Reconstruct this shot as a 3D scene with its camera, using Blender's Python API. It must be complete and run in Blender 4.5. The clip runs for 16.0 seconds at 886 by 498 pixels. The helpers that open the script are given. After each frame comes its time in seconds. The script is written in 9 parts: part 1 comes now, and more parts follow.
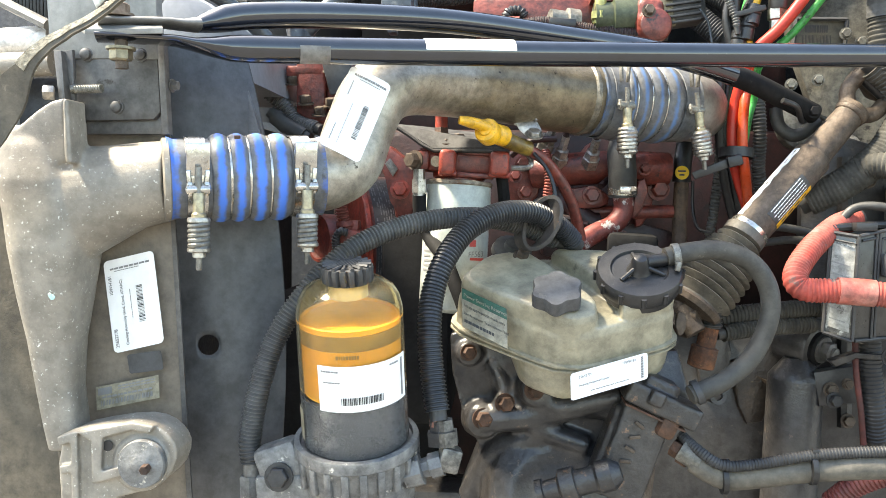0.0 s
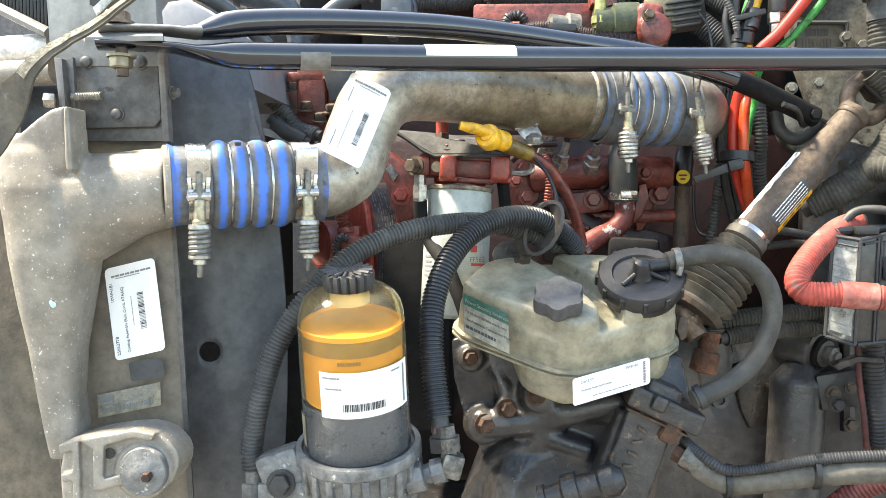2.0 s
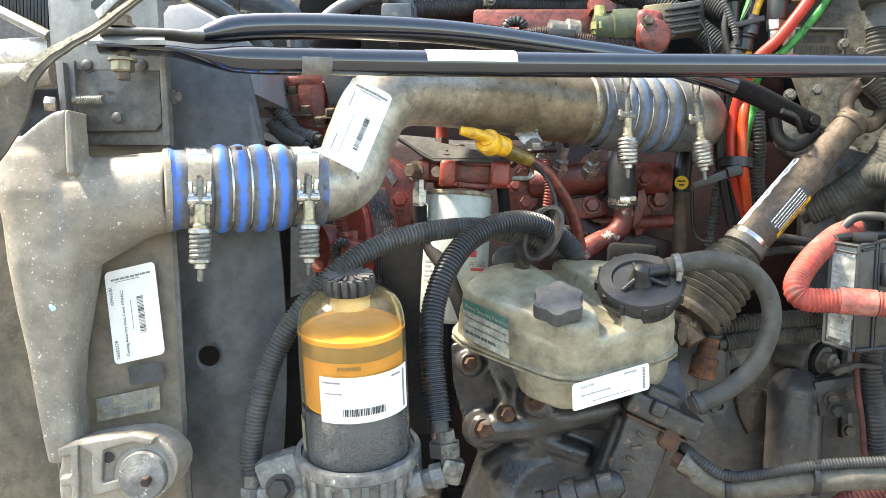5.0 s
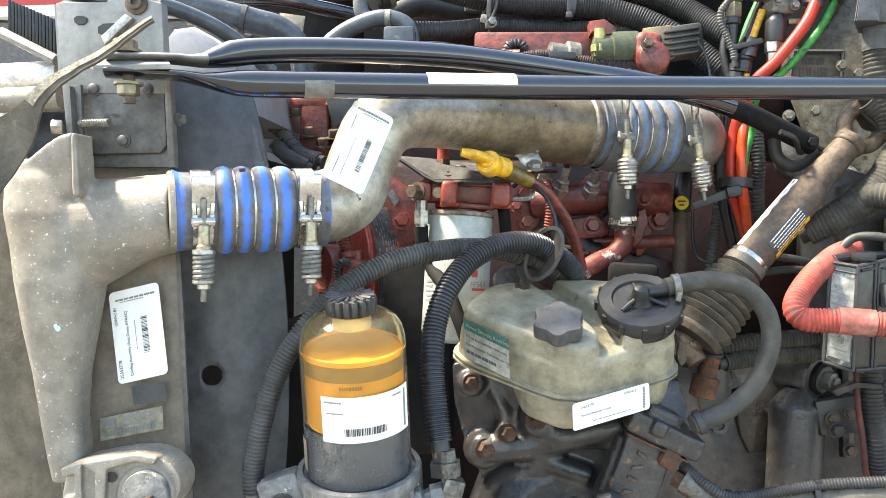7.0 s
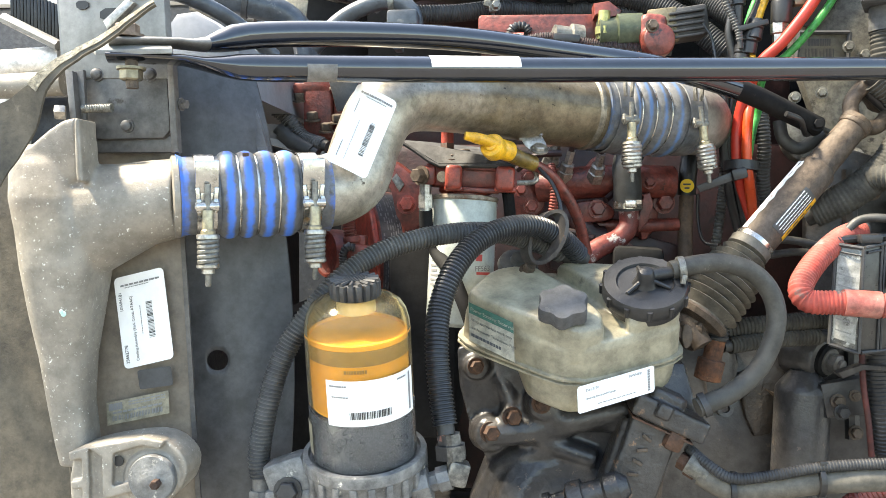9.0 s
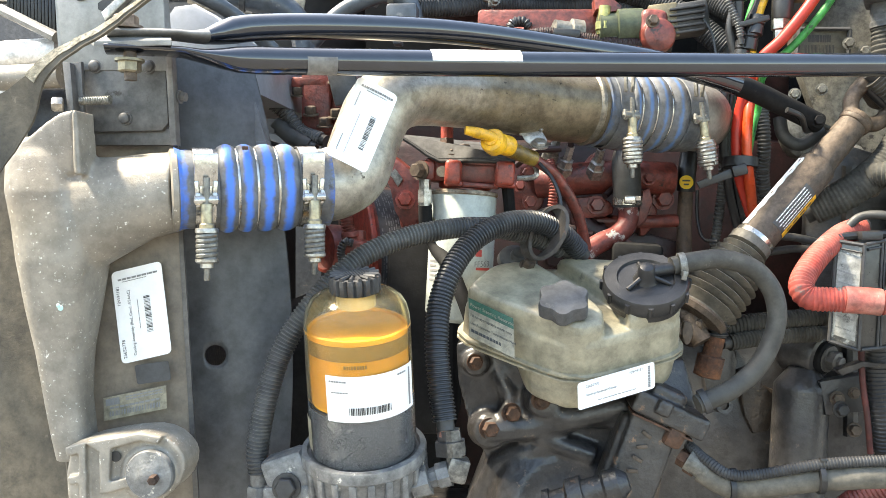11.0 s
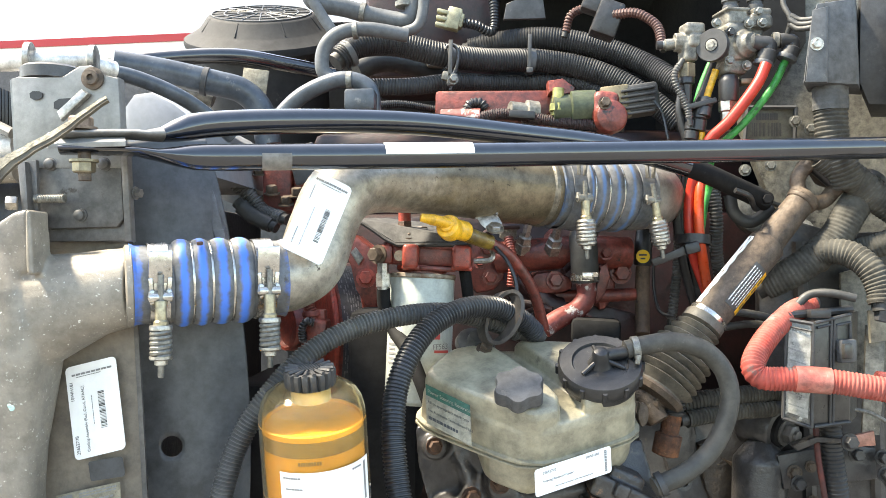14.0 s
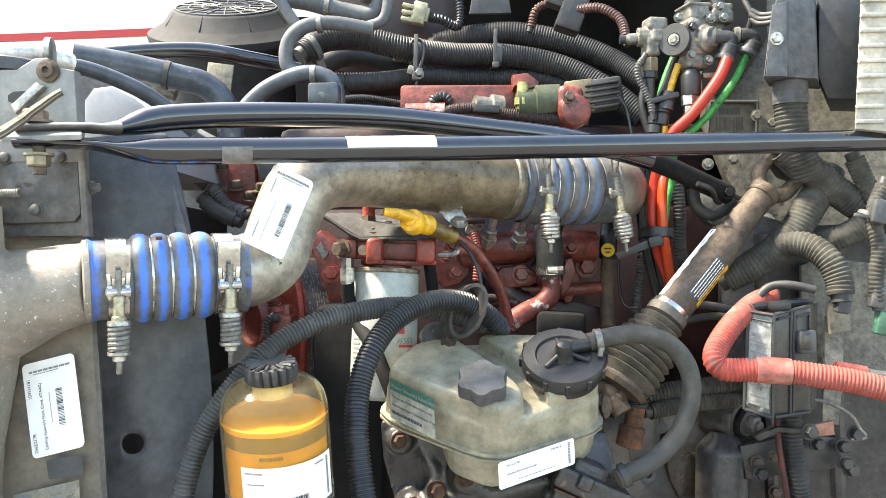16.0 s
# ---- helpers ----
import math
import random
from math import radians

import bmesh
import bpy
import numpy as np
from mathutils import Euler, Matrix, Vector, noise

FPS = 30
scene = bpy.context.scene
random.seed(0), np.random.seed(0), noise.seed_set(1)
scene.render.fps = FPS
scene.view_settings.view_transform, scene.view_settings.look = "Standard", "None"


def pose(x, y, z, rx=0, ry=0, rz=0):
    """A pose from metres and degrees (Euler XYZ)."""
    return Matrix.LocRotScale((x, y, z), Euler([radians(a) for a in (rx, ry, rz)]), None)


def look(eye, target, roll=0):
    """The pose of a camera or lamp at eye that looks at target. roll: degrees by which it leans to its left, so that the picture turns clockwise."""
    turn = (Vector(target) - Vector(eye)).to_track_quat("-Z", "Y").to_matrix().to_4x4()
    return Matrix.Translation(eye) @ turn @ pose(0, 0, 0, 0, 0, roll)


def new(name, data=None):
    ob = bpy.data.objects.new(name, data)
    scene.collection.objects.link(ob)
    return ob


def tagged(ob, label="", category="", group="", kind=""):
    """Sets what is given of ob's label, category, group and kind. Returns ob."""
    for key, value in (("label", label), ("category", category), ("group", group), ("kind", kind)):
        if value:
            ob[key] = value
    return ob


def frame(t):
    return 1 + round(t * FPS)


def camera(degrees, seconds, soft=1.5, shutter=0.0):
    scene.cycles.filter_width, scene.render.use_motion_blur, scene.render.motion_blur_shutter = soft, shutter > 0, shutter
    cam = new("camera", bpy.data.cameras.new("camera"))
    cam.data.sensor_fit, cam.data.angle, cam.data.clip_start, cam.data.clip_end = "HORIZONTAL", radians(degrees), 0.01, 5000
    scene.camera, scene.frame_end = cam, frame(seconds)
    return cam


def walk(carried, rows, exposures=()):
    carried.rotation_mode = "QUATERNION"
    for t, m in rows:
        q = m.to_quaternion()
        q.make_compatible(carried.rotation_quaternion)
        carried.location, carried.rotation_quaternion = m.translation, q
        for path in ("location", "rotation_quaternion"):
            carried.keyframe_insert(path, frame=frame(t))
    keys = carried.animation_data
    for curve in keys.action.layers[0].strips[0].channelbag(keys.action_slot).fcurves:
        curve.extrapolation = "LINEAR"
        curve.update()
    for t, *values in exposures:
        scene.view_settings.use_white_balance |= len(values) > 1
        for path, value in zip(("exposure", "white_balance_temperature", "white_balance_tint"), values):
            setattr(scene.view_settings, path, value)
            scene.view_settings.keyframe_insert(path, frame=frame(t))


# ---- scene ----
cam = camera(54.0, 16.0, soft=0.3)
PATH = [
    (0, (0.073, 0.051, 1.513), (-0.069, 2.043, 1.403), 0.6),
    (0.5, (0.074, 0.053, 1.511), (-0.069, 2.045, 1.406), 0.4),
    (1, (0.073, 0.051, 1.512), (-0.071, 2.043, 1.403), 0.4),
    (1.5, (0.074, 0.051, 1.511), (-0.075, 2.043, 1.404), 0.4),
    (2, (0.073, 0.052, 1.514), (-0.072, 2.045, 1.415), 0.3),
    (2.5, (0.073, 0.05, 1.515), (-0.069, 2.043, 1.425), 0.2),
    (3, (0.073, 0.048, 1.512), (-0.07, 2.041, 1.421), 0.4),
    (3.5, (0.068, 0.049, 1.512), (-0.069, 2.042, 1.42), 0.5),
    (4, (0.069, 0.051, 1.514), (-0.065, 2.044, 1.423), 0.4),
    (6.5, (0.064, 0.05, 1.515), (-0.073, 2.045, 1.452), 0.8),
    (7, (0.072, 0.041, 1.518), (-0.073, 2.035, 1.471), 0.5),
    (7.5, (0.084, 0.04, 1.516), (-0.05, 2.035, 1.465), -0.3),
    (8, (0.077, 0.041, 1.513), (-0.055, 2.036, 1.455), -0.1),
    (8.5, (0.074, 0.039, 1.513), (-0.075, 2.033, 1.445), 0.1),
    (9, (0.074, 0.042, 1.515), (-0.084, 2.034, 1.436), 0.2),
    (11.5, (0.065, 0.048, 1.512), (-0.076, 2.041, 1.426), 0.4),
    (12, (0.076, 0.046, 1.517), (-0.062, 2.041, 1.457), -0.0),
    (12.5, (0.083, 0.043, 1.524), (-0.035, 2.04, 1.493), -0.3),
    (13, (0.083, 0.039, 1.539), (-0.031, 2.035, 1.521), -0.7),
    (13.5, (0.088, 0.037, 1.558), (-0.019, 2.034, 1.563), -0.8),
    (14, (0.091, 0.037, 1.565), (0.005, 2.035, 1.589), -0.3),
    (14.5, (0.092, 0.034, 1.565), (0.019, 2.033, 1.592), -0.3),
    (15, (0.097, 0.033, 1.566), (0.038, 2.032, 1.594), -0.5),
    (15.5, (0.099, 0.034, 1.564), (0.052, 2.034, 1.587), -0.6),
    (16, (0.104, 0.039, 1.561), (0.08, 2.038, 1.577), -0.6),
]
walk(cam, [(t, look(eye, target, roll)) for t, eye, target, roll in PATH], [(0.0, 3.08, 7750, 6), (16.0, 3.08, 7750, 6)])


# ---- world and light ----
world = bpy.data.worlds.new("world")
scene.world = world
world.use_nodes = True
sky = world.node_tree.nodes.new("ShaderNodeTexSky")
sky.sky_type = "NISHITA"
sky.sun_disc = False
sky.sun_elevation = radians(58)
sky.sun_rotation = radians(-60)
sky.air_density, sky.dust_density = 1.0, 1.4
world.node_tree.links.new(sky.outputs[0], world.node_tree.nodes["Background"].inputs[0])
world.node_tree.nodes["Background"].inputs[1].default_value = 0.115
sun = new("sun", bpy.data.lights.new("sun", "SUN"))
sun.data.energy, sun.data.angle, sun.data.color = 2.5, radians(7), (1.0, 0.95, 0.88)
sun.matrix_world = look((-3.2, 0.9, 6.6), (0, 1.2, 1.4))


# ---- materials ----
def mat(name, c1, c2, rough=0.55, metal=0.0, scale=18.0, fine=160.0, bump=0.15, speck=None, amount=0.0, spec=0.5, speckscale=None, coat=0.0, grime=0.45):
    m = bpy.data.materials.new(name)
    m.use_nodes = True
    n, l = m.node_tree.nodes, m.node_tree.links
    b = n["Principled BSDF"]
    tc = n.new("ShaderNodeTexCoord")
    info = n.new("ShaderNodeObjectInfo")
    add = n.new("ShaderNodeVectorMath")
    add.operation = "ADD"
    l.new(tc.outputs["Object"], add.inputs[0])
    l.new(info.outputs["Location"], add.inputs[1])

    def noise_node(s, detail, r=0.6):
        k = n.new("ShaderNodeTexNoise")
        k.inputs["Scale"].default_value, k.inputs["Detail"].default_value, k.inputs["Roughness"].default_value = s, detail, r
        l.new(add.outputs[0], k.inputs["Vector"])
        return k

    def ramp(src, lo, hi):
        k = n.new("ShaderNodeMapRange")
        k.inputs["From Min"].default_value, k.inputs["From Max"].default_value = lo, hi
        l.new(src, k.inputs["Value"])
        return k.outputs[0]

    def mix(f, a, c):
        k = n.new("ShaderNodeMix")
        k.data_type = "RGBA"
        ins = [s for s in k.inputs if s.type == "RGBA"]
        for sock, v in zip(ins, (a, c)):
            if isinstance(v, tuple):
                sock.default_value = (*v, 1)
            else:
                l.new(v, sock)
        fs = [s for s in k.inputs if s.type == "VALUE"][0]
        l.new(f, fs)
        return [s for s in k.outputs if s.type == "RGBA"][0]

    big, small = noise_node(scale, 5), noise_node(fine, 3)
    col = mix(ramp(big.outputs["Fac"], 0.32, 0.68), c1, c2)
    if speck:
        sp = noise_node(speckscale or scale * 3.1, 8, 0.7)
        col = mix(ramp(sp.outputs["Fac"], 0.645 - amount, 0.70 - amount), col, speck)
    if grime:
        gr = noise_node(scale * 2.3 + 20, 10, 0.72)
        dark = n.new("ShaderNodeMix")
        dark.data_type, dark.blend_type = "RGBA", "MULTIPLY"
        [k for k in dark.inputs if k.type == "VALUE"][0].default_value = 1.0
        ga, gb2 = [k for k in dark.inputs if k.type == "RGBA"]
        l.new(col, ga)
        gm = n.new("ShaderNodeMapRange")
        gm.inputs["From Min"].default_value, gm.inputs["From Max"].default_value = 0.36, 0.62
        gm.inputs["To Min"].default_value, gm.inputs["To Max"].default_value = 1.0 - grime, 1.0 + grime * 0.35
        l.new(gr.outputs["Fac"], gm.inputs["Value"])
        l.new(gm.outputs[0], gb2)
        col = [k for k in dark.outputs if k.type == "RGBA"][0]
    l.new(col, b.inputs["Base Color"])
    rr = n.new("ShaderNodeMapRange")
    rr.inputs["To Min"].default_value, rr.inputs["To Max"].default_value = max(0.03, rough - 0.12), min(1.0, rough + 0.12)
    l.new(small.outputs["Fac"], rr.inputs["Value"])
    l.new(rr.outputs[0], b.inputs["Roughness"])
    b.inputs["Metallic"].default_value = metal
    b.inputs["Specular IOR Level"].default_value = spec
    b.inputs["Coat Weight"].default_value = coat
    if bump:
        bp = n.new("ShaderNodeBump")
        bp.inputs["Strength"].default_value, bp.inputs["Distance"].default_value = bump, 0.003
        l.new(small.outputs["Fac"], bp.inputs["Height"])
        l.new(bp.outputs[0], b.inputs["Normal"])
    return m


ALU = mat("cast_aluminium", (0.200, 0.178, 0.148), (0.300, 0.268, 0.224), 0.55, 0.25, 7, 500, 0.16, (0.66, 0.64, 0.58), 0.035, speckscale=210, grime=0.3)
ALU_PIPE = mat("stained_aluminium_pipe", (0.40, 0.372, 0.315), (0.27, 0.243, 0.198), 0.36, 0.45, 12, 300, 0.2, (0.05, 0.04, 0.03), 0.02, speckscale=80, grime=0.45)
ZINC = mat("zinc_plated_steel", (0.46, 0.44, 0.40), (0.26, 0.245, 0.22), 0.36, 0.8, 50, 300, 0.15, (0.09, 0.07, 0.055), 0.02)
ZINC_DULL = mat("dull_zinc_spring", (0.24, 0.235, 0.21), (0.15, 0.145, 0.13), 0.5, 0.6, 60, 300, 0.2)
STAINLESS = mat("stainless_band", (0.52, 0.50, 0.46), (0.40, 0.38, 0.345), 0.24, 0.9, 40, 300, 0.04, (0.16, 0.135, 0.105), -0.02, grime=0.3)
BLUE_DIRTY = mat("grimy_grey_rubber", (0.100, 0.112, 0.132), (0.132, 0.128, 0.118), 0.55, 0, 28, 140, 0.2, (0.060, 0.060, 0.063), 0.03, speckscale=40, grime=0.4)
PAINT_BLACK = mat("glossy_black_paint", (0.006, 0.0075, 0.012), (0.011, 0.013, 0.019), 0.14, 0, 9, 220, 0.02, (0.15, 0.13, 0.105), -0.03, 0.6, 260, coat=0.55)
BLACK = mat("black_plastic", (0.010, 0.010, 0.011), (0.020, 0.020, 0.021), 0.42, 0, 25, 240, 0.15, (0.05, 0.047, 0.043), 0.0)
DUSTY_BLACK = mat("dusty_black_plastic", (0.020, 0.021, 0.023), (0.042, 0.041, 0.041), 0.55, 0, 14, 200, 0.12, (0.085, 0.08, 0.074), 0.02, speckscale=30)
RUBBER = mat("dusty_rubber_hose", (0.023, 0.0235, 0.023), (0.043, 0.042, 0.039), 0.58, 0, 14, 200, 0.12, (0.080, 0.076, 0.069), 0.02)
CONDUIT = mat("black_split_conduit", (0.014, 0.0155, 0.018), (0.028, 0.030, 0.033), 0.38, 0, 12, 200, 0.05, (0.045, 0.043, 0.041), 0.0)
GREY_CONDUIT = mat("dusty_grey_conduit", (0.045, 0.046, 0.047), (0.092, 0.090, 0.084), 0.52, 0, 10, 200, 0.08, (0.15, 0.142, 0.128), 0.02)
CAST_BLACK = mat("black_painted_casting", (0.020, 0.021, 0.025), (0.052, 0.048, 0.045), 0.34, 0.0, 14, 150, 0.35, (0.15, 0.115, 0.085), 0.03, speckscale=45, grime=0.5)
CAST_RUSTY = mat("chipped_rusty_casting", (0.020, 0.020, 0.022), (0.050, 0.045, 0.041), 0.4, 0.0, 20, 150, 0.5, (0.19, 0.11, 0.065), 0.05, speckscale=40)
PANEL = mat("dirty_dark_painted_steel", (0.125, 0.104, 0.082), (0.185, 0.155, 0.120), 0.5, 0, 9, 260, 0.12, (0.085, 0.068, 0.05), 0.0, grime=0.35)
STEEL_GREY = mat("grey_painted_steel", (0.075, 0.073, 0.071), (0.125, 0.118, 0.112), 0.45, 0.25, 10, 220, 0.1, (0.040, 0.031, 0.025), 0.02, speckscale=22)
SHROUD = mat("charcoal_shroud_plastic", (0.048, 0.050, 0.053), (0.078, 0.080, 0.084), 0.45, 0, 6, 160, 0.06, (0.085, 0.085, 0.086), -0.01, speckscale=16)
SHROUD_LIP = mat("pale_shroud_edge", (0.09, 0.093, 0.10), (0.12, 0.122, 0.128), 0.5, 0, 10, 160, 0.06)
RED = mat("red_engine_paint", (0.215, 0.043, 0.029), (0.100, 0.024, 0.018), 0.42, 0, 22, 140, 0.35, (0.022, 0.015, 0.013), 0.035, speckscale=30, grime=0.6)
# near-black copy of the engine red: grime, plus bay shade in the colour
RED_SHADED = mat("grimy_shaded_red_paint", (0.036, 0.008, 0.0065), (0.013, 0.005, 0.005), 0.5, 0, 14, 120, 0.3, (0.008, 0.007, 0.007), 0.05, speckscale=24, grime=0.6)
RUST = mat("rusty_steel", (0.105, 0.048, 0.025), (0.050, 0.028, 0.019), 0.75, 0.1, 30, 180, 0.5, (0.17, 0.07, 0.03), 0.01, grime=0.6)
BROWN_STEEL = mat("brown_weathered_steel", (0.118, 0.088, 0.065), (0.068, 0.050, 0.037), 0.62, 0.15, 16, 160, 0.4, (0.165, 0.130, 0.098), 0.015, 0.35, speckscale=40, grime=0.55)
RELAY_GREY = mat("dusty_blue_grey_plastic", (0.062, 0.067, 0.074), (0.088, 0.092, 0.098), 0.6, 0, 12, 220, 0.1, (0.125, 0.125, 0.122), 0.01, 0.4)
BRASSY = mat("pale_brass_plating", (0.40, 0.345, 0.23), (0.30, 0.255, 0.165), 0.4, 0.6, 40, 300, 0.1, (0.12, 0.10, 0.07), 0.0)
FLAKY_RUST = mat("flaking_rust", (0.17, 0.062, 0.022), (0.065, 0.030, 0.018), 0.85, 0.0, 45, 120, 0.9, (0.26, 0.13, 0.05), 0.02, speckscale=90, grime=0.6)
# lighter copy of the engine red, with sunlight put into its colour
RED_SUNLIT = mat("sunlit_red_paint", (0.36, 0.055, 0.032), (0.20, 0.034, 0.022), 0.42, 0, 26, 140, 0.3, (0.035, 0.020, 0.016), 0.02, speckscale=40, grime=0.5)
# black for hoses, and for sheets that stand in for shade
MATTE_BLACK = mat("matte_black_and_shade", (0.006, 0.006, 0.007), (0.012, 0.012, 0.012), 0.8, 0, 16, 200, 0.1, (0.028, 0.026, 0.024), 0.0, 0.2)
DUSTY_LOOM = mat("dust_coated_loom", (0.044, 0.042, 0.037), (0.074, 0.070, 0.060), 0.8, 0, 9, 200, 0.15, (0.10, 0.093, 0.078), 0.02, 0.2, speckscale=30, grime=0.5)
CLOUDY = mat("cloudy_dark_plastic", (0.016, 0.016, 0.016), (0.046, 0.043, 0.038), 0.32, 0, 13, 200, 0.08, (0.12, 0.108, 0.088), 0.0, speckscale=26, grime=0.6)
MUTED_GREEN = mat("muted_green_plastic", (0.055, 0.15, 0.095), (0.04, 0.11, 0.07), 0.5)
WHITE_CAN = mat("white_painted_canister", (0.42, 0.455, 0.43), (0.35, 0.38, 0.345), 0.36, 0, 9, 200, 0.04, (0.27, 0.23, 0.16), -0.03, speckscale=14, grime=0.3)
PAPER = mat("white_label_paper", (0.80, 0.80, 0.79), (0.74, 0.74, 0.73), 0.55, 0, 6, 200, 0.02, grime=0.08)
INK = mat("black_ink", (0.03, 0.03, 0.03), (0.05, 0.05, 0.05), 0.6, 0, 20, 200, 0.0, grime=0)
GREY_INK = mat("grey_ink", (0.16, 0.16, 0.16), (0.22, 0.22, 0.22), 0.6, 0, 20, 200, 0.0, grime=0)
RED_INK = mat("red_ink", (0.45, 0.06, 0.05), (0.38, 0.05, 0.045), 0.6, 0, 20, 200, 0.0, grime=0)
GREEN_INK = mat("green_decal_ink", (0.015, 0.085, 0.05), (0.022, 0.075, 0.045), 0.5, 0, 40, 200, 0.0)
CREAM = mat("aged_decal_vinyl", (0.30, 0.265, 0.19), (0.21, 0.185, 0.13), 0.5, 0, 30, 200, 0.03, (0.11, 0.09, 0.06), 0.0)
TANK_PLASTIC = mat("translucent_aged_plastic", (0.320, 0.290, 0.208), (0.225, 0.204, 0.150), 0.38, 0, 6, 170, 0.06, (0.10, 0.09, 0.07), -0.01, speckscale=9, grime=0.42)
YELLOW = mat("yellow_plastic", (0.78, 0.43, 0.030), (0.66, 0.34, 0.022), 0.3, 0, 25, 180, 0.03, (0.16, 0.10, 0.02), -0.03)
RED_LINE = mat("red_nylon_line", (0.47, 0.026, 0.012), (0.36, 0.022, 0.012), 0.42, 0, 15, 180, 0.02, grime=0.25)
ORANGE_LINE = mat("orange_nylon_line", (0.56, 0.065, 0.014), (0.46, 0.045, 0.013), 0.3, 0, 15, 180, 0.02, grime=0.25)
GREEN_LINE = mat("green_nylon_line", (0.035, 0.30, 0.055), (0.028, 0.22, 0.045), 0.42, 0, 30, 180, 0.2, (0.010, 0.045, 0.014), 0.08, speckscale=70)
PINK_CONDUIT = mat("faded_red_conduit", (0.40, 0.050, 0.036), (0.21, 0.085, 0.070), 0.7, 0, 14, 180, 0.06, (0.13, 0.105, 0.095), 0.07, 0.3, speckscale=20, grime=0.35)
FIREWALL = mat("mottled_firewall_paint", (0.155, 0.145, 0.118), (0.095, 0.088, 0.072), 0.5, 0.1, 30, 150, 0.2, (0.035, 0.031, 0.025), 0.05, speckscale=26, grime=0.55)
TRAILER = mat("white_trailer_skin", (0.86, 0.86, 0.84), (0.82, 0.82, 0.80), 0.4, 0, 1, 60, 0.0, grime=0.05)
TRAILER_RED = mat("red_stripe_vinyl", (0.36, 0.012, 0.012), (0.33, 0.012, 0.012), 0.4, 0, 1, 60, 0.0, grime=0.05)
GROUND = mat("asphalt_yard", (0.165, 0.160, 0.152), (0.130, 0.126, 0.120), 0.85, 0, 0.8, 40, 0.3, (0.07, 0.066, 0.06), 0.0)
DARK_METAL = mat("oily_dark_metal", (0.022, 0.0225, 0.025), (0.046, 0.043, 0.042), 0.42, 0.1, 11, 100, 0.4, (0.10, 0.080, 0.060), 0.025, speckscale=34, grime=0.55)
GREY_BOX = mat("grey_moulded_plastic", (0.042, 0.044, 0.047), (0.066, 0.066, 0.068), 0.5, 0, 14, 220, 0.1, (0.11, 0.105, 0.098), 0.0)
GREY_CAST = mat("dusty_grey_casting", (0.095, 0.098, 0.102), (0.20, 0.195, 0.182), 0.42, 0.05, 22, 160, 0.3, (0.52, 0.49, 0.43), 0.04, speckscale=60, grime=0.5)
AMBER_PAPER = mat("fuel_soaked_filter_paper", (0.68, 0.31, 0.025), (0.58, 0.255, 0.020), 0.6, 0, 18, 160, 0.1, grime=0.15)
AMBER_CAP = mat("amber_end_cap", (0.25, 0.145, 0.035), (0.19, 0.105, 0.025), 0.45, 0, 18, 160, 0.1, grime=0.25)
OLIVE = mat("olive_painted_casting", (0.040, 0.052, 0.024), (0.065, 0.075, 0.042), 0.5, 0.1, 25, 140, 0.2, (0.13, 0.07, 0.05), 0.0)
VALVE_ALU = mat("weathered_valve_body", (0.21, 0.20, 0.172), (0.105, 0.098, 0.083), 0.5, 0.3, 22, 160, 0.3, (0.36, 0.34, 0.29), 0.015, speckscale=60, grime=0.6)
CLEAR_LID = mat("scuffed_clear_lid", (0.06, 0.06, 0.055), (0.16, 0.16, 0.15), 0.3, 0, 18, 200, 0.1, (0.48, 0.48, 0.45), 0.10, speckscale=34)
CANVAS = mat("grimy_rubber_canvas", (0.062, 0.052, 0.037), (0.105, 0.088, 0.063), 0.75, 0, 10, 240, 0.2, (0.14, 0.115, 0.085), 0.0)
FRAY = mat("frayed_canvas_edge", (0.36, 0.33, 0.26), (0.20, 0.175, 0.13), 0.9, 0, 60, 300, 0.6)



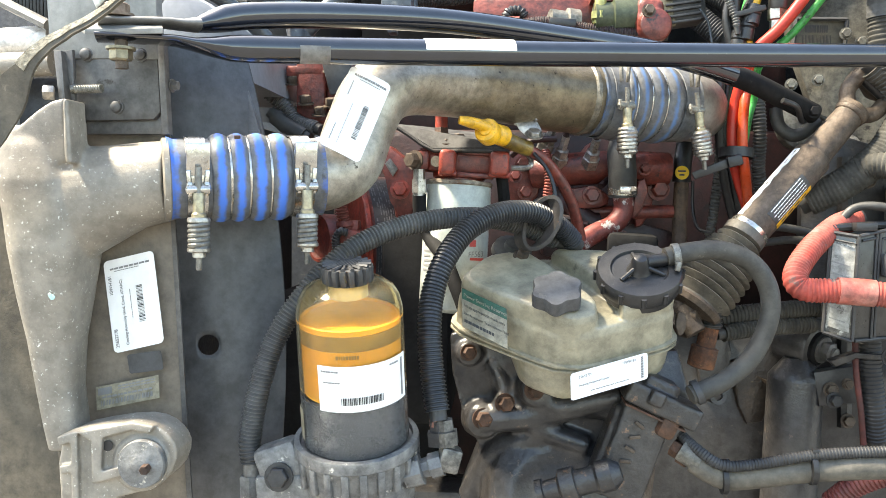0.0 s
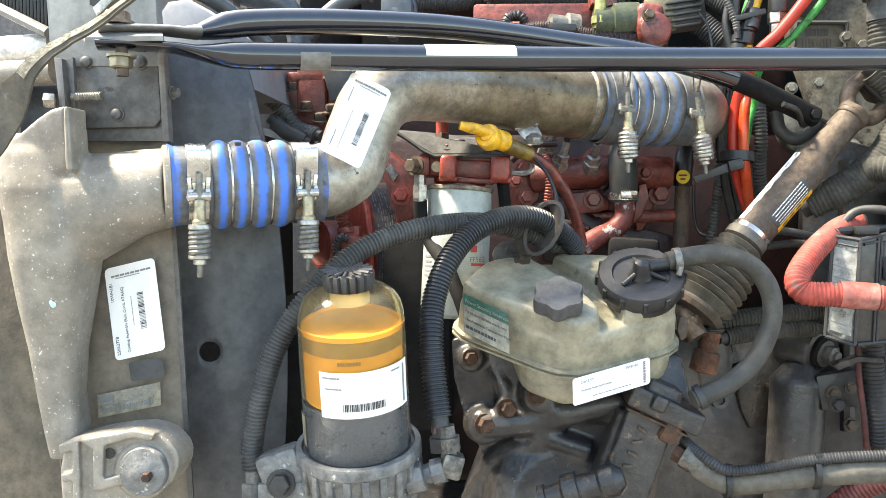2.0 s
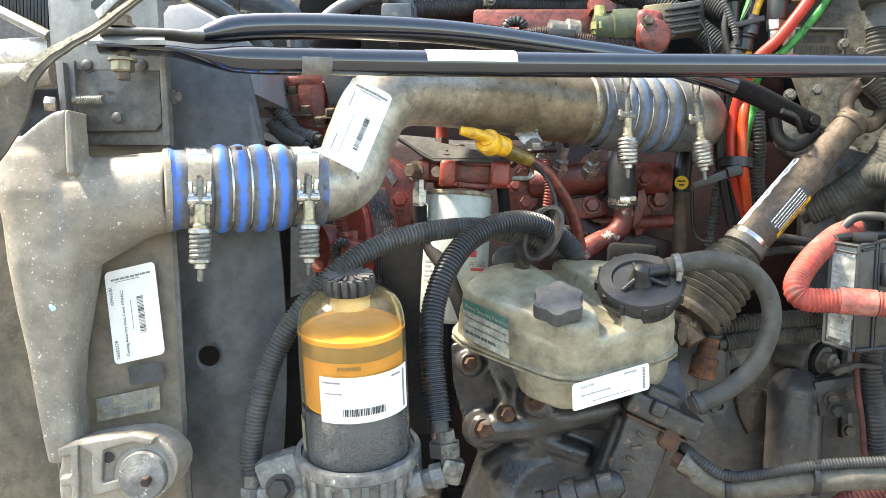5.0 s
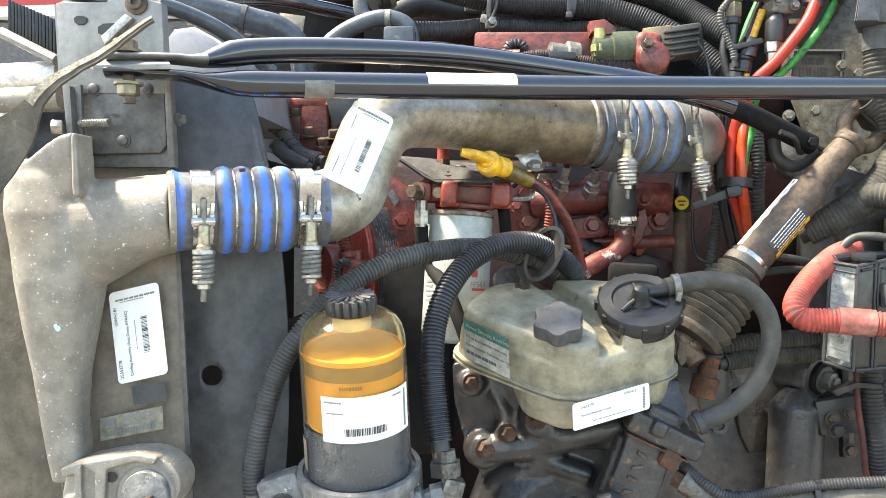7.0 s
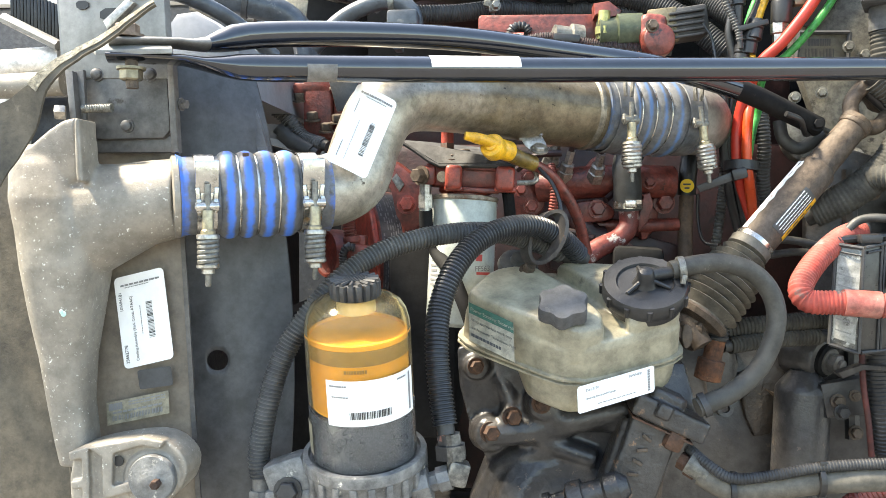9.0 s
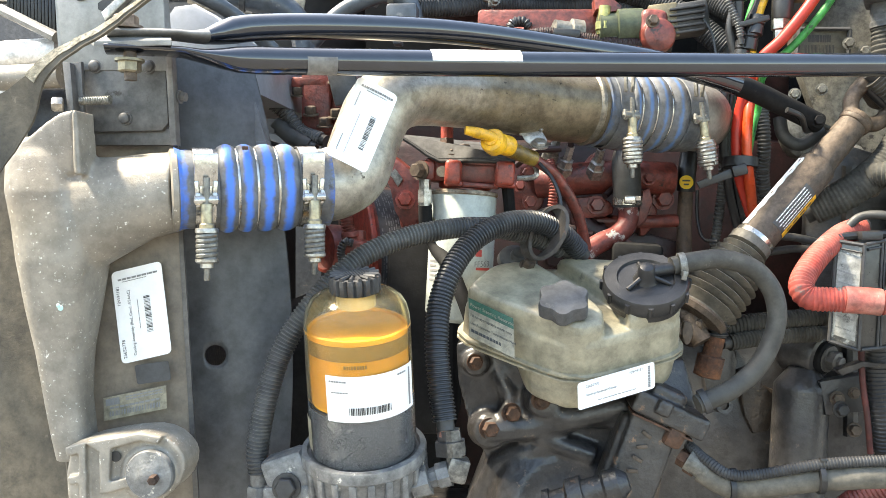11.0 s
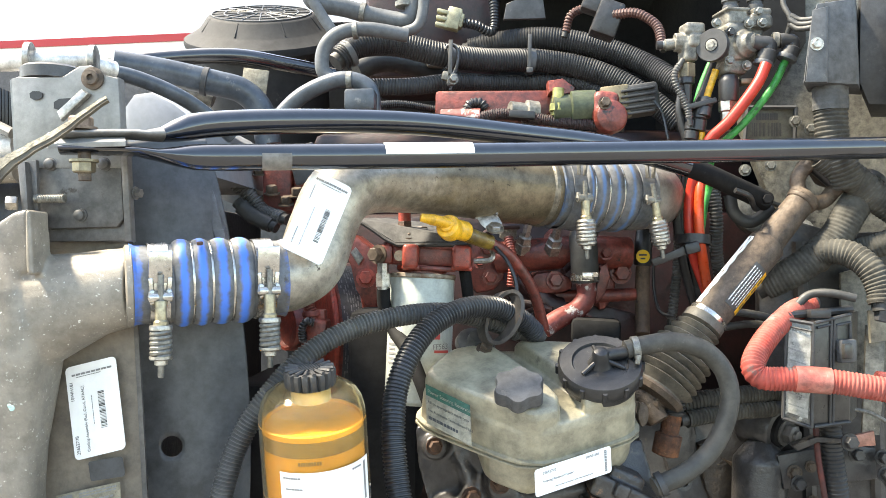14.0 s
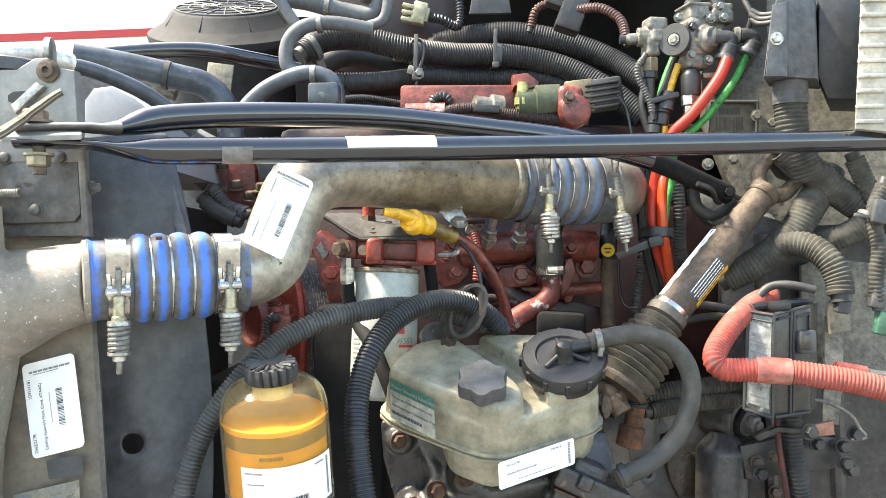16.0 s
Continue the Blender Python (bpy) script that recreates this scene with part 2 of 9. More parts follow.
def hose_rubber(name, axis, length, bounds, blue, clean):
    """Grimy rubber with clean colour left on the crests between the bounds (shares of its length)."""
    m = BLUE_DIRTY.copy()
    m.name = name
    n, l = m.node_tree.nodes, m.node_tree.links
    b = n["Principled BSDF"]
    old = b.inputs["Base Color"].links[0].from_socket
    tc = n.new("ShaderNodeTexCoord")
    dot = n.new("ShaderNodeVectorMath")
    dot.operation = "DOT_PRODUCT"
    dot.inputs[1].default_value = Vector(axis).normalized()
    l.new(tc.outputs["Object"], dot.inputs[0])
    along = n.new("ShaderNodeMath")
    along.operation = "MULTIPLY_ADD"
    l.new(dot.outputs["Value"], along.inputs[0])
    along.inputs[1].default_value, along.inputs[2].default_value = 1 / length, 0.5
    ramp = n.new("ShaderNodeValToRGB")
    l.new(along.outputs[0], ramp.inputs[0])
    stops = [(0.0, 0.75), (0.06, 0.6), (0.12, 0.0)]
    for a, c in zip(bounds, bounds[1:]):
        stops += [(a + 0.002, 0.0), (a + (c - a) * 0.5, 1.0), (c - 0.002, 0.0)]
    stops += [(0.94, 0.3), (1.0, 0.5)]
    el = ramp.color_ramp.elements
    el[0].position, el[0].color = stops[0][0], (stops[0][1],) * 3 + (1,)
    el[1].position, el[1].color = stops[-1][0], (stops[-1][1],) * 3 + (1,)
    for p, v in stops[1:-1]:
        el.new(p).color = (v, v, v, 1)
    nz = n.new("ShaderNodeTexNoise")
    nz.inputs["Scale"].default_value, nz.inputs["Detail"].default_value, nz.inputs["Roughness"].default_value = 60, 8, 0.65
    l.new(tc.outputs["Object"], nz.inputs["Vector"])
    crest = n.new("ShaderNodeMath")
    crest.operation = "MULTIPLY_ADD"
    l.new(nz.outputs["Fac"], crest.inputs[0])
    crest.inputs[1].default_value = 1.0
    l.new(ramp.outputs[0], crest.inputs[2])
    mr = n.new("ShaderNodeMapRange")
    mr.inputs["From Min"].default_value, mr.inputs["From Max"].default_value = clean, clean + 0.35
    l.new(crest.outputs[0], mr.inputs["Value"])
    mx = n.new("ShaderNodeMix")
    mx.data_type = "RGBA"
    l.new(mr.outputs[0], [q for q in mx.inputs if q.type == "VALUE"][0])
    ca, cb2 = [q for q in mx.inputs if q.type == "RGBA"]
    l.new(old, ca)
    cb2.default_value = (*blue, 1)
    l.new([q for q in mx.outputs if q.type == "RGBA"][0], b.inputs["Base Color"])
    return m


def stained_along(clean, name, x0, x1, tint):
    """A copy of a material on which an oily stain with a ragged edge sets in along the object's x axis."""
    m = clean.copy()
    m.name = name
    n, l = m.node_tree.nodes, m.node_tree.links
    b = n["Principled BSDF"]
    old = b.inputs["Base Color"].links[0].from_socket
    tc = n.new("ShaderNodeTexCoord")
    sep_x = n.new("ShaderNodeSeparateXYZ")
    l.new(tc.outputs["Object"], sep_x.inputs[0])
    nz = n.new("ShaderNodeTexNoise")
    nz.inputs["Scale"].default_value, nz.inputs["Detail"].default_value, nz.inputs["Roughness"].default_value = 16, 8, 0.65
    l.new(tc.outputs["Object"], nz.inputs["Vector"])
    at = n.new("ShaderNodeMath")
    at.operation = "MULTIPLY_ADD"
    l.new(nz.outputs["Fac"], at.inputs[0])
    at.inputs[1].default_value = 0.35
    l.new(sep_x.outputs["X"], at.inputs[2])
    mr = n.new("ShaderNodeMapRange")
    mr.inputs["From Min"].default_value, mr.inputs["From Max"].default_value = x0 + 0.175, x1 + 0.175
    l.new(at.outputs[0], mr.inputs["Value"])
    mx = n.new("ShaderNodeMix")
    mx.data_type, mx.blend_type = "RGBA", "MULTIPLY"
    l.new(mr.outputs[0], [q for q in mx.inputs if q.type == "VALUE"][0])
    ca, cb2 = [q for q in mx.inputs if q.type == "RGBA"]
    l.new(old, ca)
    cb2.default_value = (*tint, 1)
    l.new([q for q in mx.outputs if q.type == "RGBA"][0], b.inputs["Base Color"])
    return m


POST = mat("clean_grey_steel", (0.20, 0.198, 0.19), (0.27, 0.265, 0.25), 0.42, 0.3, 8, 240, 0.08, (0.10, 0.09, 0.075), 0.0, grime=0.3)
ALU_DULL = mat("dull_cast_aluminium", (0.17, 0.155, 0.135), (0.25, 0.232, 0.205), 0.52, 0.3, 10, 300, 0.2, (0.075, 0.063, 0.05), 0.03, speckscale=26, grime=0.4)
TAN_RUBBER = mat("tan_dusty_rubber", (0.082, 0.073, 0.058), (0.135, 0.120, 0.096), 0.62, 0, 16, 180, 0.12, (0.040, 0.036, 0.030), 0.03, speckscale=30, grime=0.4)
# dusty black, paled so the colour carries sun on the flat end
PALED_BLACK = mat("sunlit_dusty_black_paint", (0.10, 0.097, 0.092), (0.19, 0.182, 0.17), 0.45, 0.1, 16, 240, 0.12, (0.035, 0.033, 0.031), 0.03, speckscale=60, grime=0.4)
HOSE_GREY = mat("brown_grey_hose_rubber", (0.0416, 0.0392, 0.0344), (0.0656, 0.0616, 0.0536), 0.6, 0, 14, 180, 0.1, (0.125, 0.117, 0.10), 0.02, 0.35, speckscale=40, grime=0.35)
OILY_PIPE = mat("oil_stained_aluminium", (0.255, 0.230, 0.182), (0.110, 0.094, 0.070), 0.36, 0.4, 20, 300, 0.2, (0.036, 0.029, 0.022), 0.05, speckscale=50, grime=0.6)
PALE_RUBBER = mat("pale_dusty_rubber", (0.068, 0.074, 0.080), (0.100, 0.106, 0.112), 0.6, 0, 12, 180, 0.1, (0.15, 0.145, 0.135), 0.0, grime=0.35)
LOOM = mat("dusty_loom_conduit", (0.022, 0.0228, 0.025), (0.044, 0.044, 0.0445), 0.52, 0, 9, 200, 0.06, (0.060, 0.058, 0.054), 0.015, 0.35)
GLASS = bpy.data.materials.new("amber_clear_polycarbonate")
GLASS.use_nodes = True
g = GLASS.node_tree.nodes["Principled BSDF"]
g.inputs["Base Color"].default_value = (0.970, 0.872, 0.615, 1)
g.inputs["Transmission Weight"].default_value = 0.975
g.inputs["Roughness"].default_value = 0.10
g.inputs["IOR"].default_value = 1.2


GLASS_CLEAR = GLASS.copy()
GLASS_CLEAR.name = "dusty_clear_polycarbonate"
GLASS_CLEAR.node_tree.nodes["Principled BSDF"].inputs["Base Color"].default_value = (0.96, 0.965, 0.96, 1)
GLASS_CLEAR.node_tree.nodes["Principled BSDF"].inputs["Roughness"].default_value = 0.16


# ---- geometry helpers ----
def V(p):
    return Vector(p)


def spot(ob):
    p = Vector(ob.location)
    while ob.parent:
        ob = ob.parent
        p = p + ob.location
    return p


def part(name, bm, material, parent=None, label="", sharp=0.6):
    bmesh.ops.recalc_face_normals(bm, faces=bm.faces)
    lo = Vector([min(v.co[i] for v in bm.verts) for i in range(3)])
    hi = Vector([max(v.co[i] for v in bm.verts) for i in range(3)])
    c = (lo + hi) / 2
    for v in bm.verts:
        v.co -= c
    for f in bm.faces:
        f.smooth = True
    for e in bm.edges:
        if len(e.link_faces) == 2 and e.calc_face_angle(0) > sharp:
            e.smooth = False
    me = bpy.data.meshes.new(name)
    bm.to_mesh(me)
    bm.free()
    me.materials.append(material)
    ob = new(name, me)
    if parent:
        ob.parent = parent
        ob.location = c - spot(parent)
    else:
        ob.location = c
    if label:
        ob["label"] = label
    return ob


def thing(name, at, label, category, group="", kind=""):
    ob = new(name)
    ob.location = at
    ob.empty_display_size = 0.02
    return tagged(ob, label, category, group, kind)


def B():
    return bmesh.new()


def curve(pts, n):
    """Catmull-Rom through the points, n samples evenly spaced."""
    p = [V(a) for a in pts]
    if len(p) == 2:
        return [p[0].lerp(p[1], i / (n - 1)) for i in range(n)]
    p = [p[0] * 2 - p[1], *p, p[-1] * 2 - p[-2]]
    dense = []
    for i in range(1, len(p) - 2):
        a, b, c, d = p[i - 1], p[i], p[i + 1], p[i + 2]
        for k in range(24):
            t = k / 24
            dense.append(0.5 * (2 * b + (c - a) * t + (2 * a - 5 * b + 4 * c - d) * t * t + (3 * b - a - 3 * c + d) * t ** 3))
    dense.append(p[-2])
    acc = [0.0]
    for a, b in zip(dense, dense[1:]):
        acc.append(acc[-1] + (b - a).length)
    out, j = [], 0
    for i in range(n):
        s = acc[-1] * i / (n - 1)
        while j < len(acc) - 2 and acc[j + 1] < s:
            j += 1
        w = (s - acc[j]) / max(1e-9, acc[j + 1] - acc[j])
        out.append(dense[j].lerp(dense[j + 1], min(1, w)))
    return out


def length(pts):
    c = curve(pts, 60)
    return sum((b - a).length for a, b in zip(c, c[1:]))


def side(axis):
    a = V(axis).normalized()
    u = a.cross(Vector((0, 0, 1)))
    if u.length < 0.05:
        u = a.cross(Vector((1, 0, 0)))
    u.normalize()
    return a, u, a.cross(u)


def rings(bm, sections, cap=True):
    loops = [[bm.verts.new(p) for p in s] for s in sections]
    n = len(loops[0])
    for a, b in zip(loops, loops[1:]):
        for i in range(n):
            bm.faces.new((a[i], a[(i + 1) % n], b[(i + 1) % n], b[i]))
    if cap:
        bm.faces.new(loops[0][::-1])
        bm.faces.new(loops[-1])
    return bm


def sweep(bm, path, rad, seg=12, cap=True, flat=1.0):
    """A round section along a path of vectors; rad a number or one for each point."""
    rad = [rad] * len(path) if isinstance(rad, (int, float)) else rad
    a, u, w = side(path[1] - path[0])
    sections = []
    for i, p in enumerate(path):
        d = (path[min(i + 1, len(path) - 1)] - path[max(i - 1, 0)]).normalized()
        u = (u - d * u.dot(d)).normalized()
        w = d.cross(u)
        sections.append([p + (u * math.cos(t) + w * math.sin(t) * flat) * rad[i] for t in (2 * math.pi * k / seg for k in range(seg))])
    return rings(bm, sections, cap)


def tube(bm, pts, r, seg=12, n=None):
    return sweep(bm, curve(pts, n or max(2, 8 * (len(pts) - 1) + 1 if len(pts) > 2 else 2)), r, seg)


def ribbed(bm, pts, r, pitch=0.0055, deep=0.0016, seg=12):
    """Corrugated conduit."""
    n = max(8, int(length(pts) / pitch) * 4)
    return sweep(bm, curve(pts, n), [r - (0, 0.05, 0.9, 1)[i % 4] * deep for i in range(n)], seg)


def lathe(bm, at, axis, prof, seg=24, cap=True):
    """Profile of (radius, height) turned about an axis from the point at."""
    a, u, w = side(axis)
    at = V(at)
    return rings(bm, [[at + a * h + (u * math.cos(t) + w * math.sin(t)) * max(r, 1e-4) for t in (2 * math.pi * k / seg for k in range(seg))] for r, h in prof], cap)


def hexa(bm, at, axis, r, h):
    return lathe(bm, at, axis, [(r * 0.92, 0), (r, h * 0.08), (r, h * 0.85), (r * 0.86, h)], 6)


def bolt(bm, at, axis, r, h=None, washer=True):
    h = h or r * 1.1
    if washer:
        lathe(bm, at, axis, [(r * 1.35, 0), (r * 1.35, r * 0.25)], 16)
    return hexa(bm, V(at) + V(axis).normalized() * (r * 0.25 if washer else 0), axis, r, h)


def block(bm, c, size, rot=(0, 0, 0), bevel=0.0, seg=2):
    b = bmesh.new()
    bmesh.ops.create_cube(b, size=1.0)
    for v in b.verts:
        v.co = Vector((v.co.x * size[0], v.co.y * size[1], v.co.z * size[2]))
    if bevel:
        bmesh.ops.bevel(b, geom=list(b.edges), offset=bevel, segments=seg, affect="EDGES", profile=0.5)
    b.transform(pose(*c, *rot))
    me = bpy.data.meshes.new("tmp")
    b.to_mesh(me)
    b.free()
    bm.from_mesh(me)
    bpy.data.meshes.remove(me)
    return bm


def prism(bm, outline, depth, bevel=0.0, axis=(0, 1, 0), rounded=0):
    """A plate with this outline, thickened along axis; rounded: rounds of corner cutting."""
    pts = [V(p) for p in outline]
    for _ in range(rounded):
        pts = [q for a, b in zip(pts, pts[1:] + pts[:1]) for q in (a.lerp(b, 0.25), a.lerp(b, 0.75))]
    b = bmesh.new()
    d = V(axis).normalized() * depth
    f = [b.verts.new(p) for p in pts]
    k = [b.verts.new(p + d) for p in pts]
    n = len(pts)
    front = b.faces.new(f)
    b.faces.new(k[::-1])
    for i in range(n):
        b.faces.new((f[(i + 1) % n], f[i], k[i], k[(i + 1) % n]))
    if bevel:
        bmesh.ops.bevel(b, geom=list(front.edges), offset=bevel, segments=2, affect="EDGES", profile=0.5)
    me = bpy.data.meshes.new("tmp")
    b.to_mesh(me)
    b.free()
    bm.from_mesh(me)
    bpy.data.meshes.remove(me)
    return bm


def remeshed(ob, voxel=0.004, rounds=6):
    """Melts the pieces of a casting into one skin."""
    m = ob.modifiers.new("melt", "REMESH")
    m.mode, m.voxel_size, m.use_smooth_shade = "VOXEL", voxel, True
    s = ob.modifiers.new("soften", "SMOOTH")
    s.factor, s.iterations = 0.5, rounds
    return ob


def oval(c, u, w, a, b, n=24, p=2.6):
    """A superellipse ring."""
    out = []
    for k in range(n):
        t = 2 * math.pi * k / n
        x, y = math.cos(t), math.sin(t)
        out.append(V(c) + V(u) * (a * math.copysign(abs(x) ** (2 / p), x)) + V(w) * (b * math.copysign(abs(y) ** (2 / p), y)))
    return out


def writing(text, name, at, right, up, height, material, parent):
    """Raised letters from the built-in font, lower left corner at the point at."""
    cu = bpy.data.curves.new("letters", "FONT")
    cu.body, cu.size, cu.extrude = text, height * 1.38, 0.00015
    tmp = bpy.data.objects.new("letters", cu)
    scene.collection.objects.link(tmp)
    bpy.context.view_layer.update()
    me = bpy.data.meshes.new_from_object(tmp.evaluated_get(bpy.context.evaluated_depsgraph_get()))
    bpy.data.objects.remove(tmp)
    bm = bmesh.new()
    bm.from_mesh(me)
    r, u = V(right).normalized(), V(up).normalized()
    m = Matrix((r, u, r.cross(u))).transposed().to_4x4()
    m.translation = V(at)
    bm.transform(m)
    return part(name, bm, material, parent)


class Sheet:
    """A flat or bent label: corner, two edge vectors and a bulge along its normal."""

    def __init__(self, o, right, up, bulge=0.0):
        self.o, self.r, self.u = V(o), V(right), V(up)
        self.n, self.bulge = self.r.cross(self.u).normalized(), bulge

    def p(self, s, t, lift=0.0):
        return self.o + self.r * s + self.u * t + self.n * (lift + self.bulge * 4 * s * (1 - s))

    def card(self, bm, lift, rad=0.005, thick=0.0004):
        """The whole label with rounded corners."""
        wide, high = self.r.length, self.u.length
        cut = [rad / wide * (1 - math.cos(math.pi / 2 * k / 5)) for k in range(6)]
        ss = cut + [cut[-1] + (1 - 2 * cut[-1]) * k / 10 for k in range(1, 10)] + [1 - c for c in reversed(cut)]
        cols = []
        for s in ss:
            e = max(0.0, rad - min(s, 1 - s) * wide)
            d = (rad - math.sqrt(max(0.0, rad * rad - e * e))) / high
            cols.append([bm.verts.new(self.p(s, t, h)) for t, h in ((d, lift), (1 - d, lift), (1 - d, lift - thick), (d, lift - thick))])
        for a, b in zip(cols, cols[1:]):
            for k in range(4):
                bm.faces.new((a[k], b[k], b[(k + 1) % 4], a[(k + 1) % 4]))
        for c in (cols[0], cols[-1]):
            bm.faces.new(c)
        bmesh.ops.recalc_face_normals(bm, faces=bm.faces[:])
        return bm

    def patch(self, bm, s0, t0, s1, t1, lift, thick=0.0004):
        n = 10 if self.bulge else 1
        top = [[self.p(s0 + (s1 - s0) * i / n, t, lift) for i in range(n + 1)] for t in (t0, t1)]
        low = [[p - self.n * thick for p in row] for row in top]
        vs = [[bm.verts.new(p) for p in row] for row in (*top, *low)]
        for i in range(n):
            bm.faces.new((vs[0][i], vs[0][i + 1], vs[1][i + 1], vs[1][i]))
            bm.faces.new((vs[2][i + 1], vs[2][i], vs[3][i], vs[3][i + 1]))
            bm.faces.new((vs[1][i], vs[1][i + 1], vs[3][i + 1], vs[3][i]))
            bm.faces.new((vs[0][i + 1], vs[0][i], vs[2][i], vs[2][i + 1]))
        for k in (0, n):
            bm.faces.new((vs[0][k], vs[1][k], vs[3][k], vs[2][k]))
        return bm


def barcode(sh, s0, t0, s1, t1, upright=True, count=22, seed=1):
    rnd = random.Random(seed)
    bm = B()
    for k in range(count):
        a = k / count
        b = a + rnd.choice((0.25, 0.45, 0.7)) / count
        if upright:
            sh.patch(bm, s0 + (s1 - s0) * a, t0, s0 + (s1 - s0) * b, t1, 0.0016, 0.0003)
        else:
            sh.patch(bm, s0, t0 + (t1 - t0) * a, s1, t0 + (t1 - t0) * b, 0.0016, 0.0003)
    return bm


def scribble(sh, rects, seed=2):
    """Unreadable lines of print as bars."""
    rnd = random.Random(seed)
    bm = B()
    for s0, t0, s1, t1 in rects:
        wide = abs(s1 - s0) * sh.r.length > abs(t1 - t0) * sh.u.length
        k = 0.0
        while k < 0.97:
            w = min(rnd.uniform(0.05, 0.14), 1 - k)
            a, b = k, k + w * 0.82
            if wide:
                sh.patch(bm, s0 + (s1 - s0) * a, t0, s0 + (s1 - s0) * b, t1, 0.0016, 0.0003)
            else:
                sh.patch(bm, s0, t0 + (t1 - t0) * a, s1, t0 + (t1 - t0) * b, 0.0016, 0.0003)
            k += w
    return bm


X, Y, Z = Vector((1, 0, 0)), Vector((0, 1, 0)), Vector((0, 0, 1))

# ---- ground, yard and distance ----
bm = B()
block(bm, (0, 0, -0.05), (400, 400, 0.1))
tagged(part("ground", bm, GROUND), "grey worn asphalt truck yard", "ground", kind="structure")

trailer = thing("semi_trailer", (-3.0, 6.2, 0), "white box trailer with a red stripe above a dark lower side", "trailer")
bm = B()
block(bm, (-3.2, 6.2, 3.55), (9.0, 2.4, 1.62), bevel=0.03)
part("box_body", bm, TRAILER, trailer)
bm = B()
block(bm, (-3.2, 4.992, 2.82), (8.96, 0.012, 0.042), (0, -1.5, 0))
part("stripe", bm, TRAILER_RED, trailer, "red vinyl stripe")
# dark metal colour here stands in for shade below the box
bm = B()
block(bm, (-3.2, 6.2, 1.7), (8.9, 2.3, 2.08), bevel=0.02)
part("lower_side", bm, DARK_METAL, trailer, "lower side coloured dark in place of shade")
for x in (-6.6, -5.3, 0.6):
    for y in (5.15, 7.25):
        bm = B()
        lathe(bm, (x, y - 0.15, 0.5), (0, 1, 0), [(0.28, 0), (0.46, 0), (0.5, 0.05), (0.5, 0.25), (0.46, 0.3), (0.28, 0.3)], 32)
        part("wheel", bm, RUBBER, trailer)

# ---- truck chassis below the engine bay ----
chassis = thing("chassis", (0.2, 1.7, 0), "dark steel truck frame rails and axle", "chassis", kind="structure")
for y in (1.62, 2.45):
    bm = B()
    block(bm, (0.6, y, 0.86), (3.6, 0.09, 0.27), bevel=0.01)
    part("frame_rail", bm, DARK_METAL, chassis)
bm = B()
block(bm, (0.75, 2.0, 0.62), (0.14, 1.9, 0.16), bevel=0.02)
block(bm, (0.75, 2.0, 0.28), (0.12, 1.2, 0.56), bevel=0.02)
part("axle_beam", bm, DARK_METAL, chassis)
bm = B()
block(bm, (-0.62, 2.0, 0.86), (0.12, 0.9, 0.25), bevel=0.01)
part("cross_member", bm, DARK_METAL, chassis)

# ---- firewall ----
wall = thing("wall_firewall", (1.0, 1.75, 0.9), "mottled grey cab firewall, dusty and stained", "firewall", kind="structure")
bm = B()
prism(bm, [(0.5682, 1.66, 2.2575), (0.5742, 1.66, 1.8047), (0.6145, 1.66, 1.6996), (0.665, 1.66, 1.6052), (0.6895, 1.66, 1.0035), (1.0141, 1.56, 1.0408), (1.0301, 1.56, 2.2046)], 0.03)
part("panel", bm, FIREWALL, wall)
# black sheet laid on the upper firewall in place of shade
bm = B()
prism(bm, [(0.5671, 1.651, 2.2011), (0.6801, 1.628, 2.1897), (0.6796, 1.628, 1.9528), (0.6413, 1.636, 1.8933), (0.6099, 1.641, 1.8533), (0.5675, 1.65, 1.8492)], 0.004)
part("insulation_mat", bm, MATTE_BLACK, wall, "black sheet standing in for shade on the upper firewall")
# three black sheets take the place of unlit depth behind the engine
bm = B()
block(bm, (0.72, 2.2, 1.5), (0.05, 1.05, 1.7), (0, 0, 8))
part("tunnel_panel", bm, MATTE_BLACK, wall, "black sheet standing in for the unlit gap beside the firewall")
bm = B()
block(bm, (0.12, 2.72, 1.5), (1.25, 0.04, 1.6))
part("far_panel", bm, MATTE_BLACK, wall, "black sheet standing in for the unlit far side of the bay")
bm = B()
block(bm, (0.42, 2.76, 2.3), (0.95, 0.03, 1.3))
part("cab_panel", bm, MATTE_BLACK, wall, "black sheet standing in for shade high behind the engine")

# board added above the view to keep skylight off the back
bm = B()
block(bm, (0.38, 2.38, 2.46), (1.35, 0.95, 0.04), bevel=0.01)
part("cowl_shelf", bm, MATTE_BLACK, wall, "unseen board added overhead to shade the back of the bay")

# ---- radiator and charge air cooler ----
rad = thing("radiator", (-0.5, 1.5, 0.9), "radiator with dark side panel, grey brackets and plastic fan shroud", "radiator")
bm = B()
prism(bm, [(-0.4568, 1.088, 1.6915), (-0.3512, 1.1, 1.6934), (-0.3176, 1.1, 1.1237), (-0.4703, 1.088, 1.1225)], 0.012, 0.002)
part("side_panel", bm, PANEL, rad, "dirt-brown painted side panel")
bm = B()
block(bm, (-0.60, 1.75, 1.28), (0.22, 1.15, 0.80), bevel=0.01)
part("radiator_core", bm, DARK_METAL, rad, "dark finned core")
bm = B()
prism(bm, [(-0.3498, 1.098, 1.6896), (-0.3448, 1.098, 1.6896), (-0.314, 1.098, 1.1318), (-0.3205, 1.098, 1.1315)], 0.004)
part("seam_flange", bm, STEEL_GREY, rad)

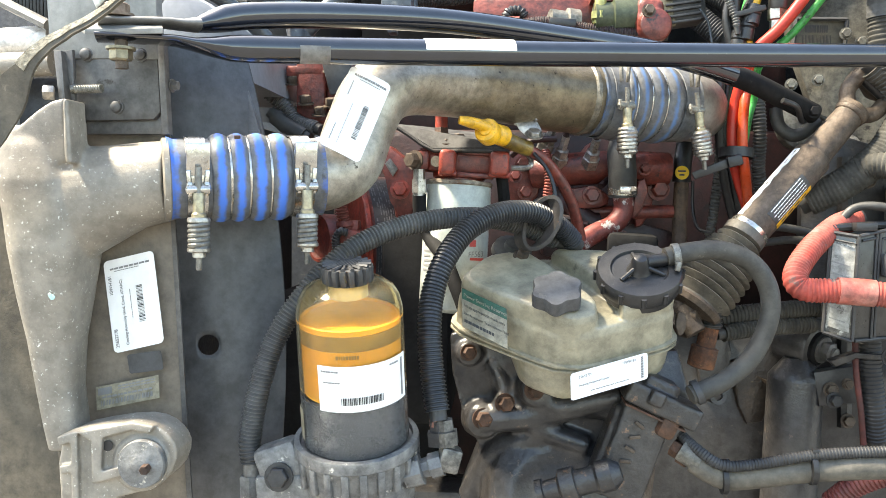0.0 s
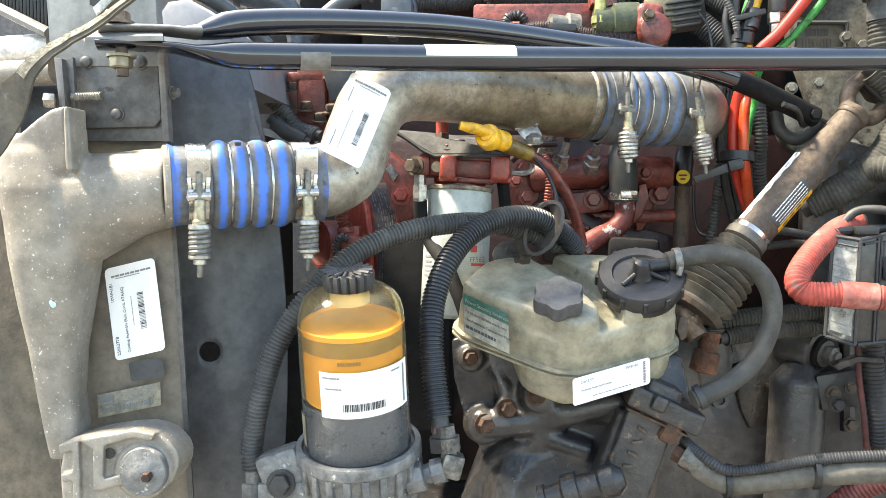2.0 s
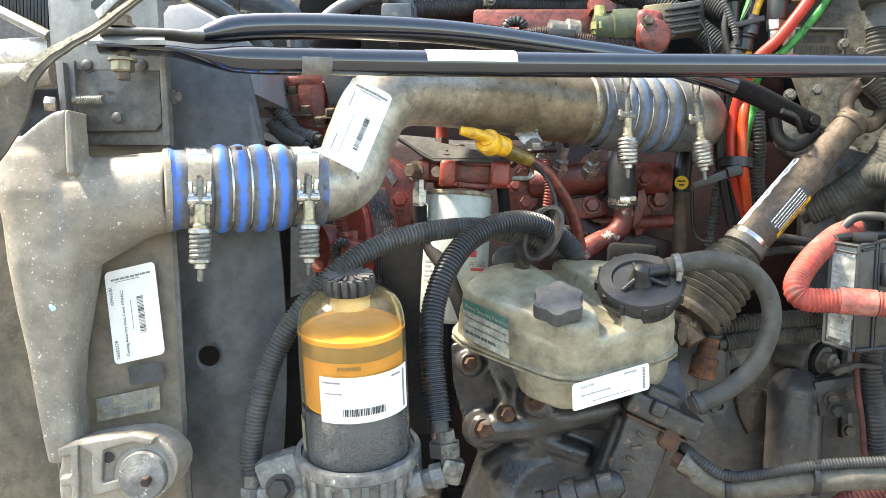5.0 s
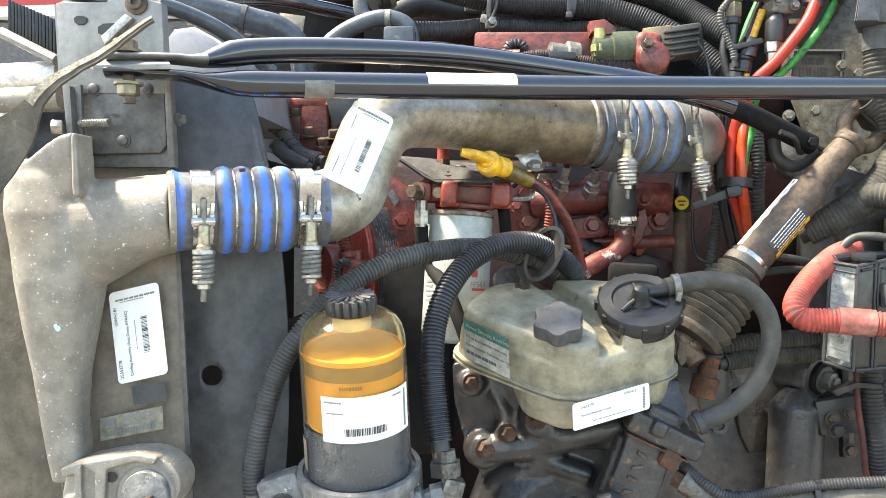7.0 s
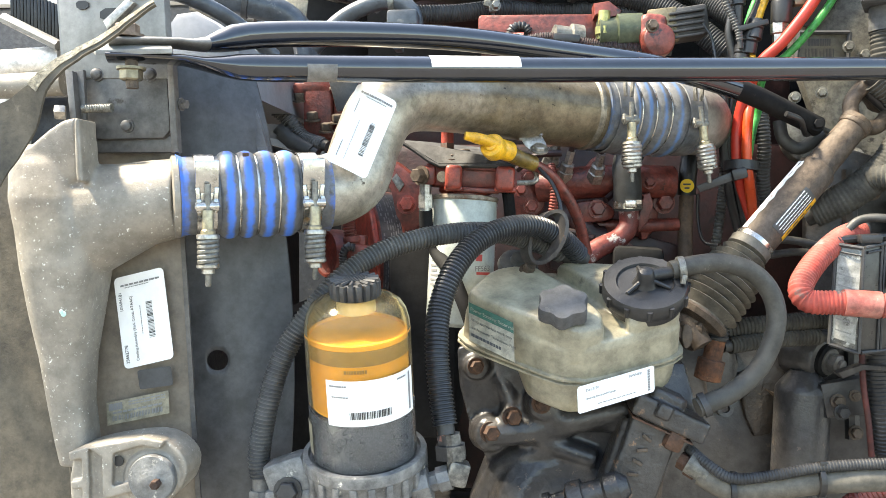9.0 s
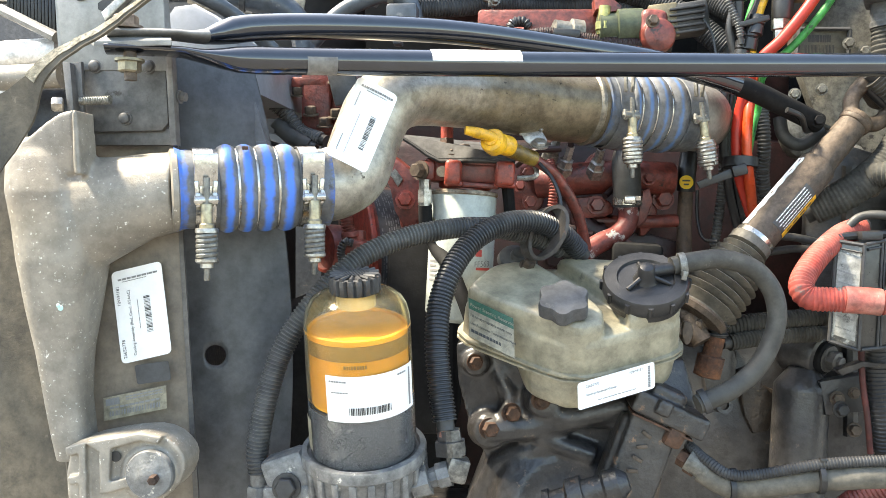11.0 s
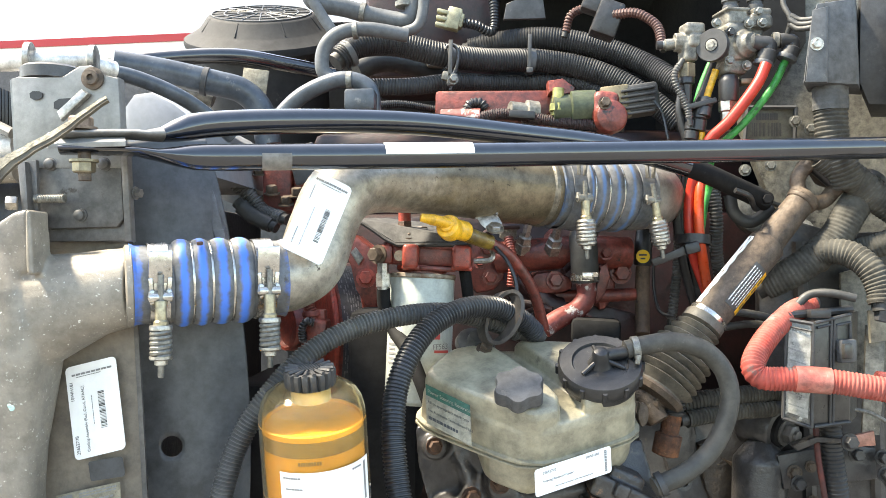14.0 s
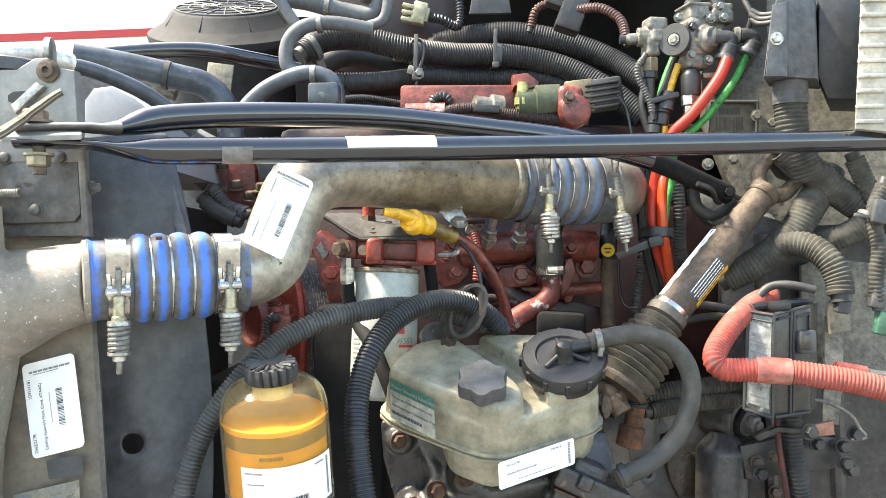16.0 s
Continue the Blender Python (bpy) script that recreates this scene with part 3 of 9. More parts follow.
# fan shroud with a round hole
bm = B()
cols, rows_n = 56, 150
hole_c, hole_r = V((-0.3247, 1.185, 1.3158)), 0.014
tl, tr, bl, br = V((-0.3931, 1.2, 1.7256)), V((-0.3052, 1.27, 1.7382)), V((-0.3638, 1.185, 1.0445)), V((-0.2361, 1.2, 1.0435))
grid = []
for j in range(rows_n + 1):
    t = j / rows_n
    a, b = tl.lerp(bl, t), tr.lerp(br, t)
    b = b + X * (0.038 * math.sin(math.pi * min(1, t * 1.05)) ** 0.8)
    grid.append([bm.verts.new(a.lerp(b, i / cols) + Y * (-0.012 * math.sin(math.pi * i / cols))) for i in range(cols + 1)])
for j in range(rows_n):
    for i in range(cols):
        bm.faces.new((grid[j][i], grid[j + 1][i], grid[j + 1][i + 1], grid[j][i + 1]))
cut = [v for v in bm.verts if math.hypot(v.co.x - hole_c.x, v.co.z - hole_c.z) < hole_r]
bmesh.ops.delete(bm, geom=cut, context="VERTS")
for v in bm.verts:
    d = math.hypot(v.co.x - hole_c.x, v.co.z - hole_c.z)
    if d < hole_r * 1.7 and v.is_boundary:
        v.co.x = hole_c.x + (v.co.x - hole_c.x) * hole_r / d
        v.co.z = hole_c.z + (v.co.z - hole_c.z) * hole_r / d
shroud = part("fan_shroud", bm, SHROUD, rad, "charcoal plastic fan shroud")
sol = shroud.modifiers.new("thick", "SOLIDIFY")
sol.thickness, sol.offset = 0.004, -1
bm = B()
prism(bm, [(-0.3125, 1.262, 1.7132), (-0.3027, 1.262, 1.7132), (-0.2669, 1.238, 1.6041), (-0.2828, 1.238, 1.604)], 0.02, 0.002)
prism(bm, [(-0.2828, 1.238, 1.6087), (-0.2669, 1.238, 1.6087), (-0.2432, 1.215, 1.4985), (-0.2526, 1.215, 1.4984)], 0.02, 0.002)
part("shroud_flange", bm, SHROUD_LIP, rad, "pale-edged shroud lip")

# cast end tank
tank = thing("charge_air_cooler_tank", (-0.43, 1.04, 1.1), "cast aluminium charge air cooler end tank, dusty and pitted", "cooler tank")
bm = B()
column = [((-0.4815, 1.05, 1.595), 0.0315), ((-0.4791, 1.05, 1.571), 0.0391), ((-0.4692, 1.05, 1.5324), 0.0492), ((-0.4594, 1.05, 1.4923), 0.0517), ((-0.46, 1.05, 1.4519), 0.0454), ((-0.4601, 1.05, 1.3978), 0.0378), ((-0.4594, 1.05, 1.3433), 0.029), ((-0.4567, 1.05, 1.2887), 0.024), ((-0.4503, 1.05, 1.2442), 0.0227), ((-0.4451, 1.05, 1.2133), 0.0214)]
rings(bm, [oval(c, X, Y, w, min(0.052, w * 1.15), 28, 3.2) for c, w in column])
neck = [((-0.4628, 1.05, 1.4956), 0.0752), ((-0.4255, 1.052, 1.5047), 0.0688), ((-0.3892, 1.056, 1.5165), 0.0586), ((-0.3563, 1.06, 1.5282), 0.051), ((-0.3193, 1.066, 1.5347), 0.0471)]
rings(bm, [oval(c, Z, Y, w, 0.048, 28, 2.2) for c, w in neck])
prism(bm, [(-0.5001, 1.01, 1.5751), (-0.4789, 1.01, 1.5957), (-0.4599, 1.01, 1.6111), (-0.4437, 1.01, 1.6214), (-0.4277, 1.01, 1.6252), (-0.4246, 1.01, 1.5547), (-0.4663, 1.01, 1.5429), (-0.4998, 1.01, 1.548)], 0.05)
prism(bm, [(-0.4203, 0.992, 1.6218), (-0.4151, 0.992, 1.6231), (-0.4108, 0.992, 1.5508), (-0.4186, 0.992, 1.5488)], 0.045)
body = part("tank_body", bm, ALU, tank)
remeshed(body, 0.0026, 3)
# foot with pocket ribs
bm = B()
prism(bm, [(-0.4391, 1.005, 1.2381), (-0.4053, 1.005, 1.249), (-0.3505, 1.005, 1.2585), (-0.3213, 1.005, 1.2547), (-0.3016, 1.005, 1.2383), (-0.2958, 1.005, 1.2209), (-0.3059, 1.005, 1.1943), (-0.3313, 1.005, 1.1783), (-0.3795, 1.005, 1.166), (-0.3868, 1.005, 1.1153), (-0.4328, 1.005, 1.1135)], 0.05, 0.002, rounded=1)
for pts in ([(-0.4343, 0.996, 1.2394), (-0.4109, 0.996, 1.2466), (-0.4085, 0.996, 1.118), (-0.4173, 0.996, 1.1177), (-0.4184, 0.996, 1.2334), (-0.4324, 0.996, 1.229)],
            [(-0.4321, 0.996, 1.2054), (-0.4093, 0.996, 1.2101), (-0.4095, 0.996, 1.1996), (-0.4309, 0.996, 1.1963)],
            [(-0.4109, 0.996, 1.2453), (-0.3465, 0.996, 1.2589), (-0.3203, 0.996, 1.2545), (-0.3269, 0.996, 1.2465), (-0.3466, 0.996, 1.2498), (-0.3811, 0.996, 1.2397), (-0.383, 0.996, 1.1913), (-0.3937, 0.996, 1.187), (-0.3944, 0.996, 1.2354)],
            [(-0.3915, 0.996, 1.1989), (-0.3576, 0.996, 1.2079), (-0.3537, 0.996, 1.1975), (-0.3897, 0.996, 1.1872)]):
    prism(bm, pts, 0.02)
lathe(bm, (-0.3388, 1.014, 1.2096), (0, -1, 0.05), [(0.033, 0), (0.0324, 0.012), (0.0290, 0.014)], 40)
remeshed(part("foot", bm, ALU, tank), 0.0016, 1)
bm = B()
lathe(bm, (-0.3328, 1, 1.2127), (0, -1, 0.05), [(0.0265, 0), (0.0275, 0.002), (0.0275, 0.010), (0.0262, 0.012), (0.013, 0.0135), (0.0095, 0.015), (0.009, 0.0152)], 40)
mount = part("mount_washer", bm, GREY_CAST, tank, "corroded mount washer")
bm = B()
bolt(bm, (-0.3234, 0.984, 1.2114), (0.05, -1, 0), 0.0056, 0.012, False)
part("bolt", bm, RUST, mount, "rusty bolt")
# no hole is cut: a black disc paints the shade inside it
bm = B()
lathe(bm, (-0.3772, 1.003, 1.2294), (0, -1, 0), [(0.0062, 0), (0.0062, 0.0008)], 20)
part("hole", bm, BLACK, tank, "flat black disc drawn as a drilled hole's shade")
bm = B()
rnd = random.Random(7)
for k in range(2):
    lathe(bm, ((-0.4394, 1, 1.3995), (-0.4415, 0.999, 1.4022))[k], (0, -1, 0), [(0.0035 - 0.001 * k, 0), (0.002, 0.0006)], 9)
part("paint_spot", bm, mat("pale_green_paint", (0.35, 0.55, 0.50), (0.4, 0.6, 0.55), 0.6), tank, "pale green paint spot")

# upper steel bracket and post
brk = thing("radiator_bracket", (-0.36, 1.06, 1.6), "grey steel bracket bolted over the radiator side", "bracket")
bm = B()
prism(bm, [(-0.4432, 1.062, 1.7083), (-0.3412, 1.062, 1.7079), (-0.3364, 1.062, 1.6153), (-0.3448, 1.062, 1.606), (-0.4293, 1.062, 1.6043), (-0.4403, 1.062, 1.6103), (-0.4454, 1.062, 1.6471)], 0.008, 0.002)
part("plate", bm, STEEL_GREY, brk)
bm = B()
prism(bm, [(-0.3383, 1.055, 1.7053), (-0.3302, 1.055, 1.7053), (-0.3242, 1.055, 1.5882), (-0.3324, 1.055, 1.5881)], 0.014, 0.0015)
part("edge_flange", bm, STEEL_GREY, brk)
bm = B()
prism(bm, [(-0.4545, 1.07, 1.5887), (-0.3357, 1.07, 1.5893), (-0.3397, 1.07, 1.6114), (-0.4528, 1.07, 1.611)], 0.01, 0.002)
part("lower_plate", bm, STEEL_GREY, brk)
for at, r in (((-0.4255, 1.062, 1.6823), 0.0068), ((-0.3592, 1.062, 1.6816), 0.0068), ((-0.3888, 1.062, 1.6205), 0.0068)):
    bm = B()
    lathe(bm, at, (0, -1, 0), [(r * 1.25, 0), (r * 1.2, 0.002), (r, 0.0022), (r * 0.9, 0.007), (r * 0.5, 0.0085)], 20)
    part("carriage_bolt", bm, STEEL_GREY, brk)
bm = B()
bolt(bm, (-0.3256, 1.07, 1.6469), (1, -0.15, 0), 0.006, 0.007)
part("side_bolt", bm, STEEL_GREY, brk)
bm = B()
stud = [V((-0.4328, 1.04, 1.6389)).lerp(V((-0.3951, 1.035, 1.639)), i / 52) for i in range(53)]
sweep(bm, stud, [0.0048 + 0.0007 * (i % 3 == 0) for i in range(53)], 12)
part("threaded_stud", bm, ZINC_DULL, brk, "bare threaded stud")
bm = B()
prism(bm, [(-0.454, 1.045, 1.6828), (-0.4348, 1.045, 1.6854), (-0.4317, 1.045, 1.6086), (-0.4399, 1.045, 1.6086), (-0.4463, 1.045, 1.6448)], 0.006, 0.001)
prism(bm, [(-0.4527, 1.035, 1.6837), (-0.4432, 1.035, 1.6824), (-0.4361, 1.03, 1.6169), (-0.4441, 1.03, 1.6234)], 0.02, 0.001)
part("side_tab", bm, STEEL_GREY, brk)
bm = B()
hexa(bm, (-0.4494, 1.03, 1.6331), (-1, -0.4, 0), 0.009, 0.012)
part("stud_nut", bm, ZINC, brk)
# post above
bm = B()
prism(bm, [(-0.4737, 1.06, 1.7857), (-0.4654, 1.06, 1.7883), (-0.4099, 1.06, 1.7849), (-0.3906, 1.06, 1.7996), (-0.3754, 1.06, 1.8008), (-0.3602, 1.06, 1.787), (-0.3423, 1.06, 1.7854), (-0.3368, 1.06, 1.6766), (-0.4652, 1.06, 1.6778)], 0.006, 0.0015)
part("post_plate", bm, POST, brk)
bm = B()
prism(bm, [(-0.3459, 1.062, 1.7845), (-0.3424, 1.062, 1.7858), (-0.3369, 1.062, 1.687), (-0.3404, 1.062, 1.6871)], 0.016)
part("post_flange", bm, POST, brk)
bm = B()
prism(bm, [(-0.4762, 1.062, 1.7848), (-0.4706, 1.062, 1.7861), (-0.4635, 1.062, 1.6882), (-0.4705, 1.062, 1.6883)], 0.10)
part("post_flange", bm, POST, brk)
bm = B()
lathe(bm, (-0.3717, 1.058, 1.784), (0, -1, 0), [(0.0135, 0), (0.0135, 0.003), (0.009, 0.004), (0.0085, 0.009), (0.004, 0.0095), (0.0035, 0.006)], 24)
part("ear_rivet", bm, BROWN_STEEL, brk, "worn ear rivet")
bm = B()
prism(bm, [(-0.3831, 1.05, 1.7703), (-0.3735, 1.05, 1.7648), (-0.4053, 1.045, 1.732), (-0.4107, 1.045, 1.7428)], 0.008, 0.002)
part("strut", bm, ZINC, brk)
# slots are not cut: black plates paint the shade in them
for o in ([(-0.4501, 1.0575, 1.7699), (-0.4335, 1.0575, 1.7697), (-0.4342, 1.0575, 1.7602), (-0.4481, 1.0575, 1.759)], [(-0.4197, 1.0575, 1.76), (-0.3935, 1.0575, 1.7611), (-0.3935, 1.0575, 1.7515), (-0.4197, 1.0575, 1.745)]):
    bm = B()
    prism(bm, o, 0.002, rounded=1)
    part("slot", bm, BLACK, brk, "flat black plate drawn as a slot's shade")

# ---- hood support bars ----
def flat_bar(name_pts, flats, r, first=0, last=60):
    """A tube whose first stretch is hammered flat."""
    path = curve(name_pts, 60)
    a, u, w = side(path[1] - path[0])
    sections = []
    for i, p in enumerate(path):
        d = (path[min(i + 1, 59)] - path[max(i - 1, 0)]).normalized()
        k = max(0.0, min(1.0, (i / 59 - flats[0]) / flats[1]))
        k = k * k * (3 - 2 * k)
        hor = d.cross(Z).normalized()
        ver = hor.cross(d)
        sections.append([p + hor * math.cos(t) * (r * (1.45 - 0.45 * k)) + ver * math.sin(t) * (r * (0.34 + 0.66 * k)) for t in (2 * math.pi * q / 40 for q in range(40))])
    return rings(B(), sections[first:last])


bar_a = thing("hood_support_bar", (0.074, 1.1, 1.6873), "glossy black tubular support bar with a white label", "support bar", "support bars")
bar_a_pts = [(-0.3811, 0.996, 1.6908), (-0.3086, 1.0208, 1.6914), (-0.2754, 1.0376, 1.6879), (-0.2107, 1.0655, 1.6887), (0.0741, 1.167, 1.7006), (0.3783, 1.262, 1.7138), (0.7719, 1.3699, 1.7303)]
part("tube", flat_bar(bar_a_pts, (0.07, 0.06), 0.0162), PAINT_BLACK, bar_a)


def on_bar(x0, x1, low, high):
    """A sticker bent round the front of the bar between two angles, 90 degrees being the top."""
    way = [q for q in curve(bar_a_pts, 240) if x0 <= q.x <= x1]
    bm = B()
    sections = []
    for q, d in zip(way, [b - a for a, b in zip(way, way[1:])] + [way[-1] - way[-2]]):
        d.normalize()
        front = Z.cross(d) * -1
        if front.y > 0:
            front = -front
        lift = front.cross(d)
        if lift.z < 0:
            lift = -lift
        sections.append([q + (front * math.cos(t) + lift * math.sin(t)) * r for r, ts in ((0.0169, range(9)), (0.0164, range(8, -1, -1))) for t in (radians(low + (high - low) * k / 8) for k in ts)])
    return rings(bm, sections)


part("label", on_bar(-0.0321, 0.0824, 2, 78), PAPER, bar_a, "white paper sticker")
part("tape", on_bar(-0.1758, -0.1392, -80, 10), mat("grey_tape", (0.13, 0.122, 0.112), (0.17, 0.158, 0.143), 0.5), bar_a, "grey tape patch")

bar_b = thing("hood_support_bar", (-0.0719, 1.1786, 1.7531), "glossy black tubular support bar bent towards the firewall", "support bar", "support bars")
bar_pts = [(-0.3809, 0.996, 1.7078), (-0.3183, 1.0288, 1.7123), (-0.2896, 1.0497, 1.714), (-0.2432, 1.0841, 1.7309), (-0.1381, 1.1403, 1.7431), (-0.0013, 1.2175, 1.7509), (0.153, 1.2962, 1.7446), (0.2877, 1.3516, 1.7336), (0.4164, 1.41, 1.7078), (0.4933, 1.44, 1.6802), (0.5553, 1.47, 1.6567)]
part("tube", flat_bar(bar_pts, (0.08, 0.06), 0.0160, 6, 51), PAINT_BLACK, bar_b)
# flat end drawn paler for the sun on its top
part("flattened_end", flat_bar(bar_pts, (0.08, 0.06), 0.0160, 0, 7), PALED_BLACK, bar_b, "dusty flattened end, paled as if sunlit")
# last stretch of the bar is blackened to stand in for cab shade
part("dull_end", flat_bar(bar_pts, (0.08, 0.06), 0.0160, 50, 60), MATTE_BLACK, bar_b, "end of the bar, blackened in place of shade")
hard = thing("bar_mount", (-0.3584, 1.0004, 1.7074), "tan weathered bolt, steel tongue and nut clamping the support bars", "bolt")
bm = B()
prism(bm, [(-0.3978, 0.9856, 1.6966), (-0.4024, 1.0105, 1.7071), (-0.3189, 1.0237, 1.7043), (-0.3047, 0.9915, 1.6931), (-0.3854, 0.9759, 1.6892)], -0.006, 0.001, (0, 0, -1))
part("tongue", bm, POST, hard)
bm = B()
bolt(bm, (-0.3596, 1.0001, 1.7135), (0, 0, 1), 0.0135, 0.012)
part("bolt_head", bm, mat("tan_weathered_bolt", (0.24, 0.175, 0.125), (0.15, 0.105, 0.075), 0.55, 0.3, 40, 200, 0.3), hard, "tan weathered hex bolt head")
bm = B()
hexa(bm, (-0.3542, 0.9962, 1.6774), (0, 0, -1), 0.0125, 0.013)
lathe(bm, (-0.3542, 0.9962, 1.6793), (0, 0, -1), [(0.016, 0), (0.016, 0.003)], 18)
part("nut", bm, mat("yellow_zinc", (0.17, 0.145, 0.095), (0.23, 0.20, 0.14), 0.4, 0.7), hard, "yellow zinc nut")
bm = B()
tube(bm, [(-0.3541, 0.9963, 1.6942), (-0.3533, 0.9964, 1.6558)], 0.007, 12)
part("bolt_shank", bm, BROWN_STEEL, hard)

# ---- charge air pipe and its hoses ----
def hose_clamp(name, c, axis, r, tilt=0.0, fresh=True):
    """Spring-loaded T-bolt clamp round an axis, its bolt hanging in front."""
    ob = thing(name, c, "stainless T-bolt hose clamp with a coil spring on its bolt", "hose clamp", "spring clamps")
    a, u, w = side(axis)
    bm = B()
    lathe(bm, V(c) - a * 0.012, a, [(r, 0), (r + 0.0016, 0.0006), (r + 0.0016, 0.0234), (r, 0.024)], 40, False)
    part("band", bm, STAINLESS if fresh else BLUE_DIRTY, ob, "" if fresh else "grimy band")
    f = V(c) + Vector((a.y, -a.x, 0)).normalized() * (r + 0.003)
    n = Vector((a.y, -a.x, 0)).normalized()
    if fresh:
        # a long tapering saddle pressed out of the band, forked round the bolt
        bm = B()
        block(bm, (0, 0, 0.006), (0.027, 0.004, 0.032), bevel=0.0018)
        block(bm, (0, 0.0005, -0.010), (0.022, 0.003, 0.012), bevel=0.001)
        for s in (-1, 1):
            block(bm, (s * 0.0095, 0, -0.024), (0.006, 0.0045, 0.030), (0, s * 5, 0), bevel=0.0018)
        bm.transform(Matrix.Translation(f + Z * 0.018) @ Matrix((a, -n, Z)).transposed().to_4x4() @ pose(0, 0, 0, 6, 0, 0))
        part("saddle", bm, STAINLESS, ob)
    else:
        bm = B()
        for s in (-1, 1):
            block(bm, (s * 0.006, 0, 0.030), (0.003, 0.008, 0.026), (0, s * 4, 0), bevel=0.001)
        bm.transform(Matrix.Translation(f + Z * 0.004) @ Matrix((a, -n, Z)).transposed().to_4x4())
        part("saddle", bm, ZINC_DULL, ob)
    bm = B()
    sweep(bm, [Vector((-0.0125, 0, -0.006)), Vector((0.0125, 0, -0.006))], 0.0062, 14)
    for s in (-1, 1):
        sweep(bm, [Vector((s * 0.0095, 0.001, 0.002)), Vector((s * 0.0098, 0, -0.006)), Vector((s * 0.0085, 0, -0.013))], [0.0035, 0.005, 0.003], 10)
    bm.transform(Matrix.Translation(f + n * 0.005 - Z * 0.008) @ Matrix((a, -n, Z)).transposed().to_4x4())
    part("trunnion", bm, STAINLESS if fresh else ZINC_DULL, ob)
    top = f + n * 0.008 - Z * 0.0
    down = (-Z + a * tilt).normalized()
    bm = B()
    lathe(bm, top, down, [(0.0036, -0.012), (0.0036, 0.08), (0.0036, 0.104), (0.0028, 0.106)], 14)
    part("t_bolt", bm, ZINC_DULL, ob)
    bm = B()
    lathe(bm, top, down, [(0.0062, 0.018), (0.0066, 0.019), (0.0068, 0.040), (0.0085, 0.042), (0.0085, 0.046)], 18)
    part("sleeve", bm, BRASSY, ob, "pale brassy spacer sleeve")
    bm = B()
    lathe(bm, top + down * 0.045, down, [(0.005, 0), (0.0125, 0.001), (0.0132, 0.003), (0.0132, 0.006), (0.006, 0.0065)], 24)
    part("spring_cup", bm, ZINC, ob)
    bm = B()
    lathe(bm, top + down * 0.082, down, [(0.006, -0.002), (0.0132, -0.001), (0.0132, 0.002), (0.0115, 0.0035), (0.0075, 0.004), (0.0075, 0.009), (0.004, 0.010)], 24)
    part("spring_cup", bm, ZINC, ob)
    bm = B()
    aa, uu, ww = side(down)
    coil = [top + down * (0.049 + 0.033 * i / 96) + (uu * math.cos(i / 96 * 12 * math.pi) + ww * math.sin(i / 96 * 12 * math.pi)) * (0.0094 if fresh else 0.0118) for i in range(97)]
    sweep(bm, coil, 0.0034 if fresh else 0.0037, 8)
    part("spring", bm, ZINC_DULL if fresh else ZINC, ob, "zinc coil spring")
    return ob


def bellows_hose(name, c0, c1, r, blue, label, bounds, clean):
    """A ribbed sleeve with bulges between the bounds and a wire ring in each groove."""
    ob = thing(name, V(c0).lerp(V(c1), 0.5), label, "hose", "charge air hoses")
    axis = V(c1) - V(c0)
    L = axis.length
    prof = []
    for i in range(221):
        k = i / 220
        bulge = 0.0
        for a, c in zip(bounds, bounds[1:]):
            if a < k < c:
                bulge = 0.0062 * math.sin(math.pi * (k - a) / (c - a)) ** 0.55
        h = L * k
        flare = 0.003 * max(0, 1 - h / 0.007) + 0.002 * max(0, 1 - (L - h) / 0.006)
        prof.append((r + bulge + flare, h))
    bm = B()
    lathe(bm, c0, axis, prof, 72)
    part("sleeve", bm, hose_rubber(name + "_rubber", axis, L, bounds, blue, clean), ob)
    a, u, w = side(axis)
    for k in bounds[1:-1]:
        bm = B()
        sections = []
        for t in (2 * math.pi * s / 48 for s in range(48)):
            o = u * math.cos(t) + w * math.sin(t)
            p = V(c0) + a * L * k + o * (r + 0.0016)
            sections.append([p + (o * math.cos(q) + a * math.sin(q)) * 0.0018 for q in (2 * math.pi * z / 8 for z in range(8))])
        rings(bm, sections + sections[:1], False)
        bmesh.ops.remove_doubles(bm, verts=bm.verts, dist=1e-6)
        part("wire_ring", bm, STAINLESS, ob, "steel wire ring")
    return ob


bellows_hose("charge_air_hose", (-0.3288, 1.062, 1.5359), (-0.1607, 1.135, 1.5428), 0.0475, (0.042, 0.155, 0.58), "ribbed blue silicone charge air hose, scuffed grey", (0.265, 0.385, 0.505, 0.64, 0.775), 0.95)
hose_clamp("hose_clamp", (-0.2994, 1.074, 1.5371), V((-0.1607, 1.135, 1.5428)) - V((-0.326, 1.062, 1.5359)), 0.0487)
hose_clamp("hose_clamp", (-0.1855, 1.124, 1.5423), V((-0.1607, 1.135, 1.5428)) - V((-0.326, 1.062, 1.5359)), 0.0487)

pipe = thing("charge_air_pipe", (-0.004, 1.28, 1.645), "bent aluminium charge air pipe, stained and grimy", "pipe")
bm = B()
path = curve([(-0.1742, 1.128, 1.5418), (-0.1527, 1.145, 1.546), (-0.1311, 1.165, 1.5635), (-0.1188, 1.185, 1.6068), (-0.1019, 1.205, 1.6507), (-0.0709, 1.238, 1.6752), (-0.0125, 1.285, 1.6818), (0.075, 1.335, 1.679), (0.1428, 1.375, 1.6741), (0.2154, 1.41, 1.6716)], 90)
sweep(bm, path, [0.0450 + 0.0095 * min(1, max(0, i - 20) / 55) for i in range(90)], 40)
part("tube", bm, stained_along(ALU_PIPE, "part_stained_aluminium", -0.09, 0.06, (0.50, 0.44, 0.345)), pipe, "aluminium tube, clean at the bend and oil-stained along its run")
bm = B()
path = curve([(0.1778, 1.392, 1.6728), (0.1868, 1.397, 1.6726)], 5)
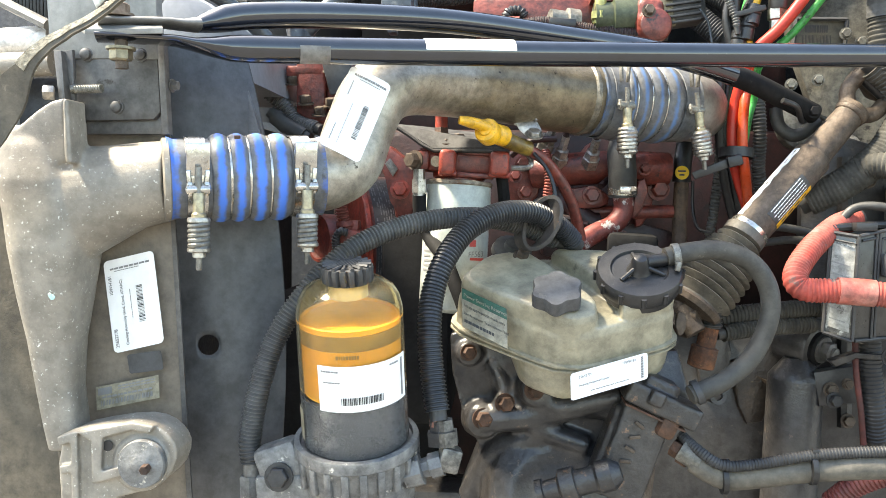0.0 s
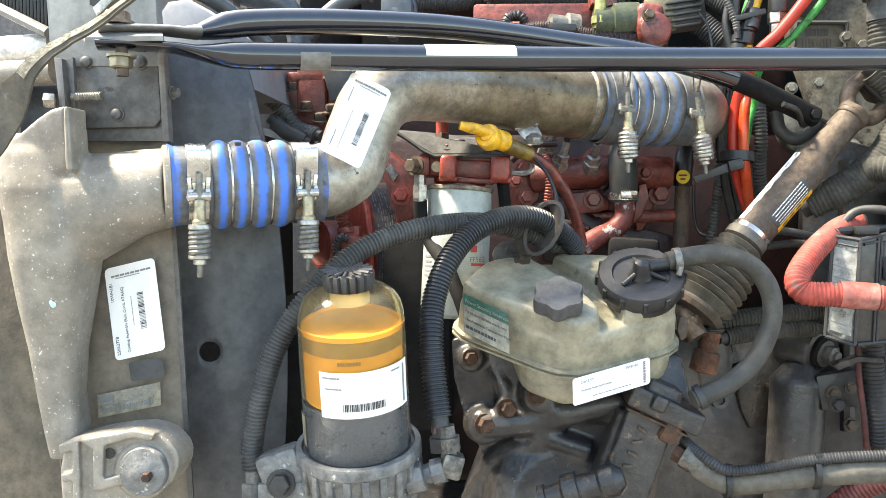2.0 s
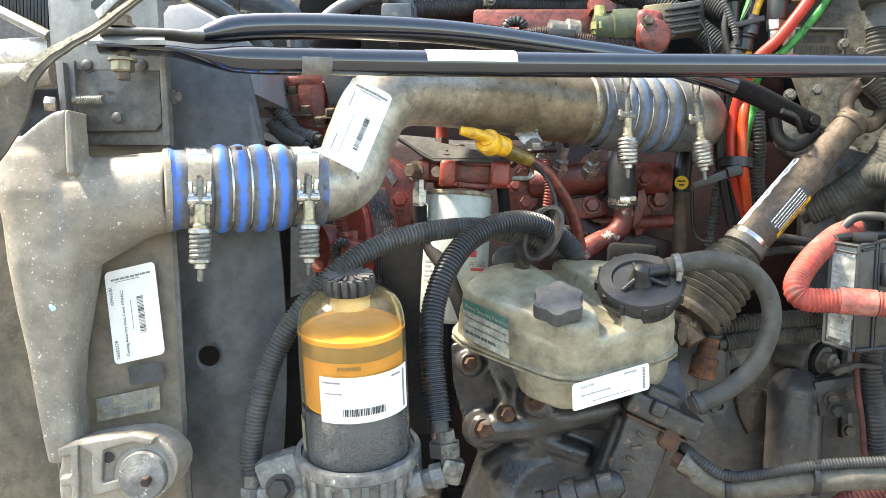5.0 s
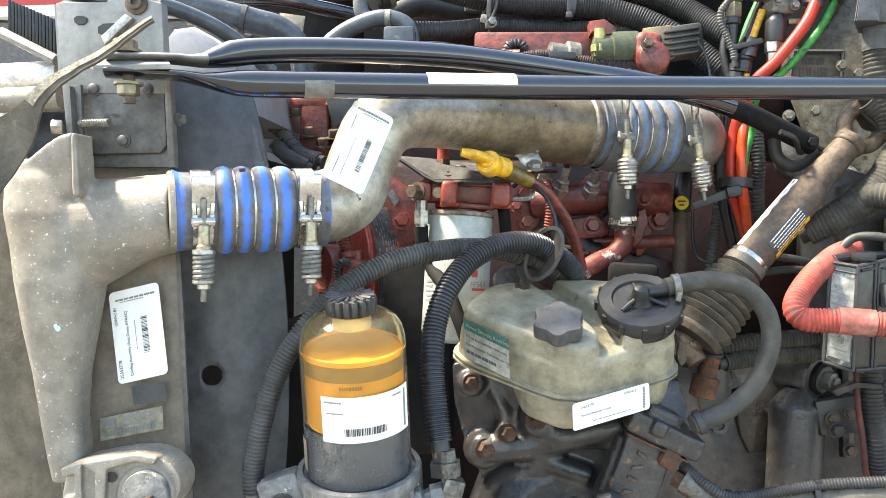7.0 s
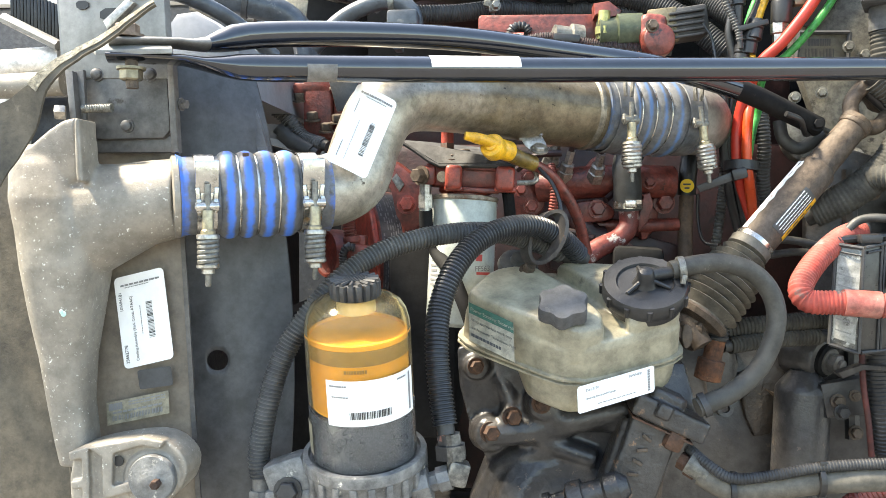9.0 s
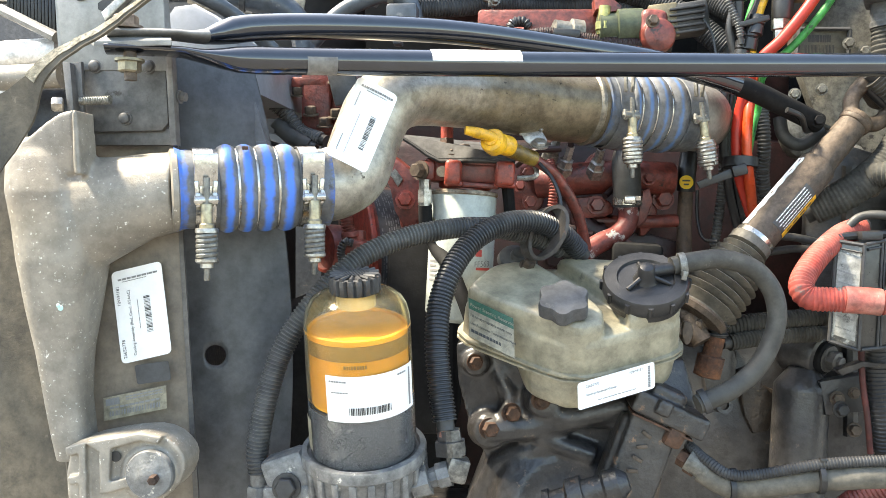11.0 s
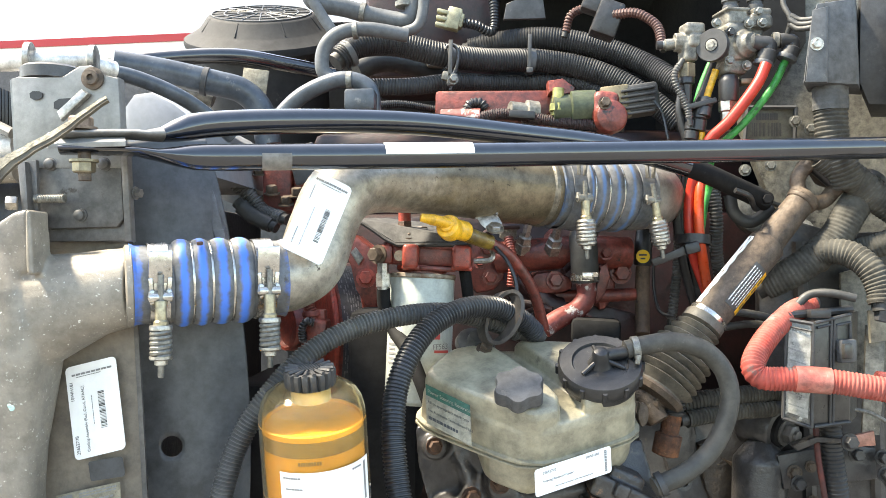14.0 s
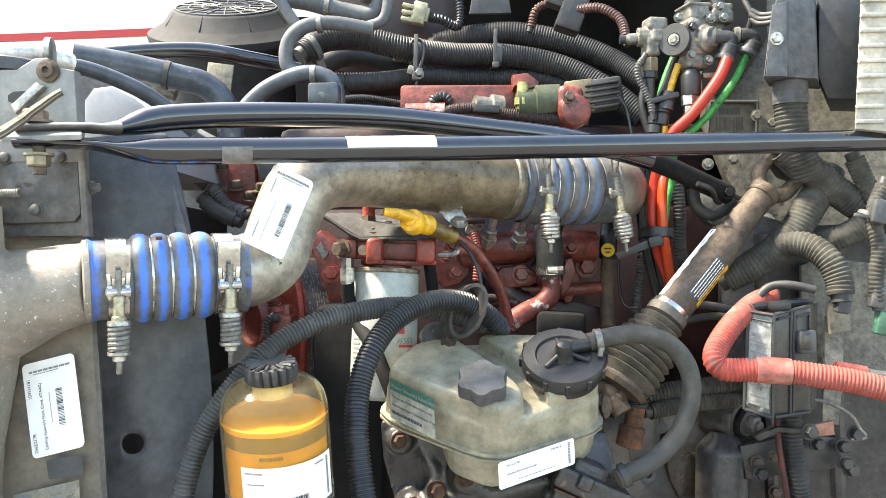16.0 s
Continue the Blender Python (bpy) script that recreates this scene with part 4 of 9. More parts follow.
sweep(bm, path, [0.0545, 0.0575, 0.058, 0.0575, 0.0545], 40)
part("bead", bm, OILY_PIPE, pipe)

bellows_hose("charge_air_hose", (0.1956, 1.4, 1.6721), (0.3503, 1.475, 1.6687), 0.056, (0.075, 0.150, 0.30), "dirty blue and grey silicone charge air hose at the engine", (0.22, 0.31, 0.46, 0.62, 0.80), 1.16)
hose_clamp("hose_clamp", (0.2191, 1.412, 1.6701), V((0.3503, 1.475, 1.6687)) - V((0.1956, 1.4, 1.6721)), 0.0572, 0.02, False)
hose_clamp("hose_clamp", (0.3318, 1.466, 1.6695), V((0.3503, 1.475, 1.6687)) - V((0.1956, 1.4, 1.6721)), 0.0572, 0.16, False)
elbow = thing("intake_elbow", (0.378, 1.5, 1.6651), "cast aluminium intake elbow feeding the engine", "elbow")
bm = B()
path = curve([(0.3259, 1.463, 1.6691), (0.3558, 1.48, 1.6684), (0.3784, 1.52, 1.67), (0.3929, 1.58, 1.6726), (0.4007, 1.68, 1.6789)], 40)
sweep(bm, path, [0.056 - 0.004 * (i / 39) for i in range(40)], 36)
part("elbow_body", bm, ALU_DULL, elbow)


# ---- spin-on fuel filter ----
ff = thing("fuel_filter", (-0.0005, 1.37, 1.4585), "white spin-on fuel filter under a red filter head", "fuel filter")
ax = V((0.0019, 1.37, 1.5425)) - V((-0.0065, 1.36, 1.356))
bm = B()
r = 0.0498
L = ax.length
lathe(bm, (-0.0065, 1.36, 1.3517), ax, [(r * 0.75, -0.006), (r * 0.93, 0), (r, 0.01), (r, L * 0.97), (r * 0.97, L), (r * 0.9, L + 0.004)], 48)
part("canister", bm, WHITE_CAN, ff)
bm = B()
lathe(bm, V((-0.0065, 1.36, 1.3517)) + ax * 0.985, ax, [(r * 1.0, 0), (r * 1.03, 0.002), (r * 1.03, 0.006), (r * 0.95, 0.0075)], 48)
part("rolled_seam", bm, mat("rust_stained_seam", (0.34, 0.31, 0.25), (0.11, 0.055, 0.028), 0.6, 0, 45, 160, 0.2, (0.07, 0.035, 0.02), 0.04), ff, "rust-stained rolled seam")
bm = B()
lathe(bm, V((-0.0065, 1.36, 1.3517)) + ax * 1.0, ax, [(r * 0.72, 0.003), (r * 0.72, 0.012)], 32)
block(bm, (0.0094, 1.385, 1.5722), (0.135, 0.085, 0.034), (0, 3, 0), 0.006)
block(bm, (-0.055, 1.36, 1.5732), (0.03, 0.05, 0.03), (0, 0, 0), 0.006)
block(bm, (0.025, 1.345, 1.5513), (0.060, 0.03, 0.008), (0, 3, 0), 0.003)
block(bm, (0.0246, 1.345, 1.5839), (0.060, 0.02, 0.006), (0, 3, 0), 0.002)
part("filter_head", bm, RED, ff, "red painted filter head")
for at, w in (((-0.0124, 1.335, 1.5698), 0.024), ((0.0633, 1.335, 1.5679), 0.028)):
    bm = B()
    block(bm, at, (w, 0.05, 0.036), (0, 3, 0), 0.006, 3)
    block(bm, tuple(V(at) + Vector((0, 0.01, -0.016))), (w * 1.15, 0.05, 0.008), (0, 3, 0), 0.003)
    part("mounting_boss", bm, RED_SUNLIT, ff, "bright red corner boss")
bm = B()
lathe(bm, V((-0.0065, 1.36, 1.3517)) + ax * 1.0, ax, [(r * 0.60, 0.004), (r * 0.80, 0.010), (r * 0.80, 0.016)], 40)
part("neck_ring", bm, RED_SUNLIT, ff)
bm = B()
lathe(bm, (-0.0291, 1.325, 1.5709), (0, -1, 0), [(0.008, 0), (0.008, 0.003)], 18)
part("plug", bm, CREAM, ff, "pale chipped plug")
bm = B()
bolt(bm, (-0.0609, 1.335, 1.5728), (-0.6, -1, 0), 0.011, 0.014)
part("fitting", bm, BROWN_STEEL, ff)
bm = B()
tube(bm, [(-0.0549, 1.335, 1.5595), (-0.0554, 1.335, 1.5178)], 0.009, 8)
lathe(bm, (-0.0548, 1.335, 1.5445), (0, 0, -1), [(0.0115, 0), (0.0115, 0.02)], 6)
part("banjo_fitting", bm, ZINC, ff)
bm = B()
tube(bm, [(-0.0546, 1.335, 1.522), (-0.0531, 1.34, 1.4927), (-0.0393, 1.34, 1.4592), (-0.0151, 1.3, 1.4326), (0.0056, 1.275, 1.3904), (0.0207, 1.27, 1.3512)], 0.0105, 12)
part("outlet_hose", bm, MATTE_BLACK, ff)
bm = B()
tube(bm, [(0.0649, 1.36, 1.5614), (0.0687, 1.36, 1.5361), (0.0716, 1.37, 1.5091)], 0.009, 10)
part("inlet_hose", bm, MATTE_BLACK, ff)
bm = B()
sweep(bm, [V((-0.0988, 1.345, 1.6275)), V((-0.073, 1.342, 1.6115)), V((-0.0505, 1.338, 1.5955)), V((-0.0332, 1.332, 1.5869)), V((0.0779, 1.33, 1.5867))], 0.0052, 8, True, 0.6)
FLAT_GREY = mat("flat_grey_plate_paint", (0.050, 0.050, 0.050), (0.085, 0.083, 0.080), 0.85, 0, 14, 180, 0.1, (0.030, 0.026, 0.022), 0.02, 0.12, speckscale=30)
part("turned_lip", bm, FLAT_GREY, ff, "turned grey lip of the bracket")
bm = B()
prism(bm, [(-0.0355, 1.33, 1.5909), (0.0803, 1.33, 1.5933), (0.0717, 1.44, 1.618), (-0.0607, 1.46, 1.6333), (-0.0963, 1.352, 1.6281)], 0.006, 0.0, (0, 0, -1))
part("bracket_plate", bm, FLAT_GREY, ff, "grey steel bracket plate with a turned edge")
bm = B()
lathe(bm, (-0.0252, 1.37, 1.5935), (0, 0, 1), [(0.0095, 0.030), (0.0095, 0.075)], 18)
part("stud_sleeve", bm, RED_SUNLIT, ff, "red painted stud sleeve")
for h, rr in ((0.0, 0.0105), (0.016, 0.0115)):
    bm = B()
    lathe(bm, V((-0.0252, 1.37, 1.5935)) + Z * h, (0, 0, 1), [(rr * 0.9, 0), (rr, 0.001), (rr, 0.013), (rr * 0.9, 0.0145)], 6)
    part("hex_nut", bm, RUST, ff, "rusty hex nut")
for at in ((-0.0158, 1.345, 1.5953), (-0.0004, 1.4, 1.6076)):
    bm = B()
    bolt(bm, at, (0, 0, 1), 0.0095, 0.007)
    part("bolt", bm, BROWN_STEEL, ff)
# print on the canister
def wrap(bm, base, axis, r, a0, a1, h0, h1, lift=0.0006, n=10):
    """A thin print lying on a round wall between two angles; 0 degrees faces the viewer, plus is to the right."""
    a = V(axis).normalized()
    fr = (-Y - a * (-Y).dot(a)).normalized()
    rt = a.cross(fr) * -1
    if rt.x < 0:
        rt = -rt
    rows2 = []
    for h in (h0, h1):
        for rad2 in (r + lift, r + lift - 0.0004):
            rows2.append([bm.verts.new(V(base) + a * h + (fr * math.cos(t) + rt * math.sin(t)) * rad2) for t in (radians(a0 + (a1 - a0) * i / n) for i in range(n + 1))])
    lo, lo2, hi, hi2 = rows2
    for i in range(n):
        bm.faces.new((lo[i], lo[i + 1], hi[i + 1], hi[i]))
        bm.faces.new((lo2[i + 1], lo2[i], hi2[i], hi2[i + 1]))
        bm.faces.new((hi[i], hi[i + 1], hi2[i + 1], hi2[i]))
        bm.faces.new((lo[i + 1], lo[i], lo2[i], lo2[i + 1]))
    for k in (0, n):
        bm.faces.new((lo[k], hi[k], hi2[k], lo2[k]))
    return bm


# ---- fuel water separator with the amber cover ----
sep = thing("fuel_water_separator", (-0.097, 1.05, 1.2173), "fuel water separator with amber clear cover and black base", "fuel separator")
up = (V((-0.1091, 1.048, 1.4307)) - V((-0.1048, 1.095, 1.2181))).normalized()
sx = (X - up * X.dot(up)).normalized()
sy = up.cross(sx)
base = V((-0.1055, 1.095, 1.2251))
rD = 0.0646
HD = (V((-0.1087, 1.05, 1.42)) - base).length
bm = B()
prof = [(rD, 0.0), (rD * 0.99, HD * 0.55), (rD * 0.98, HD * 0.78), (rD * 0.965, HD * 0.84), (rD * 0.92, HD * 0.90), (rD * 0.83, HD * 0.95), (rD * 0.68, HD * 0.983), (rD * 0.52, HD * 0.995), (rD * 0.40, HD)]
fine = []
for (a, b), (c, d) in zip(prof, prof[1:]):
    fine += [(a + (c - a) * k / 3, b + (d - b) * k / 3) for k in range(3)]
fine.append(prof[-1])
inner = [(x - 0.0035, h - 0.0015) for x, h in fine[::-1]]
split_at = HD * 0.325
lathe(bm, base, up, [q for q in fine if q[1] > split_at] + [q for q in inner if q[1] > split_at], 56, False)
cover = part("clear_cover", bm, GLASS, sep, "amber-stained clear plastic cover")
cover.visible_shadow = False
bm = B()
lathe(bm, base, up, [(rD, 0.0), (rD * 0.996, split_at), (rD * 0.96, split_at), (rD * 0.962, 0.0)], 56, False)
skirt = part("cover_skirt", bm, GLASS_CLEAR, sep, "clear dusty skirt of the cover")
skirt.visible_shadow = False
bm = B()
lathe(bm, base, up, [(rD * 0.92, -0.01), (rD * 0.925, 0.0), (rD * 0.925, HD * 0.325), (rD * 0.90, HD * 0.33)], 56)
part("lower_bowl", bm, mat("dark_sediment_bowl", (0.010, 0.011, 0.014), (0.036, 0.037, 0.040), 0.3, 0, 7, 200, 0.0, (0.13, 0.125, 0.11), 0.02, speckscale=9, grime=0.4), sep, "black lower bowl behind the cover")
bm = B()
np_ = 64
sections = []
for h in (HD * 0.328, HD * 0.66):
    sections.append([base + up * h + (sx * math.cos(t) + sy * math.sin(t)) * (rD * (0.905 if k % 2 else 0.912)) for k, t in ((k, 2 * math.pi * k / (2 * np_)) for k in range(2 * np_))])
rings(bm, sections)
part("filter_element", bm, AMBER_PAPER, sep, "orange fuel-soaked filter element")
bm = B()
lathe(bm, base, up, [(rD * 0.91, HD * 0.66), (rD * 0.922, HD * 0.663), (rD * 0.922, HD * 0.752), (rD * 0.90, HD * 0.754)], 48)
part("element_cap", bm, AMBER_CAP, sep, "brown-amber element end cap")
bm = B()
lathe(bm, base, up, [(rD * 0.90, HD * 0.752), (rD * 0.925, HD * 0.755), (rD * 0.925, HD * 0.785), (rD * 0.91, HD * 0.79), (rD * 0.88, HD * 0.791), (rD * 0.87, HD * 0.775), (rD * 0.1, HD * 0.772)], 48)
part("fluid_band", bm, AMBER_PAPER, sep, "bright amber band of fuel round the cap")
bm = B()
lathe(bm, base, up, [(rD * 0.32, HD * 0.90), (rD * 0.36, HD * 0.902), (rD * 0.36, HD * 0.995)], 32, False)
part("filler_thread", bm, mat("milky_clear_plastic", (0.36, 0.30, 0.16), (0.26, 0.21, 0.11), 0.3, 0, 20, 160, 0.05, grime=0.15), sep, "milky threaded filler neck")
# cap
capr = 0.0309
bm = B()
top = base + up * (HD - 0.002)
sections = []
for q, (k1, h) in enumerate(((0.94, 0.0), (0.97, 0.002), (1.0, 0.016), (0.97, 0.0195), (0.78, 0.0205), (0.74, 0.019))):
    ring = []
    for k in range(72):
        t = 2 * math.pi * k / 72
        deep = 0.86 if (k % 4 in (0,)) and q in (1, 2, 3) else 1.0
        ring.append(top + up * h + (sx * math.cos(t) + sy * math.sin(t)) * capr * k1 * deep)
    sections.append(ring)
rings(bm, sections)
part("cap", bm, DUSTY_BLACK, sep, "grey ribbed plastic vent cap")
for k in range(16):
    t = 2 * math.pi * k / 16
    bm = B()
    o = top + up * 0.021
    d = sx * math.cos(t) + sy * math.sin(t)
    sweep(bm, [o + d * capr * 0.42, o + d * capr * 0.93], [0.0022, 0.0026], 6)
    part("cap_rib", bm, DUSTY_BLACK, sep)
bm = B()
for k in range(-3, 4):
    block(bm, tuple(top + up * 0.0215 + sx * k * 0.0038), (0.0018, 0.024 - abs(k) * 0.002, 0.003), (16, 0, -35), 0.0004)
part("cap_grip", bm, DUSTY_BLACK, sep)
# collar and base
rc = 0.0771
bm = B()
lathe(bm, base - up * 0.012, up, [(rc * 0.93, -0.03), (rc * 0.96, -0.004), (rc, 0), (rc, 0.010), (rc * 0.985, 0.013), (rc * 0.90, 0.014), (rc * 0.885, 0.008)], 56)
part("collar", bm, GREY_CAST, sep, "grey ribbed locking collar")
for k in range(22):
    t = 2 * math.pi * (k + 0.4) / 22
    bm = B()
    d = sx * math.cos(t) + sy * math.sin(t)
    o = base + d * rc * 0.955
    block(bm, (0, 0, 0), (0.007, 0.009, 0.034), bevel=0.0018)
    bm.transform(Matrix.Translation(o - up * 0.030) @ Matrix((d, up.cross(d), up)).transposed().to_4x4())
    part("collar_lug", bm, GREY_CAST, sep)
bm = B()
lathe(bm, base - up * 0.10, up, [(rc * 0.55, -0.02), (rc * 0.80, 0), (rc * 0.90, 0.02), (rc * 0.91, 0.07)], 48)
part("base_housing", bm, GREY_CAST, sep)
# fittings and mounting ear
bm = B()
block(bm, (-0.1953, 1.085, 1.19), (0.055, 0.04, 0.055), (0, -20, 0), 0.008)
block(bm, (-0.1883, 1.085, 1.162), (0.07, 0.045, 0.04), (0, -5, 0), 0.006)
part("mounting_ear", bm, GREY_CAST, sep, "cast black mounting ear")
bm = B()
bolt(bm, (-0.1935, 1.062, 1.1805), (0, -1, 0.1), 0.013, 0.01)
part("ear_bolt", bm, DARK_METAL, sep)
bm = B()
lathe(bm, (-0.0446, 1.085, 1.1823), V((0.0129, 1.085, 1.2002)) - V((-0.0446, 1.085, 1.1823)), [(0.02, 0), (0.02, 0.022), (0.012, 0.023), (0.013, 0.032), (0.016, 0.033), (0.016, 0.048)], 8)
part("port_fitting", bm, GREY_CAST, sep)
bm = B()
block(bm, (0.0095, 1.085, 1.2021), (0.026, 0.026, 0.030), (0, 15, 10), 0.004)
lathe(bm, (0.0073, 1.085, 1.2104), (-0.12, 0, 1), [(0.011, 0), (0.011, 0.008), (0.016, 0.009), (0.016, 0.026), (0.012, 0.027), (0.011, 0.04)], 6)
part("elbow_fitting", bm, mat("tarnished_fitting", (0.22, 0.21, 0.19), (0.03, 0.03, 0.03), 0.45, 0.5, 60), sep, "flaking tarnished elbow fitting")

# ---- power steering reservoir ----
res = thing("power_steering_reservoir", (0.1552, 1.2, 1.2652), "aged translucent plastic power steering fluid reservoir with two black caps", "fluid reservoir")
RO = V((0.1544, 1.165, 1.2947))
rn = Vector((0.04, -0.43, 0.90)).normalized()
rx = Vector((1, 0.06, 0.0)).normalized()
rx = (rx - rn * rx.dot(rn)).normalized()
ry = rn.cross(rx)
U = 0.00075


def T(a, b, h=0.0):
    return RO + (rx * a + ry * b + rn * h) * U


def rounded(poly, times=2):
    for _ in range(times):
        poly = [(a[0] + (b[0] - a[0]) * k, a[1] + (b[1] - a[1]) * k) for a, b in zip(poly, poly[1:] + poly[:1]) for k in (0.14, 0.86)]
    return poly


def layers(bm, poly, levels):
    cx, cy = sum(p[0] for p in poly) / len(poly), sum(p[1] for p in poly) / len(poly)
    rings(bm, [[T(cx + (x - cx) * k, cy + (y - cy) * k, h) for x, y in poly] for k, h in levels])


plan = rounded(times=2, poly=[(0, -8), (208, 88), (200, 190), (120, 268), (-60, 272), (-150, 235), (-204, 128)])
bm = B()
layers(bm, rounded([(2, -2), (202, 86), (194, 188), (116, 262), (-40, 262), (-96, 160), (-78, 46)]), ((0.90, -72), (0.955, -64), (0.985, -44), (0.995, 0)))
layers(bm, plan, ((0.985, -8), (0.985, 4), (0.965, 60), (0.93, 74)))
layers(bm, rounded([(-196, 132), (-4, 4), (50, 24), (54, 72), (-8, 178), (-66, 254), (-140, 228)]), ((0.985, 40), (0.98, 90), (0.95, 101), (0.89, 106)))
layers(bm, rounded([(94, 44), (200, 96), (190, 190), (118, 258), (-22, 264), (34, 188), (90, 96)]), ((0.985, 40), (0.98, 90), (0.94, 101), (0.86, 106)))
body = part("tank_shell", bm, TANK_PLASTIC, res)
remeshed(body, 0.002, 3)
bm = B()
layers(bm, plan, ((1.0, -6), (1.03, -5), (1.03, -1), (1.0, 0)))
layers(bm, plan, ((1.0, 3), (1.028, 4), (1.028, 8), (1.0, 9)))
part("seam_flange", bm, TANK_PLASTIC, res)
cn = Vector((-0.03, -0.58, 0.81)).normalized()
kx = (X - cn * X.dot(cn)).normalized()
ky = cn.cross(kx)
bm = B()
c = T(-20, 58, 100)
lathe(bm, c, cn, [(0.022, -0.004), (0.022, 0.012)], 28)
part("filler_neck", bm, TANK_PLASTIC, res)
bm = B()
sections = []
for k1, h in ((0.90, 0.008), (0.99, 0.011), (1.0, 0.026), (0.95, 0.030), (0.6, 0.031)):
    sections.append([c + cn * h + (kx * math.cos(t) + ky * math.sin(t)) * 0.0345 * k1 * (1 - 0.17 * (0.5 + 0.5 * math.cos(6 * t + 0.5))) for t in (2 * math.pi * q / 72 for q in range(72))])
rings(bm, sections)
part("star_cap", bm, GREY_BOX, res, "matte black six-lobed screw cap")
c = T(132, 128, 100)
bm = B()
lathe(bm, c, cn, [(0.050, -0.004), (0.050, 0.008), (0.0555, 0.009), (0.0565, 0.012), (0.0565, 0.026), (0.054, 0.030), (0.038, 0.031), (0.036, 0.0275), (0.010, 0.0275)], 56)
cap = part("vent_cap", bm, BLACK, res, "large round black cap with a hose port")
for k in range(12):
    t = 2 * math.pi * k / 12
    bm = B()
    d = kx * math.cos(t) + ky * math.sin(t)
    sweep(bm, [c + d * 0.0565 + cn * 0.013, c + d * 0.0565 + cn * 0.0265], 0.0035, 8)
    part("grip", bm, BLACK, cap)
bm = B()
for k in range(3):
    t = radians(100 + 120 * k)
    d = kx * math.cos(t) + ky * math.sin(t)
    sweep(bm, [c + cn * 0.040, c + d * 0.012 + cn * 0.034, c + d * 0.033 + cn * 0.0285], [0.0025, 0.003, 0.003], 8)
lathe(bm, c + cn * 0.0265, cn, [(0.0175, 0), (0.0150, 0.004), (0.0120, 0.011), (0.0112, 0.018), (0.0090, 0.0225), (0.005, 0.0245)], 24)
sweep(bm, curve([c + cn * 0.040, V((0.2717, 1.215, 1.4371)), V((0.3016, 1.218, 1.4418))], 12), 0.0088, 14)
part("port", bm, BLACK, cap, "black moulded elbow port")
# decal
sh = Sheet((0.0192, 1.186, 1.3488), V((0.0788, 1.152, 1.3259)) - V((0.0192, 1.186, 1.3488)), V((0.0169, 1.206, 1.3975)) - V((0.0192, 1.186, 1.3488)))
bm = sh.patch(B(), 0, 0, 1, 0.72, 0.001)
dec = part("decal", bm, CREAM, res, "aged instruction decal")
bm = sh.patch(B(), 0, 0.72, 1, 1, 0.001)
part("decal_header", bm, GREEN_INK, dec, "green decal header")
for txt, t, hgt, m in (("Power Steering Reservoir", 0.80, 0.0062, CREAM), ("Fill to appropriate mark only", 0.54, 0.0052, INK), ("Use Automatic Transmission Fluid", 0.34, 0.0047, INK)):
    writing(txt, "lettering", sh.p(0.04, t, 0.0013), sh.r, sh.u, hgt * 0.8, m, dec)
part("print", scribble(sh, [(0.05, 0.14, 0.72, 0.22)]), INK, dec)
# stock label on the lower half
sh = Sheet((0.159, 1.15, 1.2617), V((0.2619, 1.196, 1.2838)) - V((0.159, 1.15, 1.2617)), V((0.1576, 1.15, 1.2963)) - V((0.159, 1.15, 1.2617)))
lab = part("stock_label", sh.card(B(), 0.001, 0.004), PAPER, res, "white printed stock label")
writing("25652770", "lettering", sh.p(0.10, 0.74, 0.0014), sh.r, sh.u, 0.0036, GREY_INK, lab)
writing("10WH181", "lettering", sh.p(0.66, 0.80, 0.0014), sh.r, sh.u, 0.0036, GREY_INK, lab)
writing("Steering Reservoir/Cooler", "lettering", sh.p(0.10, 0.44, 0.0014), sh.r, sh.u, 0.0031, GREY_INK, lab)
part("print", scribble(sh, [(0.25, 0.17, 0.75, 0.20), (0.91, 0.1, 0.94, 0.92)]), GREY_INK, lab)

# ---- reservoir return hose ----
ret = thing("return_hose", (0.4305, 1.24, 1.3785), "thick dusty rubber return hose curving down from the reservoir cap", "hose")
bm = B()
tube(bm, [(0.2851, 1.216, 1.4417), (0.3129, 1.22, 1.4486), (0.3543, 1.225, 1.4519), (0.3964, 1.23, 1.438), (0.423, 1.235, 1.4055), (0.4272, 1.235, 1.3639), (0.4073, 1.23, 1.3148), (0.3688, 1.22, 1.2801), (0.3208, 1.21, 1.2598)], 0.0130, 20, 60)
part("hose", bm, HOSE_GREY, ret)
bm = B()
lathe(bm, (0.2938, 1.216, 1.4433), (1, 0.02, 0.16), [(0.0163, 0), (0.0168, 0.0005), (0.0168, 0.0085), (0.0163, 0.009)], 28)
block(bm, (0.2984, 1.2, 1.4311), (0.006, 0.01, 0.012), (0, 10, 0), 0.001)
part("clamp", bm, ZINC_DULL, ret)
bm = B()
lathe(bm, (0.3343, 1.212, 1.2657), (-1, 0, -0.45), [(0.0163, 0), (0.0168, 0.0005), (0.0168, 0.0085), (0.0163, 0.009)], 28)
part("clamp", bm, DUSTY_BLACK, ret)

